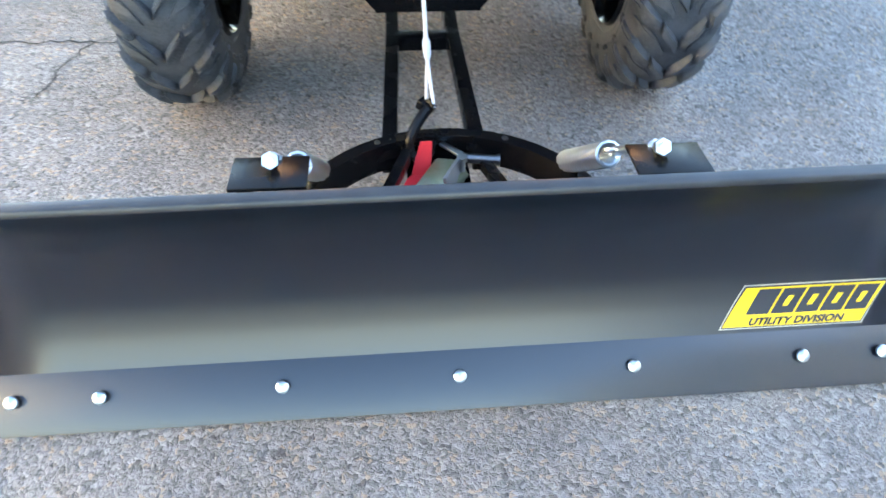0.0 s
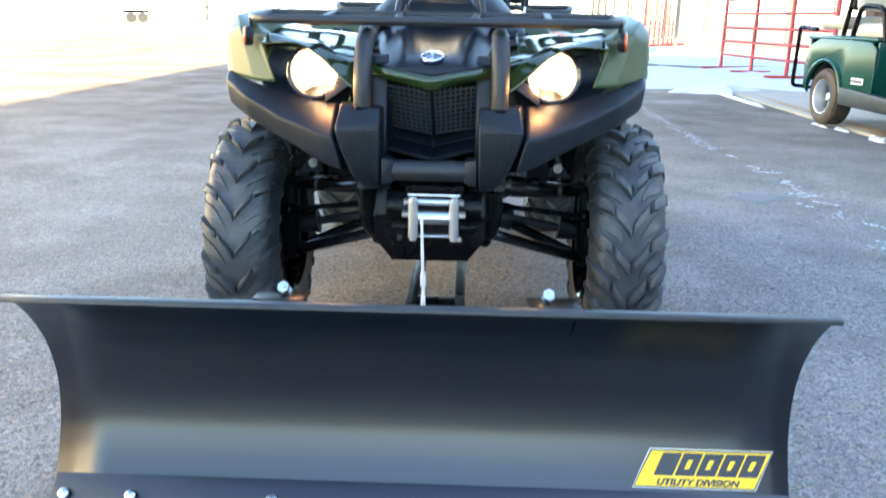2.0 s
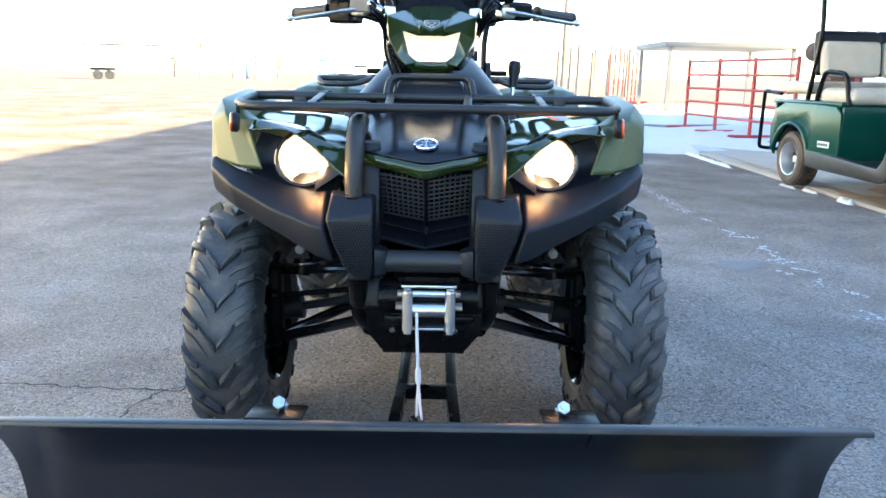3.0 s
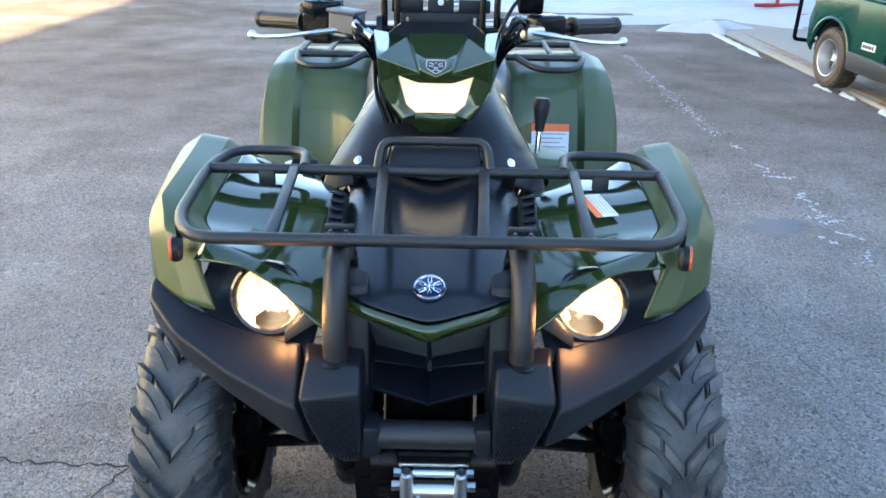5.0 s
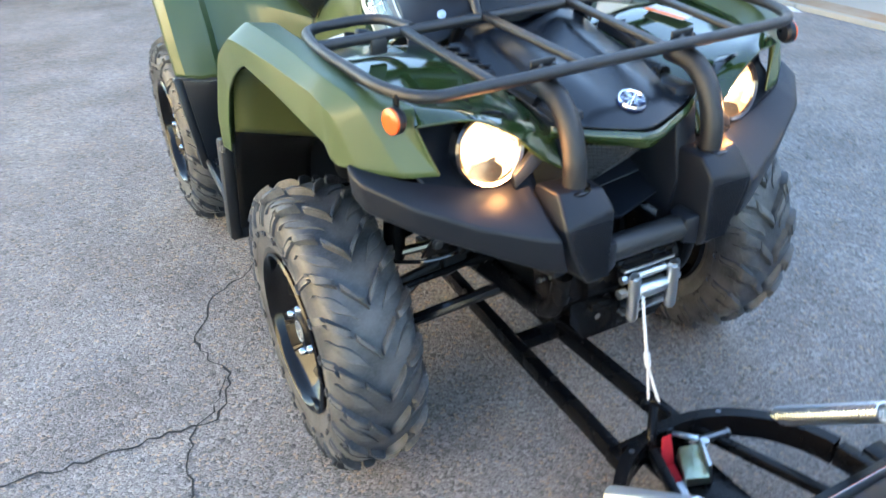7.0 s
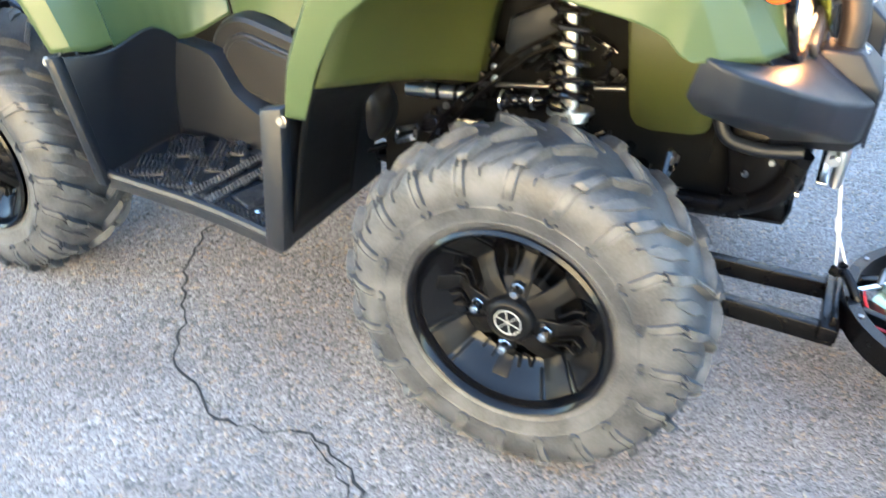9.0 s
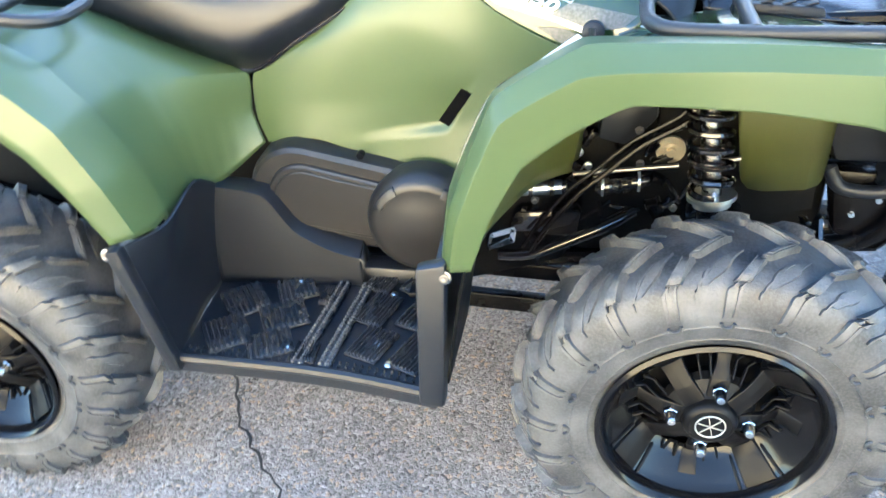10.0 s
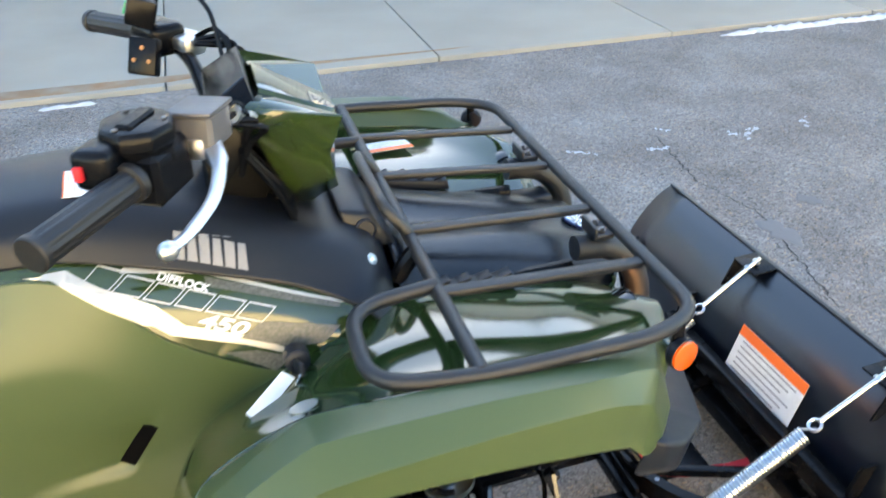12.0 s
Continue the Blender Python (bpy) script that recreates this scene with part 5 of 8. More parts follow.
# headlights
for side in (-1, 1):
    hl = new("headlight")
    hl.parent = atv
    tagged(hl, "round lit headlight in a black surround")
    c = Vector((side * .272, -.304, .758))
    aim = Vector((side * 0.05, -1, 0.22)).normalized()
    m = frame_of(c, (1, 0, 0), aim) @ Matrix.Scale(0.95, 4)
    bm = bmesh.new()
    lathe(bm, [(0.064, -0.03), (0.0690, 0.0), (0.0685, 0.010), (0.0640, 0.0135), (0.0585, 0.010), (0.055, -0.004)], m, 44)
    part("bezel", bm, BLACK_GLOSS, hl)
    bm = bmesh.new()
    lathe(bm, [(0.0585, 0.004), (0.055, -0.012), (0.045, -0.03), (0.03, -0.042), (0.012, -0.047), (0.0001, -0.047)], m, 18)
    part("reflector_bowl", bm, REFLECTOR_BOWL, hl, angle=8)
    bm = bmesh.new()
    lathe(bm, [(0.0085, -0.046), (0.0085, -0.016), (0.005, -0.011), (0.0001, -0.010)], m, 20)
    part("bulb", bm, BULB, hl)
    bm = bmesh.new()
    lathe(bm, [(0.0575, 0.004), (0.048, 0.013), (0.03, 0.019), (0.0001, 0.021)], m, 44)
    ln = part("lens", bm, LENS, hl)
    ln.visible_shadow = False
    lamp = new("headlight_lamp", bpy.data.lights.new("headlight_lamp", "POINT"))
    lamp.data.energy, lamp.data.color, lamp.data.shadow_soft_size = 0.10, (1.0, 0.44, 0.15), 0.006
    lamp.parent = hl
    lamp.matrix_local = m @ Matrix.Translation((side * -0.024, -0.026, 0.040))
    if side < 0:
        letters("$8,399", .017, LABEL_PRINT, hl, m @ Matrix.Translation((.022, -.018, .0215)), "price_lettering")
    # black surround that fills the socket below the brow
    bm = bmesh.new()
    P = lambda o, y, z: (side * o, y, z)
    loft(bm, [[P(.405, -.283, .745), P(.385, -.30, .715), P(.30, -.335, .692), P(.20, -.355, .67)], [P(.392, -.258, .78), P(.36, -.255, .745), P(.28, -.26, .73), P(.19, -.31, .71)], [P(.375, -.265, .815), P(.33, -.24, .80), P(.26, -.25, .775), P(.17, -.30, .735)]], 5, 5)
    part("surround", bm, BLACK_PLASTIC, hl, thick=0.004, angle=50)
    bm = bmesh.new()
    frust(bm, [[P(.243, -.345, .694), P(.243, -.338, .714), P(.243, -.325, .714), P(.243, -.332, .694)], [P(.180, -.345, .737), P(.196, -.338, .759), P(.196, -.325, .759), P(.180, -.332, .737)]], 0.002)
    part("lower_tab", bm, BLACK_PLASTIC, hl)

# front rack
rack = new("front_rack")
rack.parent = atv
tagged(rack, "black tubular steel front cargo rack")
RR = 0.0105
bm = bmesh.new()
loop = [(-.256, 0, .892), (-.272, .126, .889), (-.428, .131, .887), (-.449, 0, .887), (-.433, -.24, .878), (-.393, -.322, .874)]
loop = loop + [(-x, y, z) for x, y, z in reversed(loop)]
tube(bm, rounded(loop, .055, 7), RR, 12)
part("outer_loop", bm, RACK_STEEL, rack)
bm = bmesh.new()
tube(bm, [(-.445, 0, .888), (.445, 0, .888)], RR, 12)
part("rear_bar", bm, RACK_STEEL, rack)
for a, b in ((-.262, -.275), (-.088, -.098), (.088, .098), (.262, .275)):
    bm = bmesh.new()
    box(bm, ((a + b) / 2, -.156, .8815), (.020, .312, .012), 0.004, rot=(-3.6 * -1, 0, math.degrees(math.atan2(a - b, -.312)) * 0 + (2.4 if a < 0 else -2.4)))
    part("long_bar", bm, RACK_STEEL, rack)
bm = bmesh.new()
tube(bm, rounded([(-.112, 0, .893), (-.105, .035, .94), (.105, .035, .94), (.112, 0, .893)], .04, 7), 0.009, 12)
part("centre_hoop", bm, RACK_STEEL, rack)
for x in (-.33, .33):
    bm = bmesh.new()
    box(bm, (x, -.006, .872), (.032, .012, .03), 0.003)
    part("tab", bm, RACK_STEEL, rack)
for x in (-.15, .15):
    bm = bmesh.new()
    tube(bm, rounded([(x, 0, .885), (x, .02, .86), (x, .03, .84)], .02), 0.014, 10)
    part("rear_stay", bm, BLACK_STEEL, rack)
for side in (-1, 1):
    r = new("side_reflector")
    r.parent = atv
    m = frame_of((side * .432, -.283, .836), (0, 1, 0), (side * 1, -0.25, 0.05))
    bm = bmesh.new()
    lathe(bm, [(0.0001, -0.014), (0.018, -0.014), (0.0225, -0.008), (0.0225, 0.002), (0.020, 0.003)], m, 28)
    part("reflector_back", bm, BLACK_PLASTIC, r)
    bm = bmesh.new()
    lathe(bm, [(0.0215, 0.0), (0.021, 0.006), (0.017, 0.008), (0.0001, 0.0085)], m, 28)
    part("reflector_lens", bm, ORANGE, r, "amber reflector disc")
    bm = bmesh.new()
    box(bm, (side * .422, -.278, .856), (.006, .016, .044), 0.002)
    part("reflector_bracket", bm, BLACK_STEEL, r)

# steering pod with its lamp
pod = new("steering_pod")
pod.parent = atv
tagged(pod, "dark green headlight pod on the handlebars")
POD = {
    "a0": (0, .085, 1.046), "a1": (.034, .089, 1.054), "a2": (.077, .097, 1.058), "a3": (.115, .088, 1.095), "b0": (0, .080, 1.060), "b1": (.030, .085, 1.073),
    "b2": (.034, .088, 1.067), "t0": (0, .190, 1.128), "t1": (.057, .190, 1.126), "t2": (.062, .191, 1.119), "t3": (.131, .203, 1.125), "c1": (.125, .145, 1.111),
    "c2": (.112, .110, 1.040), "c3": (.092, .102, .998), "c4": (.068, .095, .970), "l1": (.060, .098, .996), "l2": (.041, .100, .979), "l0": (0, .100, .977),
    "h1": (.050, .106, .955), "h0": (0, .101, .959), "k3": (.134, .232, 1.105), "k1": (.132, .205, 1.085), "k2": (.124, .188, 1.04), "k4": (.112, .170, 1.0), "k5": (.080, .150, .958)}
POD_FACES = ("a0 a1 b1 b0", "b0 b1 t1 t0", "b1 b2 t2 t1", "a1 a2 b2", "a1 b2 b1", "b2 a2 a3", "b2 a3 t2", "a3 t3 t2", "a3 c1 t3", "a3 c2 c1", "a2 c2 a3", "a2 l1 c3 c2", "l1 l2 c4 c3", "l2 l0 h0 h1", "l2 h1 c4", "t3 c1 k1 k3", "c1 c2 k2 k1", "c2 c3 k4 k2", "c3 c4 k5 k4")
bm = bmesh.new()
for side in (-1, 1):
    vs = {k: bm.verts.new((side * p[0], p[1], p[2])) for k, p in POD.items()}
    for names in POD_FACES:
        bm.faces.new([vs[k] for k in names.split()])
bmesh.ops.remove_doubles(bm, verts=bm.verts, dist=1e-5)
bmesh.ops.recalc_face_normals(bm, faces=bm.faces)
bmesh.ops.bevel(bm, geom=[e for e in bm.edges if len(e.link_faces) == 2 and e.calc_face_angle(0) > 0.32], offset=0.0022, segments=2, affect="EDGES", profile=0.5, clamp_overlap=True)
part("pod_shell", bm, GREEN, pod, thick=0.004, angle=13)
bm = bmesh.new()
frust(bm, [[(-.050, .107, .956), (.050, .107, .956), (.050, .16, .956), (-.050, .16, .956)], [(-.026, .132, .925), (.026, .132, .925), (.026, .16, .925), (-.026, .16, .925)]], 0.003)
part("pod_chin", bm, GREEN, pod)
bm = bmesh.new()
frust(bm, [[(-.05, .15, .955), (.05, .15, .955), (.05, .19, .955), (-.05, .19, .955)], [(-.045, .15, .905), (.045, .15, .905), (.05, .19, .90), (-.05, .19, .90)]], 0.004)
part("pod_neck", bm, CONTROL_BLACK, pod)
bm = bmesh.new()
half = [(0, .099, 1.046), (.034, .1, 1.053), (.076, .107, 1.057), (.060, .108, .997), (.041, .109, .980)]
prism(bm, half + [(-x, y, z) for x, y, z in reversed(half[1:])], (0, .012, 0))
bmesh.ops.recalc_face_normals(bm, faces=bm.faces)
face = part("lamp_face", bm, POD_FACE, pod, "lit warm white pod lamp")
for x in (-.026, .026):
    bm = bmesh.new()
    lathe(bm, [(.021, -.004), (.019, .001), (.010, .003), (.0001, .0035)], frame_of((x, .1035, 1.017), (1, 0, 0), (0, -1, .12)), 24)
    part("lamp_core", bm, LAMP_FACE, face)
m = frame_of((0, .1005, 1.0725), (1, 0, 0), (0, -.53, .85))
bm = bmesh.new()
shield = [(-.0205, .019), (-.0205, -.006), (0, -.023), (.0205, -.006), (.0205, .019)]
prism(bm, [m @ Vector((u, v, 0)) for u, v in shield], m.to_3x3() @ Vector((0, 0, .004)))
bd = part("pod_badge", bm, DECAL_BLACK, pod, "small black and silver shield badge")
bm = bmesh.new()
tube(bm, rounded([m @ Vector((u * .93, v * .93, .0045)) for u, v in shield], .002, 2, True), 0.0013, 5, True)
for u, v, w, a in ((-.009, .008, .010, -25), (.009, .008, .010, 25), (-.010, .001, .009, -10), (.010, .001, .009, 10), (0, -.004, .009, 0), (-.004, -.011, .007, 35), (.004, -.011, .007, -35), (0, .010, .003, 90)):
    tube(bm, [m @ Vector((u + d * w / 2 * math.cos(radians(a)), v + d * w / 2 * math.sin(radians(a)), .0045)) for d in (-1, 1)], 0.0016, 5)
part("badge_mark", bm, DECAL_SILVER, bd)
# black back plate and dash
bm = bmesh.new()
frust(bm, [[(-.118, .195, 1.085), (.118, .195, 1.085), (.12, .25, 1.02), (-.12, .25, 1.02)], [(-.108, .198, 1.122), (.108, .198, 1.122), (.115, .262, 1.085), (-.115, .262, 1.085)], [(-.072, .206, 1.150), (.072, .206, 1.150), (.085, .262, 1.115), (-.085, .262, 1.115)]], 0.004)
part("dash_hood", bm, CONTROL_BLACK, pod, "black faceted dash hood")
bm = bmesh.new()
ribs = [(.130, .226, 1.098), (.128, .205, 1.078), (.120, .190, 1.038), (.108, .172, .998), (.076, .152, .958)]
strip = [(bm.verts.new((-x, y, z)), bm.verts.new((0, y + .012, z)), bm.verts.new((x, y, z))) for x, y, z in ribs]
for a, b in zip(strip, strip[1:]):
    bm.faces.new((a[0], a[1], b[1], b[0]))
    bm.faces.new((a[1], a[2], b[2], b[1]))
part("back_plate", bm, CONTROL_BLACK, pod, thick=0.003)
for k in range(7):
    bm = bmesh.new()
    x = -.115 + .012 * k
    tube(bm, spline([(x - .02, .225, 1.07), (x - .012, .185 - .006 * (k % 3), 1.00), (x + .01, .165, .94), (x + .025, .12 + .012 * (k % 2), .885)], 16), 0.0046 + .0014 * (k % 3), 8)
    part("loom_hose", bm, CONTROL_BLACK, pod)
bm = bmesh.new()
box(bm, (0, .235, 1.01), (.12, .09, .12), 0.02)
box(bm, (0, .21, .95), (.07, .07, .1), 0.01)
S("steering_column", bm, DARK_METAL)

# handlebar and controls
hb = new("handlebar")
hb.parent = atv
bm = bmesh.new()
barpts = [(-.40, .42, 1.118), (-.28, .330, 1.124), (-.19, .275, 1.11), (-.09, .26, 1.075), (0, .255, 1.07)]
barpts = barpts + [(-x, y, z) for x, y, z in reversed(barpts[:-1])]
tube(bm, rounded(barpts, .05), 0.011, 12)
part("bar", bm, BLACK_STEEL, hb)
for side in (-1, 1):
    P = lambda o, y, z: (side * o, y, z)
    bm = bmesh.new()
    a, b = Vector(P(.418, .434, 1.117)), Vector(P(.300, .345, 1.124))
    d = (b - a).normalized()
    u = d.cross(Vector((0, 0, 1))).normalized()
    v = u.cross(d)
    secs = []
    for f, r, rib in ((-.01, .012, 0), (-.012, .018, 0), (0, .0195, 0), (.055, .0192, 0), (.065, .0168, 0), (.09, .0165, .0016), (.91, .0165, .0016), (.93, .0168, 0), (.94, .0215, 0), (1, .022, 0), (1.0, .012, 0)):
        secs.append([a + (b - a) * f + (r + rib * (k % 4 < 2)) * (u * math.cos(q) + v * math.sin(q)) for k, q in ((k, 2 * math.pi * k / 48) for k in range(48))])
    frust(bm, secs, 0)
    part("grip", bm, GRIP_RUBBER, hb, "ribbed black rubber grip")
    bm = bmesh.new()
    tube(bm, spline([P(.412, .314, 1.098), P(.385, .295, 1.098), P(.33, .268, 1.104), P(.27, .256, 1.114), P(.205, .262, 1.122)], 20), [0.0075] * 6 + [0.0085] * 10 + [0.012] * 5, 10, flat=0.55)
    bmesh.ops.create_uvsphere(bm, u_segments=14, v_segments=10, radius=0.0105, matrix=Matrix.Translation(P(.415, .316, 1.098)))
    part("lever", bm, ALUMINIUM, hb, "silver brake lever")
    bm = bmesh.new()
    box(bm, P(.205, .275, 1.12), (.05, .04, .03), 0.008, rot=(0, 0, side * 30))
    part("lever_perch", bm, ALUMINIUM, hb)
    # looms and hoses
    for k in range(4):
        bm = bmesh.new()
        tube(bm, spline([P(.20 - .01 * k, .265, 1.13), P(.17, .23 - .012 * k, 1.15 - .012 * k), P(.145, .215, 1.12 - .012 * k), P(.12, .23, 1.03)], 22), 0.0042, 6)
        part("cable", bm, CONTROL_BLACK, hb)
# throttle side
bm = bmesh.new()
box(bm, (-.254, .333, 1.118), (.080, .072, .062), 0.007, rot=(0, 0, -28), seg=1)
part("throttle_housing", bm, CONTROL_BLACK, hb, angle=20)
bm = bmesh.new()
frust(bm, [[(-.256 + r * math.cos(a), .335 + .9 * r * math.sin(a), z - .028) for a in (2 * math.pi * (j + .5) / 8 for j in range(8))] for r, z in ((.038, 1.130), (.043, 1.176), (.0475, 1.182), (.0475, 1.195), (.043, 1.203))], 0.003)
part("throttle_cap", bm, CONTROL_BLACK, hb, "black eight-sided throttle cap", angle=20)
bm = bmesh.new()
box(bm, (-.256, .335, 1.176), (.056, .020, .008), 0.003, rot=(0, 0, -28), seg=1)
part("cap_ridge", bm, CONTROL_BLACK, hb)
for q in (20, 140, 260):
    bm = bmesh.new()
    rod(bm, (-.256 + .034 * math.cos(radians(q)), .335 + .031 * math.sin(radians(q)), 1.172), (-.256 + .034 * math.cos(radians(q)), .335 + .031 * math.sin(radians(q)), 1.177), 0.0032, 8)
    part("cap_screw", bm, BOLT_GREY, hb)
bm = bmesh.new()
box(bm, (-.287, .374, 1.142), (.05, .045, .046), 0.010, rot=(0, 0, -28), seg=3)
part("switch_box", bm, CONTROL_BLACK, hb)
bm = bmesh.new()
box(bm, (-.306, .396, 1.142), (.008, .010, .016), 0.002, rot=(0, 0, -28))
part("stop_switch", bm, RED, hb)
bm = bmesh.new()
box(bm, (-.196, .268, 1.136), (.066, .050, .046), 0.005, rot=(0, 4, -24), seg=1)
part("master_cylinder", bm, mat("grey_casting", (0.10, 0.10, 0.105), 0.45, 0.2, scale=30, bump=0.2, bump_scale=500), hb, "grey brake fluid reservoir")
bm = bmesh.new()
box(bm, (-.196, .268, 1.160), (.071, .055, .006), 0.002, rot=(0, 4, -24))
part("reservoir_lid", bm, mat("grey_lid", (0.085, 0.085, 0.09), 0.4, 0.2, scale=30, bump=0.2, bump_scale=500), hb)
bm = bmesh.new()
rod(bm, (-.165, .228, 1.132), (-.135, .208, 1.114), 0.010, 12)
rod(bm, (-.175, .233, 1.139), (-.165, .228, 1.132), 0.013, 12)
part("banjo_bolt", bm, ZINC, hb)
# accessory side
bm = bmesh.new()
box(bm, (.240, .318, 1.128), (.08, .06, .05), 0.012, rot=(0, 0, 28), seg=3)
part("light_switch", bm, CONTROL_BLACK, hb)
bm = bmesh.new()
box(bm, (.205, .335, 1.180), (.055, .045, .045), 0.006, rot=(20, 0, 0))
part("winch_switch", bm, CONTROL_BLACK, hb)
bm = bmesh.new()
box(bm, (.205, .357, 1.187), (.02, .006, .02), 0.002, rot=(20, 0, 0))
part("switch_rocker", bm, mat("green_rocker", (0.01, 0.22, 0.12), 0.3), hb)
bm = bmesh.new()
md = frame_of((.165, .345, 1.120), (-.35, -.9, -.1), (-.86, .36, .36))
box(bm, (0, 0, -.010), (.046, .058, .022), 0.004)
bmesh.ops.transform(bm, matrix=md, verts=bm.verts)
disp = part("control_display", bm, CONTROL_BLACK, hb, "small black control display with orange marks")
bm = bmesh.new()
for dx, dz in ((-.014, -.008), (.014, -.008), (0, .014)):
    bmesh.ops.create_cone(bm, cap_ends=True, segments=14, radius1=0.0036, radius2=0.0032, depth=0.002, matrix=md @ Matrix.Translation((dx * .85, dz * .9, .002)))
part("display_mark", bm, mat("dull_amber_print", (0.30, 0.13, 0.03), 0.4), disp)
bm = bmesh.new()
tube(bm, spline([(.205, .32, 1.19), (.20, .27, 1.21), (.16, .235, 1.18), (.12, .225, 1.10)], 22), 0.004, 6)
part("switch_cable", bm, CONTROL_BLACK, hb)

# gear lever and its green gate
bm = bmesh.new()
rod(bm, (.225, .208, .85), (.231, .224, .945), 0.006, 10)
gl = S("gear_lever", bm, STEEL, None, "gear lever with a black knob")
bm = bmesh.new()
lathe(bm, [(0.010, -0.03), (0.012, -0.01), (0.017, 0.012), (0.019, 0.03), (0.015, 0.042), (0.0001, 0.045)], frame_of((.231, .224, .945), (1, 0, 0), (0.06, 0.15, 1)), 20)
part("knob", bm, BLACK_PLASTIC, gl)
bm = bmesh.new()
frust(bm, [[(.19, .13, .81), (.325, .15, .81), (.335, .32, .77), (.19, .34, .80)], [(.195, .155, .872), (.295, .17, .862), (.30, .275, .858), (.19, .29, .875)]], 0.012, 3)
S("shift_gate", bm, GREEN_MATT)


def warn_label(parent, m, w, h, head=0.22, lines=6, name="warning_label"):
    bm = bmesh.new()
    prism(bm, [m @ Vector(q) for q in ((-w / 2, -h / 2, 0), (w / 2, -h / 2, 0), (w / 2, h / 2, 0), (-w / 2, h / 2, 0))], m.to_3x3() @ Vector((0, 0, .0012)))
    lb = part(name, bm, WHITE_LABEL, parent, "white warning label with an orange head and printed lines")
    bm = bmesh.new()
    box(bm, (0, 0, 0), (1, 1, 1))
    bmesh.ops.transform(bm, matrix=m @ Matrix.Translation((0, h * (0.5 - head / 2), 0.0012)) @ Matrix.Diagonal((w, h * head, .0008, 1)), verts=bm.verts)
    part("label_head", bm, LABEL_ORANGE, lb)
    for k in range(lines):
        bm = bmesh.new()
        box(bm, (0, 0, 0), (1, 1, 1))
        y = h * (0.5 - head) - (k + 0.6) * h * (1 - head) / (lines + 0.3)
        bmesh.ops.transform(bm, matrix=m @ Matrix.Translation((-w * 0.04 * (k % 3), y, 0.0013)) @ Matrix.Diagonal((w * (0.82 - 0.07 * (k % 3)), h * 0.028, .0006, 1)), verts=bm.verts)
        part("print_line", bm, LABEL_PRINT, lb)
    return lb


warn_label(atv, frame_of((.345, .888, .706), (1, 0, 0), (0, -0.95, 0.3)), .115, .105)
warn_label(atv, frame_of((0.317, -0.066, .8475), (-.22, .97, 0.05), (0, -0.08, 1)), .10, .045, 0.3, 4)
warn_label(atv, frame_of((-.062, .443, 1.0235), (1, 0, 0), (-.3, -0.05, 1)), .052, .036, 0.05, 4, "paper_label")

# decals of the side panel and the tank cover
W = (1, 0, 0)
drape("silver_stripe", [(0.52, 0.944), (0.486, 0.939), (0.43, 0.897), (0.386, 0.873), (0.331, 0.864), (0.367, 0.895), (0.43, 0.923), (0.469, 0.945)], panel_tree, W, .0030, DECAL_SILVER, atv, "silver swoosh decal")
drape("silver_stripe", [(0.377, 0.874), (0.354, 0.857), (0.262, 0.833), (0.201, 0.811), (0.213, 0.824), (0.262, 0.846), (0.326, 0.865)], panel_tree, W, .0031, DECAL_SILVER, atv, "silver swoosh decal")
drape("carbon_patch", [(0.29, 0.824), (0.259, 0.806), (0.227, 0.788), (0.204, 0.809), (0.249, 0.823)], panel_tree, W, .0030, DECAL_GREY, atv)
drape("carbon_patch", [(0.236, 0.86), (0.133, 0.842), (0.157, 0.825), (0.198, 0.821), (0.267, 0.842)], panel_tree, W, .0034, DECAL_GREY, atv)
drape("carbon_patch", [(0.3, 0.916), (0.126, 0.866), (0.129, 0.860), (0.3, 0.907)], panel_tree, W, .0026, DECAL_GREY, atv)
drape("pin_stripe", [(0.40, 0.938), (0.30, 0.922), (0.125, 0.867), (0.122, 0.863), (0.30, 0.918), (0.405, 0.934)], panel_tree, W, .0030, DECAL_SILVER, atv)


def quad_at(corners, u, v):
    """A place inside four corners: lower left, lower right, upper right, upper left."""
    bl, br, tr, tl = corners
    a = (bl[0] + (br[0] - bl[0]) * u, bl[1] + (br[1] - bl[1]) * u)
    b = (tl[0] + (tr[0] - tl[0]) * u, tl[1] + (tr[1] - tl[1]) * u)
    return (a[0] + (b[0] - a[0]) * v, a[1] + (b[1] - a[1]) * v)


NAME_SILVER = mat("pale_silver_print", (0.42, 0.42, 0.40), 0.35, 0.2, scale=60)
# the model name: six slanted outlined blocks
NAME = [(0.458, 0.929), (0.233, 0.858), (0.211, 0.874), (0.433, 0.944)]
for k in range(6):
    u0, u1 = (k + .03) / 6, (k + .93) / 6
    du, v0, v1 = .006, (0 if k else -.12), (1 if k else 1.1)
    dv = .085
    for a0, a1, b0, b1 in ((u0, u1, v0, v0 + dv), (u0, u1, v1 - dv, v1), (u0, u0 + du, v0 + dv, v1 - dv), (u1 - du, u1, v0 + dv, v1 - dv)):
        drape("name_stroke", [quad_at(NAME, a0, b0), quad_at(NAME, a1, b0), quad_at(NAME, a1, b1), quad_at(NAME, a0, b1)], panel_tree, W, .0044, NAME_SILVER, atv)
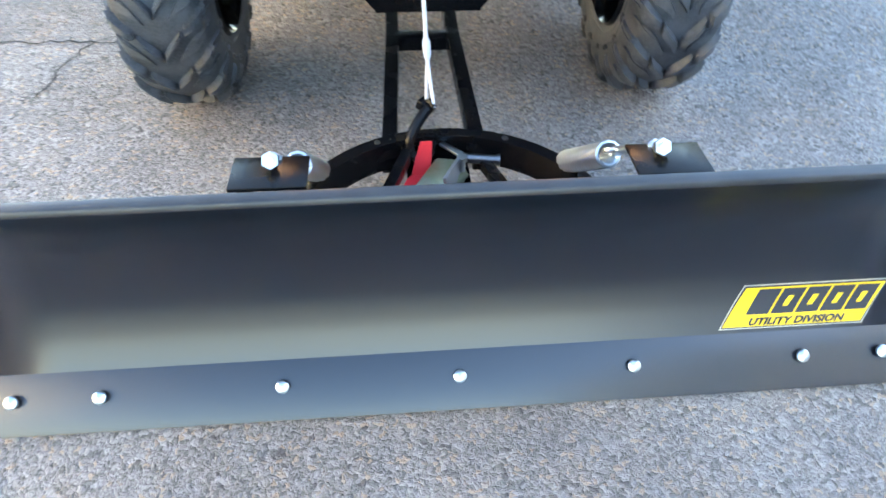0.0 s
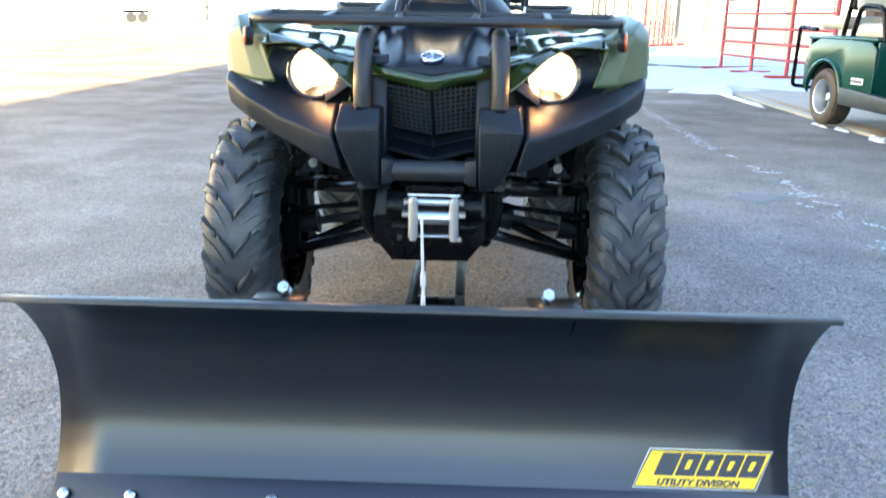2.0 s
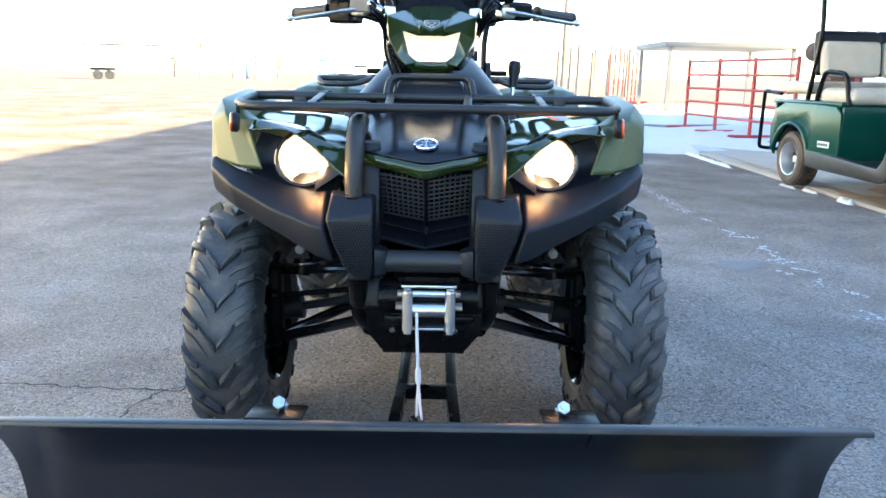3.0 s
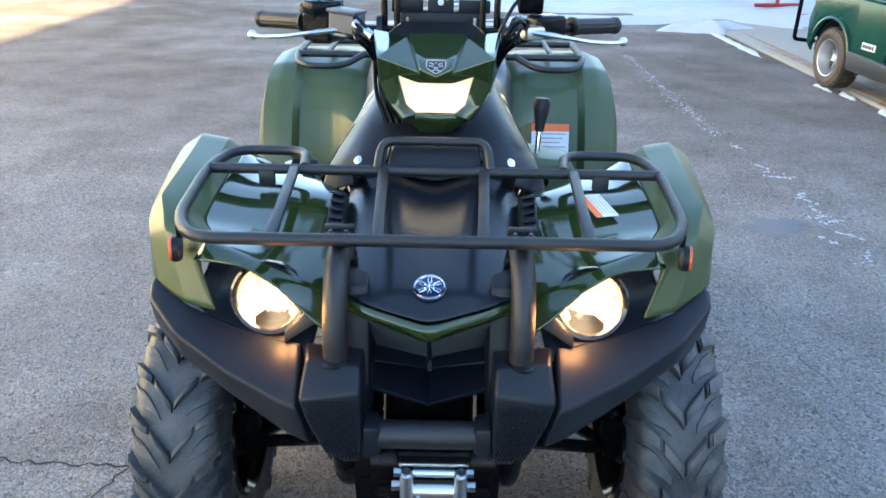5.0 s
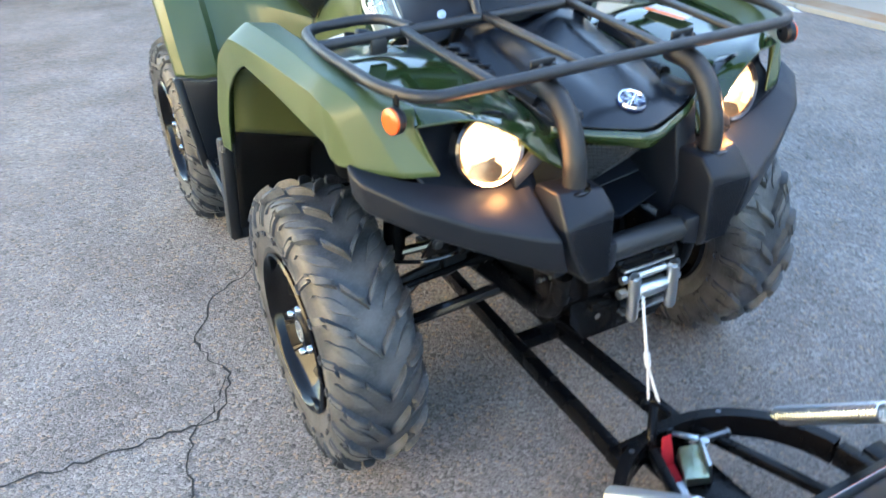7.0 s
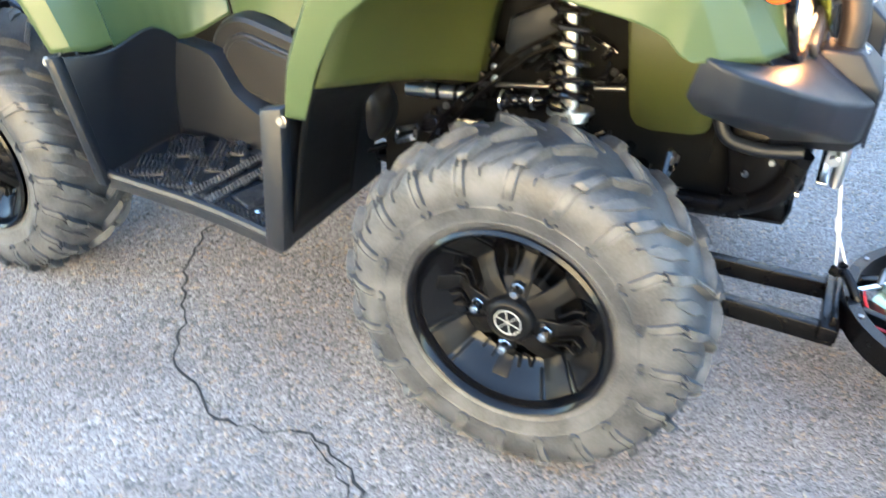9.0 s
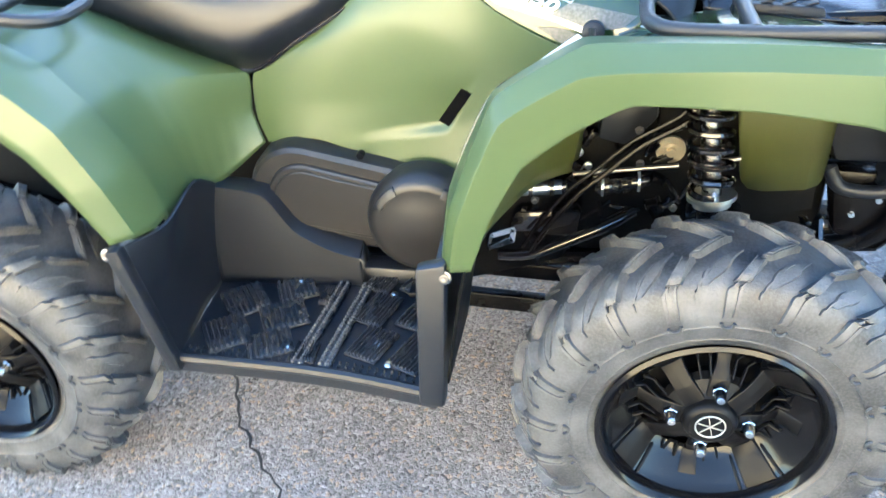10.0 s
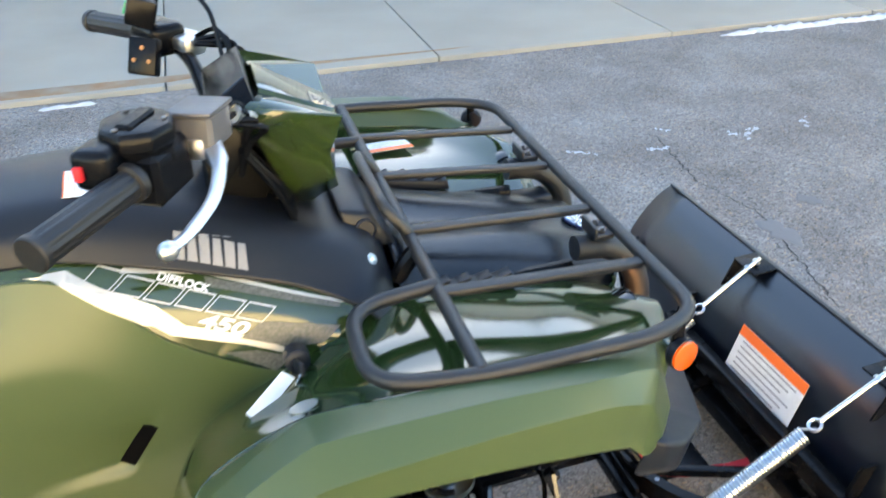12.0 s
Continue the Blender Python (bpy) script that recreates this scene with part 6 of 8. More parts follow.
for text, size, y0, z0, squeeze, name in (("450", .0235, 0.291, 0.8565, 1.75, "number_lettering"), ("DIFFLOCK", .0105, 0.330, 0.9125, 1.35, "word_lettering")):
    mside = Matrix(((0, 0, -1, -0.3), (-1, 0, 0, y0), (0, 1, 0, z0), (0, 0, 0, 1))) @ Matrix.Rotation(radians(-18.5), 4, "Z")
    lettering = letters(text, size, WHITE_LABEL, atv, mside @ Matrix.Diagonal((1, 1, 0.01, 1)), name, 0.35, 0.0, squeeze, size * 0.03)
    lay_mesh(lettering, panel_tree, Vector(W), .0048, 0)
# the maker's name on the tank cover: six plain blocks
PRINT_SILVER = mat("silver_print", (0.20, 0.20, 0.205), 0.4, scale=60)
MAKER = [(0.334, 0.943), (0.24, 0.917), (0.236, 0.949), (0.331, 0.972)]
for k in range(6):
    u0, u1 = (k + .05) / 6, (k + .86) / 6
    drape("maker_block", [quad_at(MAKER, u0, 0), quad_at(MAKER, u1, 0), quad_at(MAKER, u1 - .02 * (k % 2), 1), quad_at(MAKER, u0 + .02 * (k % 2), 1)], tank_tree, W, .0034, PRINT_SILVER, atv)

# vent slot, key with its tag, round sticker
bm = bmesh.new()
tv = []
for y, z in ((.462, .648), (.443, .640), (.400, .702), (.418, .710)):
    h = pocket_tree.ray_cast(Vector((-2, y, z)), Vector((1, 0, 0)))
    tv.append(h[0] - Vector((.0032, 0, 0)))
prism(bm, tv, (.004, 0, 0))
# near-black plate colour stands in for the shade inside the open slot
slot_shade = mat("slot_shade", (0.002, 0.002, 0.002), 0.95)
slot_shade.node_tree.nodes["Principled BSDF"].inputs["Specular IOR Level"].default_value = 0.05
S("air_slot", bm, slot_shade, None, "angled air slot, its inner shade a black plate")
kc = Vector((-.286, .200, .834))
bm = bmesh.new()
lathe(bm, [(0.017, -0.02), (0.017, 0.006), (0.012, 0.009), (0.0001, 0.009)], frame_of(kc, (0, 1, 0), (-1, 0, 0.25)), 24)
box(bm, kc + Vector((-.022, 0, .004)), (.026, .006, .02), 0.003, rot=(0, 15, 20))
key = S("ignition_key", bm, BLACK_PLASTIC, None, "ignition key with a white paper tag")
bm = bmesh.new()
tube(bm, [kc + Vector(q) for q in ((-.03, 0, .0), (-.036, .008, -.012), (-.034, .016, -.02))], 0.0012, 6)
part("key_ring", bm, STEEL, key)
bm = bmesh.new()
prism(bm, [(-.316, .208, .829), (-.312, .222, .840), (-.350, .274, .816), (-.354, .260, .802)], (.0012, .0003, .0008))
part("key_tag", bm, WHITE_LABEL, key, "white paper tag")
p, nrm = None, None
bm = bmesh.new()
hit = deck_tree.ray_cast(Vector((-.385, .205, 2)), Vector((0, 0, -1)))
nrm = hit[1] if hit[1].z > 0 else -hit[1]
lathe(bm, [(0.018, 0.0), (0.018, 0.0015), (0.0001, 0.0016)], frame_of(hit[0] + nrm * .003, (0, 1, 0), nrm), 28)
S("round_sticker", bm, DECAL_SILVER, None, "round silver sticker")

# belt cover
def outline_pill(c1, r1, c2, r2, n=14):
    (y1, z1), (y2, z2) = c1, c2
    a = math.atan2(z2 - z1, y2 - y1)
    pts = [(y1 + r1 * math.cos(a + math.pi / 2 + math.pi * j / n), z1 + r1 * math.sin(a + math.pi / 2 + math.pi * j / n)) for j in range(n + 1)]
    pts += [(y2 + r2 * math.cos(a - math.pi / 2 + math.pi * j / n), z2 + r2 * math.sin(a - math.pi / 2 + math.pi * j / n)) for j in range(n + 1)]
    return pts


COVER = mat("belt_cover_plastic", (0.011, 0.0106, 0.0102), 0.38, spots=(0.015, 0.0145, 0.014), scale=6, bump=0.15, bump_scale=900)
belt = new("belt_cover")
belt.parent = atv
tagged(belt, "satin black moulded belt housing cover")


def pill_shell(o0, steps, c1, r1, c2, r2, name):
    bm = bmesh.new()
    rings = []
    for o, k in steps:
        rings.append([(-(o0 + o), y, z) for y, z in outline_pill(c1, r1 - k, c2, r2 - k)])
    frust(bm, rings, 0)
    part(name, bm, COVER, belt, angle=32)


pill_shell(.185, ((0, 0), (.050, 0), (.062, .004), (.068, .012)), (.725, .520), .098, (.475, .470), .088, "cover_body")
pill_shell(.251, ((0, 0), (.008, .001), (.011, .005)), (.715, .518), .068, (.50, .474), .058, "cover_ridge")
pill_shell(.260, ((0, 0), (.0045, .001), (.006, .003)), (.712, .517), .058, (.505, .475), .049, "cover_panel")
bm = bmesh.new()
mc = frame_of((-.266, .490, .484), (0, 1, 0), (-1, 0, 0))
lathe(bm, [(.103, -.03), (.104, .0), (.102, .014), (.097, .026), (.088, .034), (.079, .0375), (.076, .037), (.05, .043), (.02, .0465), (.0001, .047)], mc, 56)
part("clutch_dome", bm, COVER, belt)
for a0, a1 in ((-62, -24), (-156, -118)):
    bm = bmesh.new()
    arcs = [[mc @ Vector((r * math.cos(radians(a)), r * math.sin(radians(a)), h)) for a in range(a0, a1 + 1, 5)] for r, h in ((.095, .020), (.093, .034), (.078, .0425), (.074, .030))]
    frust(bm, [list(q) for q in zip(*arcs)], 0.0015)
    part("dome_rib", bm, COVER, belt)
for y, z in ((.468, .392), (.50, .388), (.80, .545), (.77, .44), (.60, .60)):
    bm = bmesh.new()
    rod(bm, (-.236, y, z), (-.250, y, z), 0.007, 8)
    part("cover_bolt", bm, BLACK_STEEL, belt)

# footwells
FOOTWELL_PLASTIC = mat("textured_footwell_plastic", (0.0062, 0.0078, 0.0108), 0.40, spots=(0.0085, 0.0100, 0.0130), scale=7, bump=0.2, bump_scale=1000)
PAD_PLASTIC = mat("worn_tread_plastic", (0.018, 0.019, 0.021), 0.27, spots=(0.035, 0.036, 0.038), scale=30, bump=0.1, bump_scale=700)
# bar teeth lightened for wear and for sky reflection, both in the colour
WORN_SHEEN_BAR = mat("worn_sheen_bar_plastic", (0.06, 0.061, 0.063), 0.3, spots=(0.12, 0.12, 0.12), scale=120, bump=0.2, bump_scale=500)
for side in (-1, 1):
    P = lambda o, y, z: (side * o, y, z)
    fw = new("footwell")
    fw.parent = atv
    tagged(fw, "black moulded footwell with a ridged floor")
    bm = bmesh.new()
    outer = [(.580, .425), (.565, .50), (.551, .58), (.542, .66), (.537, .74), (.533, .82), (.530, .888)]
    top = [P(o, y, .352) for o, y in outer] + [P(.24, .90, .345), P(.22, .43, .345)]
    prism(bm, top, (0, 0, -.03))
    part("floor_pan", bm, FOOTWELL_PLASTIC, fw)
    bm = bmesh.new()
    tube(bm, [P(o - .004, y, .350) for o, y in outer], 0.0095, 8)
    part("edge_roll", bm, FOOTWELL_PLASTIC, fw)
    bm = bmesh.new()
    loft(bm, [[P(.532, .886, .335), P(.45, .902, .335), P(.35, .912, .335), P(.25, .90, .335)], [P(.541, .896, .46), P(.46, .898, .46), P(.36, .898, .46), P(.26, .885, .45)], [P(.552, .905, .575), P(.47, .876, .562), P(.38, .874, .58), P(.27, .872, .52)], [P(.552, .908, .596), P(.47, .874, .588), P(.35, .870, .602), P(.262, .862, .535)]], 5, 5)
    part("rear_wall", bm, FOOTWELL_PLASTIC, fw, thick=0.006, angle=50)
    bm = bmesh.new()
    frust(bm, [[P(.548, .90, .602), P(.574, .90, .602), P(.574, .925, .598), P(.548, .925, .598)], [P(.520, .880, .33), P(.544, .878, .33), P(.544, .905, .33), P(.52, .905, .33)]], 0.006)
    part("rear_flange", bm, FOOTWELL_PLASTIC, fw)
    # inner wall whose ledge climbs round the housing
    bm = bmesh.new()
    low = [(.300, .90, .345), (.298, .80, .345), (.296, .735, .345), (.295, .67, .345), (.294, .612, .345)]
    edge = [(.300, .895, .562), (.295, .785, .540), (.293, .735, .464), (.293, .67, .423), (.293, .612, .406)]
    back = [(.250, .890, .556), (.247, .780, .538), (.245, .730, .474), (.245, .668, .437), (.245, .614, .422)]
    loft(bm, [[P(*q) for q in r] for r in (low, edge, back)], 5, 6, 1, 0.03, 0.36)
    bm.faces.new([bm.verts.new(P(*q)) for q in (low[-1], edge[-1], back[-1], (.24, .612, .345))])
    part("inner_wall", bm, FOOTWELL_PLASTIC, fw, thick=0.004, angle=40)
    bm = bmesh.new()
    frust(bm, [[P(.285, .43, .345), P(.285, .612, .345), P(.235, .612, .345), P(.235, .43, .345)], [P(.280, .43, .372), P(.280, .612, .378), P(.235, .612, .378), P(.235, .43, .372)]], 0.004)
    part("inner_kerb", bm, FOOTWELL_PLASTIC, fw)
    bm = bmesh.new()
    frust(bm, [[P(.27, .405, .59), P(.572, .402, .588), P(.572, .415, .588), P(.27, .42, .59)], [P(.27, .412, .33), P(.586, .42, .33), P(.586, .437, .33), P(.27, .43, .33)]], 0.004)
    part("front_wall", bm, FOOTWELL_PLASTIC, fw)
    bm = bmesh.new()
    frust(bm, [[P(.545, .395, .60), P(.574, .395, .60), P(.574, .44, .59), P(.55, .44, .59)], [P(.557, .410, .33), P(.588, .412, .33), P(.588, .452, .335), P(.562, .452, .335)]], 0.006)
    part("front_flange", bm, FOOTWELL_PLASTIC, fw)
    for y, z, o in ((.386, .577, .566), (.911, .590, .562)):
        bm = bmesh.new()
        m = frame_of(P(o + .004, y + .012, z), (0, 1, 0), (side, 0, .2))
        lathe(bm, [(.0105, -.004), (.0105, .002), (.0072, .003), (.0068, .006), (.004, .0065), (.0001, .005)], m, 20)
        part("corner_bolt", bm, BOLT_GREY, fw)
    # ridged foot bars, pads and screws on the floor
    for off in (.0, .047):
        bm = bmesh.new()
        a, b = Vector(P(.535, .625 + off, .358)), Vector(P(.30, .600 + off, .356))
        for k in range(26):
            for q in (-.006, .006):
                c = a.lerp(b, (k + .5) / 26) + Vector((0, q, 0))
                bmesh.ops.create_cone(bm, cap_ends=True, segments=6, radius1=0.0042, radius2=0.0024, depth=0.009, matrix=Matrix.Translation(c))
        teeth = bm
        bm = bmesh.new()
        box(bm, (a + b) / 2 - Vector((0, 0, .004)), (.24, .024, .008), 0.002, rot=(0, 0, side * -math.degrees(math.atan2(.025, .235)) * -1))
        bar = part("foot_bar", bm, PAD_PLASTIC, fw)
        part("teeth", teeth, WORN_SHEEN_BAR, bar, "worn grey teeth of the foot bar, sky sheen in the colour")
    for o, y, w, l, ang in ((.485, .475, .095, .060, 24), (.385, .478, .085, .070, 22), (.295, .490, .070, .075, 26), (.47, .555, .080, .060, 20), (.375, .565, .085, .055, 18), (.29, .575, .06, .05, 18), (.485, .735, .065, .075, -26), (.405, .735, .075, .080, -28), (.325, .735, .065, .07, -26), (.46, .825, .085, .075, -32), (.365, .825, .085, .075, -36), (.50, .665, .05, .04, 0), (.34, .665, .05, .035, 0)):
        bm = bmesh.new()
        n = 8
        m = pose(*P(o, y, .352), 0, 0, side * ang)
        for k in range(n):
            box(bm, m @ Vector((0, -l / 2 + l * (k + .5) / n, .004)), (w, l / n * .6, .009), 0.0015, rot=(0, 0, side * ang), seg=1)
        box(bm, m @ Vector((0, 0, .001)), (w * 1.06, l * 1.05, .007), 0.003, rot=(0, 0, side * ang))
        part("tread_pad", bm, PAD_PLASTIC, fw)
    for o, y in ((.488, .70), (.47, .545), (.30, .735), (.52, .515), (.33, .545)):
        bm = bmesh.new()
        lathe(bm, [(.008, 0), (.008, .003), (.005, .006), (.0001, .0065)], Matrix.Translation(P(o, y, .353)), 14)
        part("floor_screw", bm, STEEL, fw)
    bm = bmesh.new()
    for k in range(34):
        for q in range(2):
            y = .44 + .0132 * k
            o = np.interp(y, [q2[1] for q2 in outer], [q2[0] for q2 in outer]) - .018 - .011 * q
            bmesh.ops.create_cone(bm, cap_ends=True, segments=5, radius1=0.0034, radius2=0.0018, depth=0.006, matrix=Matrix.Translation(P(o, y, .354)))
    part("edge_studs", bm, PAD_PLASTIC, fw)

# brake pedal
bm = bmesh.new()
tube(bm, rounded([(-.25, .40, .40), (-.33, .43, .405), (-.36, .47, .40)], .02), 0.008, 8)
box(bm, (-.37, .485, .400), (.04, .035, .012), 0.004)
S("brake_pedal", bm, BLACK_STEEL)

# frame, engine and running gear
for name, c, size in (("engine_block", (0, .57, .50), (.25, .54, .34)), ("front_body_frame", (0, .02, .66), (.17, .44, .16)), ("front_differential", (0, .0, .42), (.17, .50, .22)), ("rear_gearbox", (0, 1.15, .52), (.26, .75, .36))):
    bm = bmesh.new()
    box(bm, c, size, 0.035)
    S(name, bm, DARK_METAL)
for side in (-1, 1):
    bm = bmesh.new()
    tube(bm, rounded([(side * .13, -.28, .36), (side * .14, .3, .315), (side * .14, 1.1, .32), (side * .13, 1.6, .5)], .1), 0.017, 10)
    S("frame_rail", bm, BLACK_STEEL)
    bm = bmesh.new()
    tube(bm, rounded([(side * .14, -.26, .80), (side * .15, .0, .80), (side * .14, .25, .74), (side * .13, .40, .45)], .08), 0.014, 10)
    S("upper_frame_tube", bm, BLACK_STEEL)
    P = lambda o, y, z: (side * o, y, z)
    for name, pts in (("lower_arm", (P(.12, -.13, .345), P(.425, -.01, .235), P(.12, .12, .345))), ("upper_arm", (P(.15, -.07, .455), P(.405, .0, .425), P(.15, .08, .455)))):
        bm = bmesh.new()
        tube(bm, rounded(pts, .03), 0.0145 if name == "lower_arm" else 0.011, 10)
        S(name, bm, BLACK_GLOSS)
    bm = bmesh.new()
    rod(bm, P(.10, .03, .36), P(.40, .03, .31), 0.012, 10)
    rod(bm, P(.34, .03, .32), P(.40, .03, .31), 0.034, 16, .026)
    rod(bm, P(.15, .03, .35), P(.21, .03, .34), 0.028, 16, .034)
    S("drive_shaft", bm, GRIP_RUBBER)
    bm = bmesh.new()
    rod(bm, P(.10, -.09, .41), P(.20, -.085, .40), 0.018, 10, .010)
    rod(bm, P(.20, -.085, .40), P(.40, -.07, .375), 0.0075, 10)
    bmesh.ops.create_uvsphere(bm, u_segments=12, v_segments=8, radius=0.016, matrix=Matrix.Translation(P(.40, -.07, .375)))
    S("tie_rod", bm, BLACK_STEEL)
    bm = bmesh.new()
    box(bm, P(.415, 0, .33), (.05, .07, .22), 0.015)
    rod(bm, P(.41, 0, .30), P(.50, 0, .30), 0.045, 20)
    rod(bm, P(.425, 0, .30), P(.433, 0, .30), 0.09, 32)
    S("steering_knuckle", bm, DARK_METAL)
    # dark block added to shut out the bright gap behind the arch
    bm = bmesh.new()
    frust(bm, [[P(.10, .22, .56), P(.15, .25, .56), P(.22, .41, .58), P(.10, .41, .58)], [P(.10, .22, .325), P(.15, .24, .325), P(.23, .415, .325), P(.10, .415, .325)]], 0.006)
    S("dark_gap_filler", bm, DARK_METAL)
    # coil-over
    sh = new("shock_absorber")
    sh.parent = atv
    a, b = Vector(P(.325, -.005, .50)), Vector(P(.275, .03, .83))
    d = (b - a).normalized()
    u = d.cross(Vector((0, 1, 0))).normalized()
    v = u.cross(d)
    bm = bmesh.new()
    tube(bm, [a + d * (.078 + .237 * k / 130) + 0.032 * (u * math.cos(k * .43) + v * math.sin(k * .43)) for k in range(131)], 0.0056, 7)
    part("spring", bm, BLACK_GLOSS, sh, "black coil spring")
    bm = bmesh.new()
    rod(bm, a + d * .058, a + d * .074, 0.030, 24)
    rod(bm, a + d * .070, a + d * .077, 0.039, 24)
    part("damper_body", bm, ZINC, sh)
    bm = bmesh.new()
    rod(bm, a - d * .08, a + d * .06, 0.024, 20)
    part("damper_foot", bm, BLACK_STEEL, sh)
    bm = bmesh.new()
    rod(bm, a + d * .05, b, 0.016, 18)
    rod(bm, b - d * .03, b, 0.034, 20)
    part("damper_rod", bm, mat("grey_damper", (0.26, 0.265, 0.27), 0.25, 1.0, scale=30), sh)
    bm = bmesh.new()
    prism(bm, [P(.285, -.172, .500), P(.345, -.172, .500), P(.335, -.172, .512), P(.318, -.172, .536), P(.302, -.172, .536), P(.290, -.172, .518)], (0, .006, 0))
    bmesh.ops.recalc_face_normals(bm, faces=bm.faces)
    mt = S("mount_bracket", bm, BLACK_GLOSS, None, "black shock mount bracket with a zinc bolt")
    bm = bmesh.new()
    rod(bm, P(.310, -.172, .523), P(.310, -.182, .523), 0.0075, 6)
    rod(bm, P(.310, -.172, .523), P(.310, -.175, .523), 0.0115, 16)
    part("mount_bolt", bm, BOLT_GREY, mt)
    bm = bmesh.new()
    tube(bm, spline([P(.385, -.10, .47), P(.33, -.15, .478), P(.28, -.17, .488), P(.24, -.16, .492)], 16), 0.0042, 8)
    rod(bm, P(.262, -.168, .489), P(.248, -.164, .491), 0.008, 10)
    S("brake_line", bm, BLACK_GLOSS)
    # inner skins of the wheel arch, their olive tint holding the warm bounced light
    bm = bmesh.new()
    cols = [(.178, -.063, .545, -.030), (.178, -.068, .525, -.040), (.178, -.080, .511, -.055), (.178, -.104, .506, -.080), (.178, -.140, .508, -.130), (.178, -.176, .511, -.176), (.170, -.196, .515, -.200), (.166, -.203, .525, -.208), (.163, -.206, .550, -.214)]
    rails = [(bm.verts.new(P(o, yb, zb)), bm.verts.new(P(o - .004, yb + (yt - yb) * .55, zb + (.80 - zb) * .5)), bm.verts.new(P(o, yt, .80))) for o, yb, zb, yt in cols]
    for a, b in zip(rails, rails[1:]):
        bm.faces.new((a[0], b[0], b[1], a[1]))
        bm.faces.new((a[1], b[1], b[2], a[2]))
    S("inner_guard", bm, WARM_LIT_GREEN, None, "green inner mudguard, warm light in its olive tint", thick=0.005, angle=25)
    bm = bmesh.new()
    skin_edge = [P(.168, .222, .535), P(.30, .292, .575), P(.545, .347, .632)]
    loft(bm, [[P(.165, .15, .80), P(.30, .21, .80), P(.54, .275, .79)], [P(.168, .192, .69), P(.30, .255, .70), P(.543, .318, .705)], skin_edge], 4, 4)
    S("arch_liner", bm, WARM_LIT_GREEN, None, "green inner skin of the wheel arch, warm light in its olive tint", thick=0.004)
    bm = bmesh.new()
    loft(bm, [[P(.36, .322, .590), P(.45, .332, .610), P(.545, .351, .637)], [P(.37, .372, .53), P(.46, .376, .53), P(.55, .380, .54)], [P(.38, .402, .36), P(.47, .405, .36), P(.56, .408, .36)]], 4, 4)
    S("splash_panel", bm, DARK_METAL, None, "black splash panel in the wheel arch", thick=0.004)
    # black casings behind the wheel, first a sheet added as shade between the parts
    bm = bmesh.new()
    prism(bm, [P(.125, y, z) for y, z in ((-.21, .80), (.20, .80), (.30, .60), (.395, .50), (.395, .335), (.05, .335), (-.05, .40), (-.21, .44))], (side * -.02, 0, 0))
    bmesh.ops.recalc_face_normals(bm, faces=bm.faces)
    S("dark_backing", bm, DARK_METAL, None, "black sheet added for the deep shade between the arch parts")
    bm = bmesh.new()
    frust(bm, [[P(o, -.20, .80), P(o, -.335, .80), P(o, -.362, .63), P(o, -.345, .548), P(o, -.226, .552), P(o, -.205, .60)] for o in (.10, .150)], 0.006)
    S("duct_panel", bm, BLACK_PLASTIC, None, "black plastic duct beside the radiator")
    bm = bmesh.new()
    frust(bm, [[P(o, -.225, .530), P(o, -.340, .520), P(o, -.362, .430), P(o, -.305, .362), P(o, -.252, .395)] for o in (.09, .140)], 0.010)
    S("radiator_shroud", bm, BLACK_STEEL, None, "black lower radiator shroud")
    bm = bmesh.new()
    tube(bm, rounded([P(.158, -.215, .545), P(.165, -.232, .507), P(.165, -.29, .498), P(.158, -.36, .506)], .025), 0.0125, 12)
    S("radiator_hose", bm, BLACK_PLASTIC)
    for y, z in ((-.315, .470), (-.275, .440), (-.33, .535), (-.262, .485)):
        bm = bmesh.new()
        rod(bm, P(.139, y, z), P(.146, y, z), 0.0055, 8)
        S("shroud_bolt", bm, ZINC)
    # rods, boots, hoses and castings, near the frame
    bm = bmesh.new()
    tube(bm, [P(.185, .225, .537), P(.205, .045, .568)], 0.0042, 10)
    tube(bm, [P(.205, -.004, .575), P(.200, -.057, .581)], 0.0042, 10)
    S("steering_rod", bm, BOLT_GREY, None, "bright steel rod across the arch")
    bm = bmesh.new()
    rings = [(.185, .515, .010), (.176, .517, .017), (.160, .520, .018), (.155, .521, .014), (.145, .522, .017), (.138, .524, .013), (.128, .5255, .016), (.121, .527, .012), (.110, .528, .015), (.09, .532, .008)]
    tube(bm, [P(.195, y, z) for y, z, r in rings], [r for y, z, r in rings], 16)
    boot = S("rubber_boot", bm, BLACK_GLOSS, None, "ribbed black rubber boot")
    for y, z in ((.172, .518), (.109, .529)):
        bm = bmesh.new()
        rod(bm, P(.195, y + .002, z), P(.195, y - .002, z), 0.0185, 18)
        part("boot_clamp", bm, ZINC, boot)
    bm = bmesh.new()
    rod(bm, P(.20, .372, .508), P(.20, .236, .519), 0.0135, 16)
    pipe = S("coolant_pipe", bm, ZINC, None, "bright metal pipe in the arch")
    for y in (.330, .300, .262, .240):
        bm = bmesh.new()
        rod(bm, P(.20, y + .004, .519 - (y - .236) * .08), P(.20, y - .004, .519 - (y - .236) * .08), 0.0165, 16)
        part("pipe_collar", bm, ZINC if y > .31 else BLACK_GLOSS, pipe)
    bm = bmesh.new()
    for q in (((.388, .402), (.340, .422), (.346, .434), (.392, .414)), ((.380, .430), (.336, .446), (.340, .456), (.384, .440)), ((.388, .402), (.392, .414), (.384, .440), (.378, .436)), ((.336, .446), (.340, .422), (.349, .424), (.346, .452))):
        prism(bm, [P(.245, y - .012, z + .004) for y, z in q], (side * .004, 0, 0))
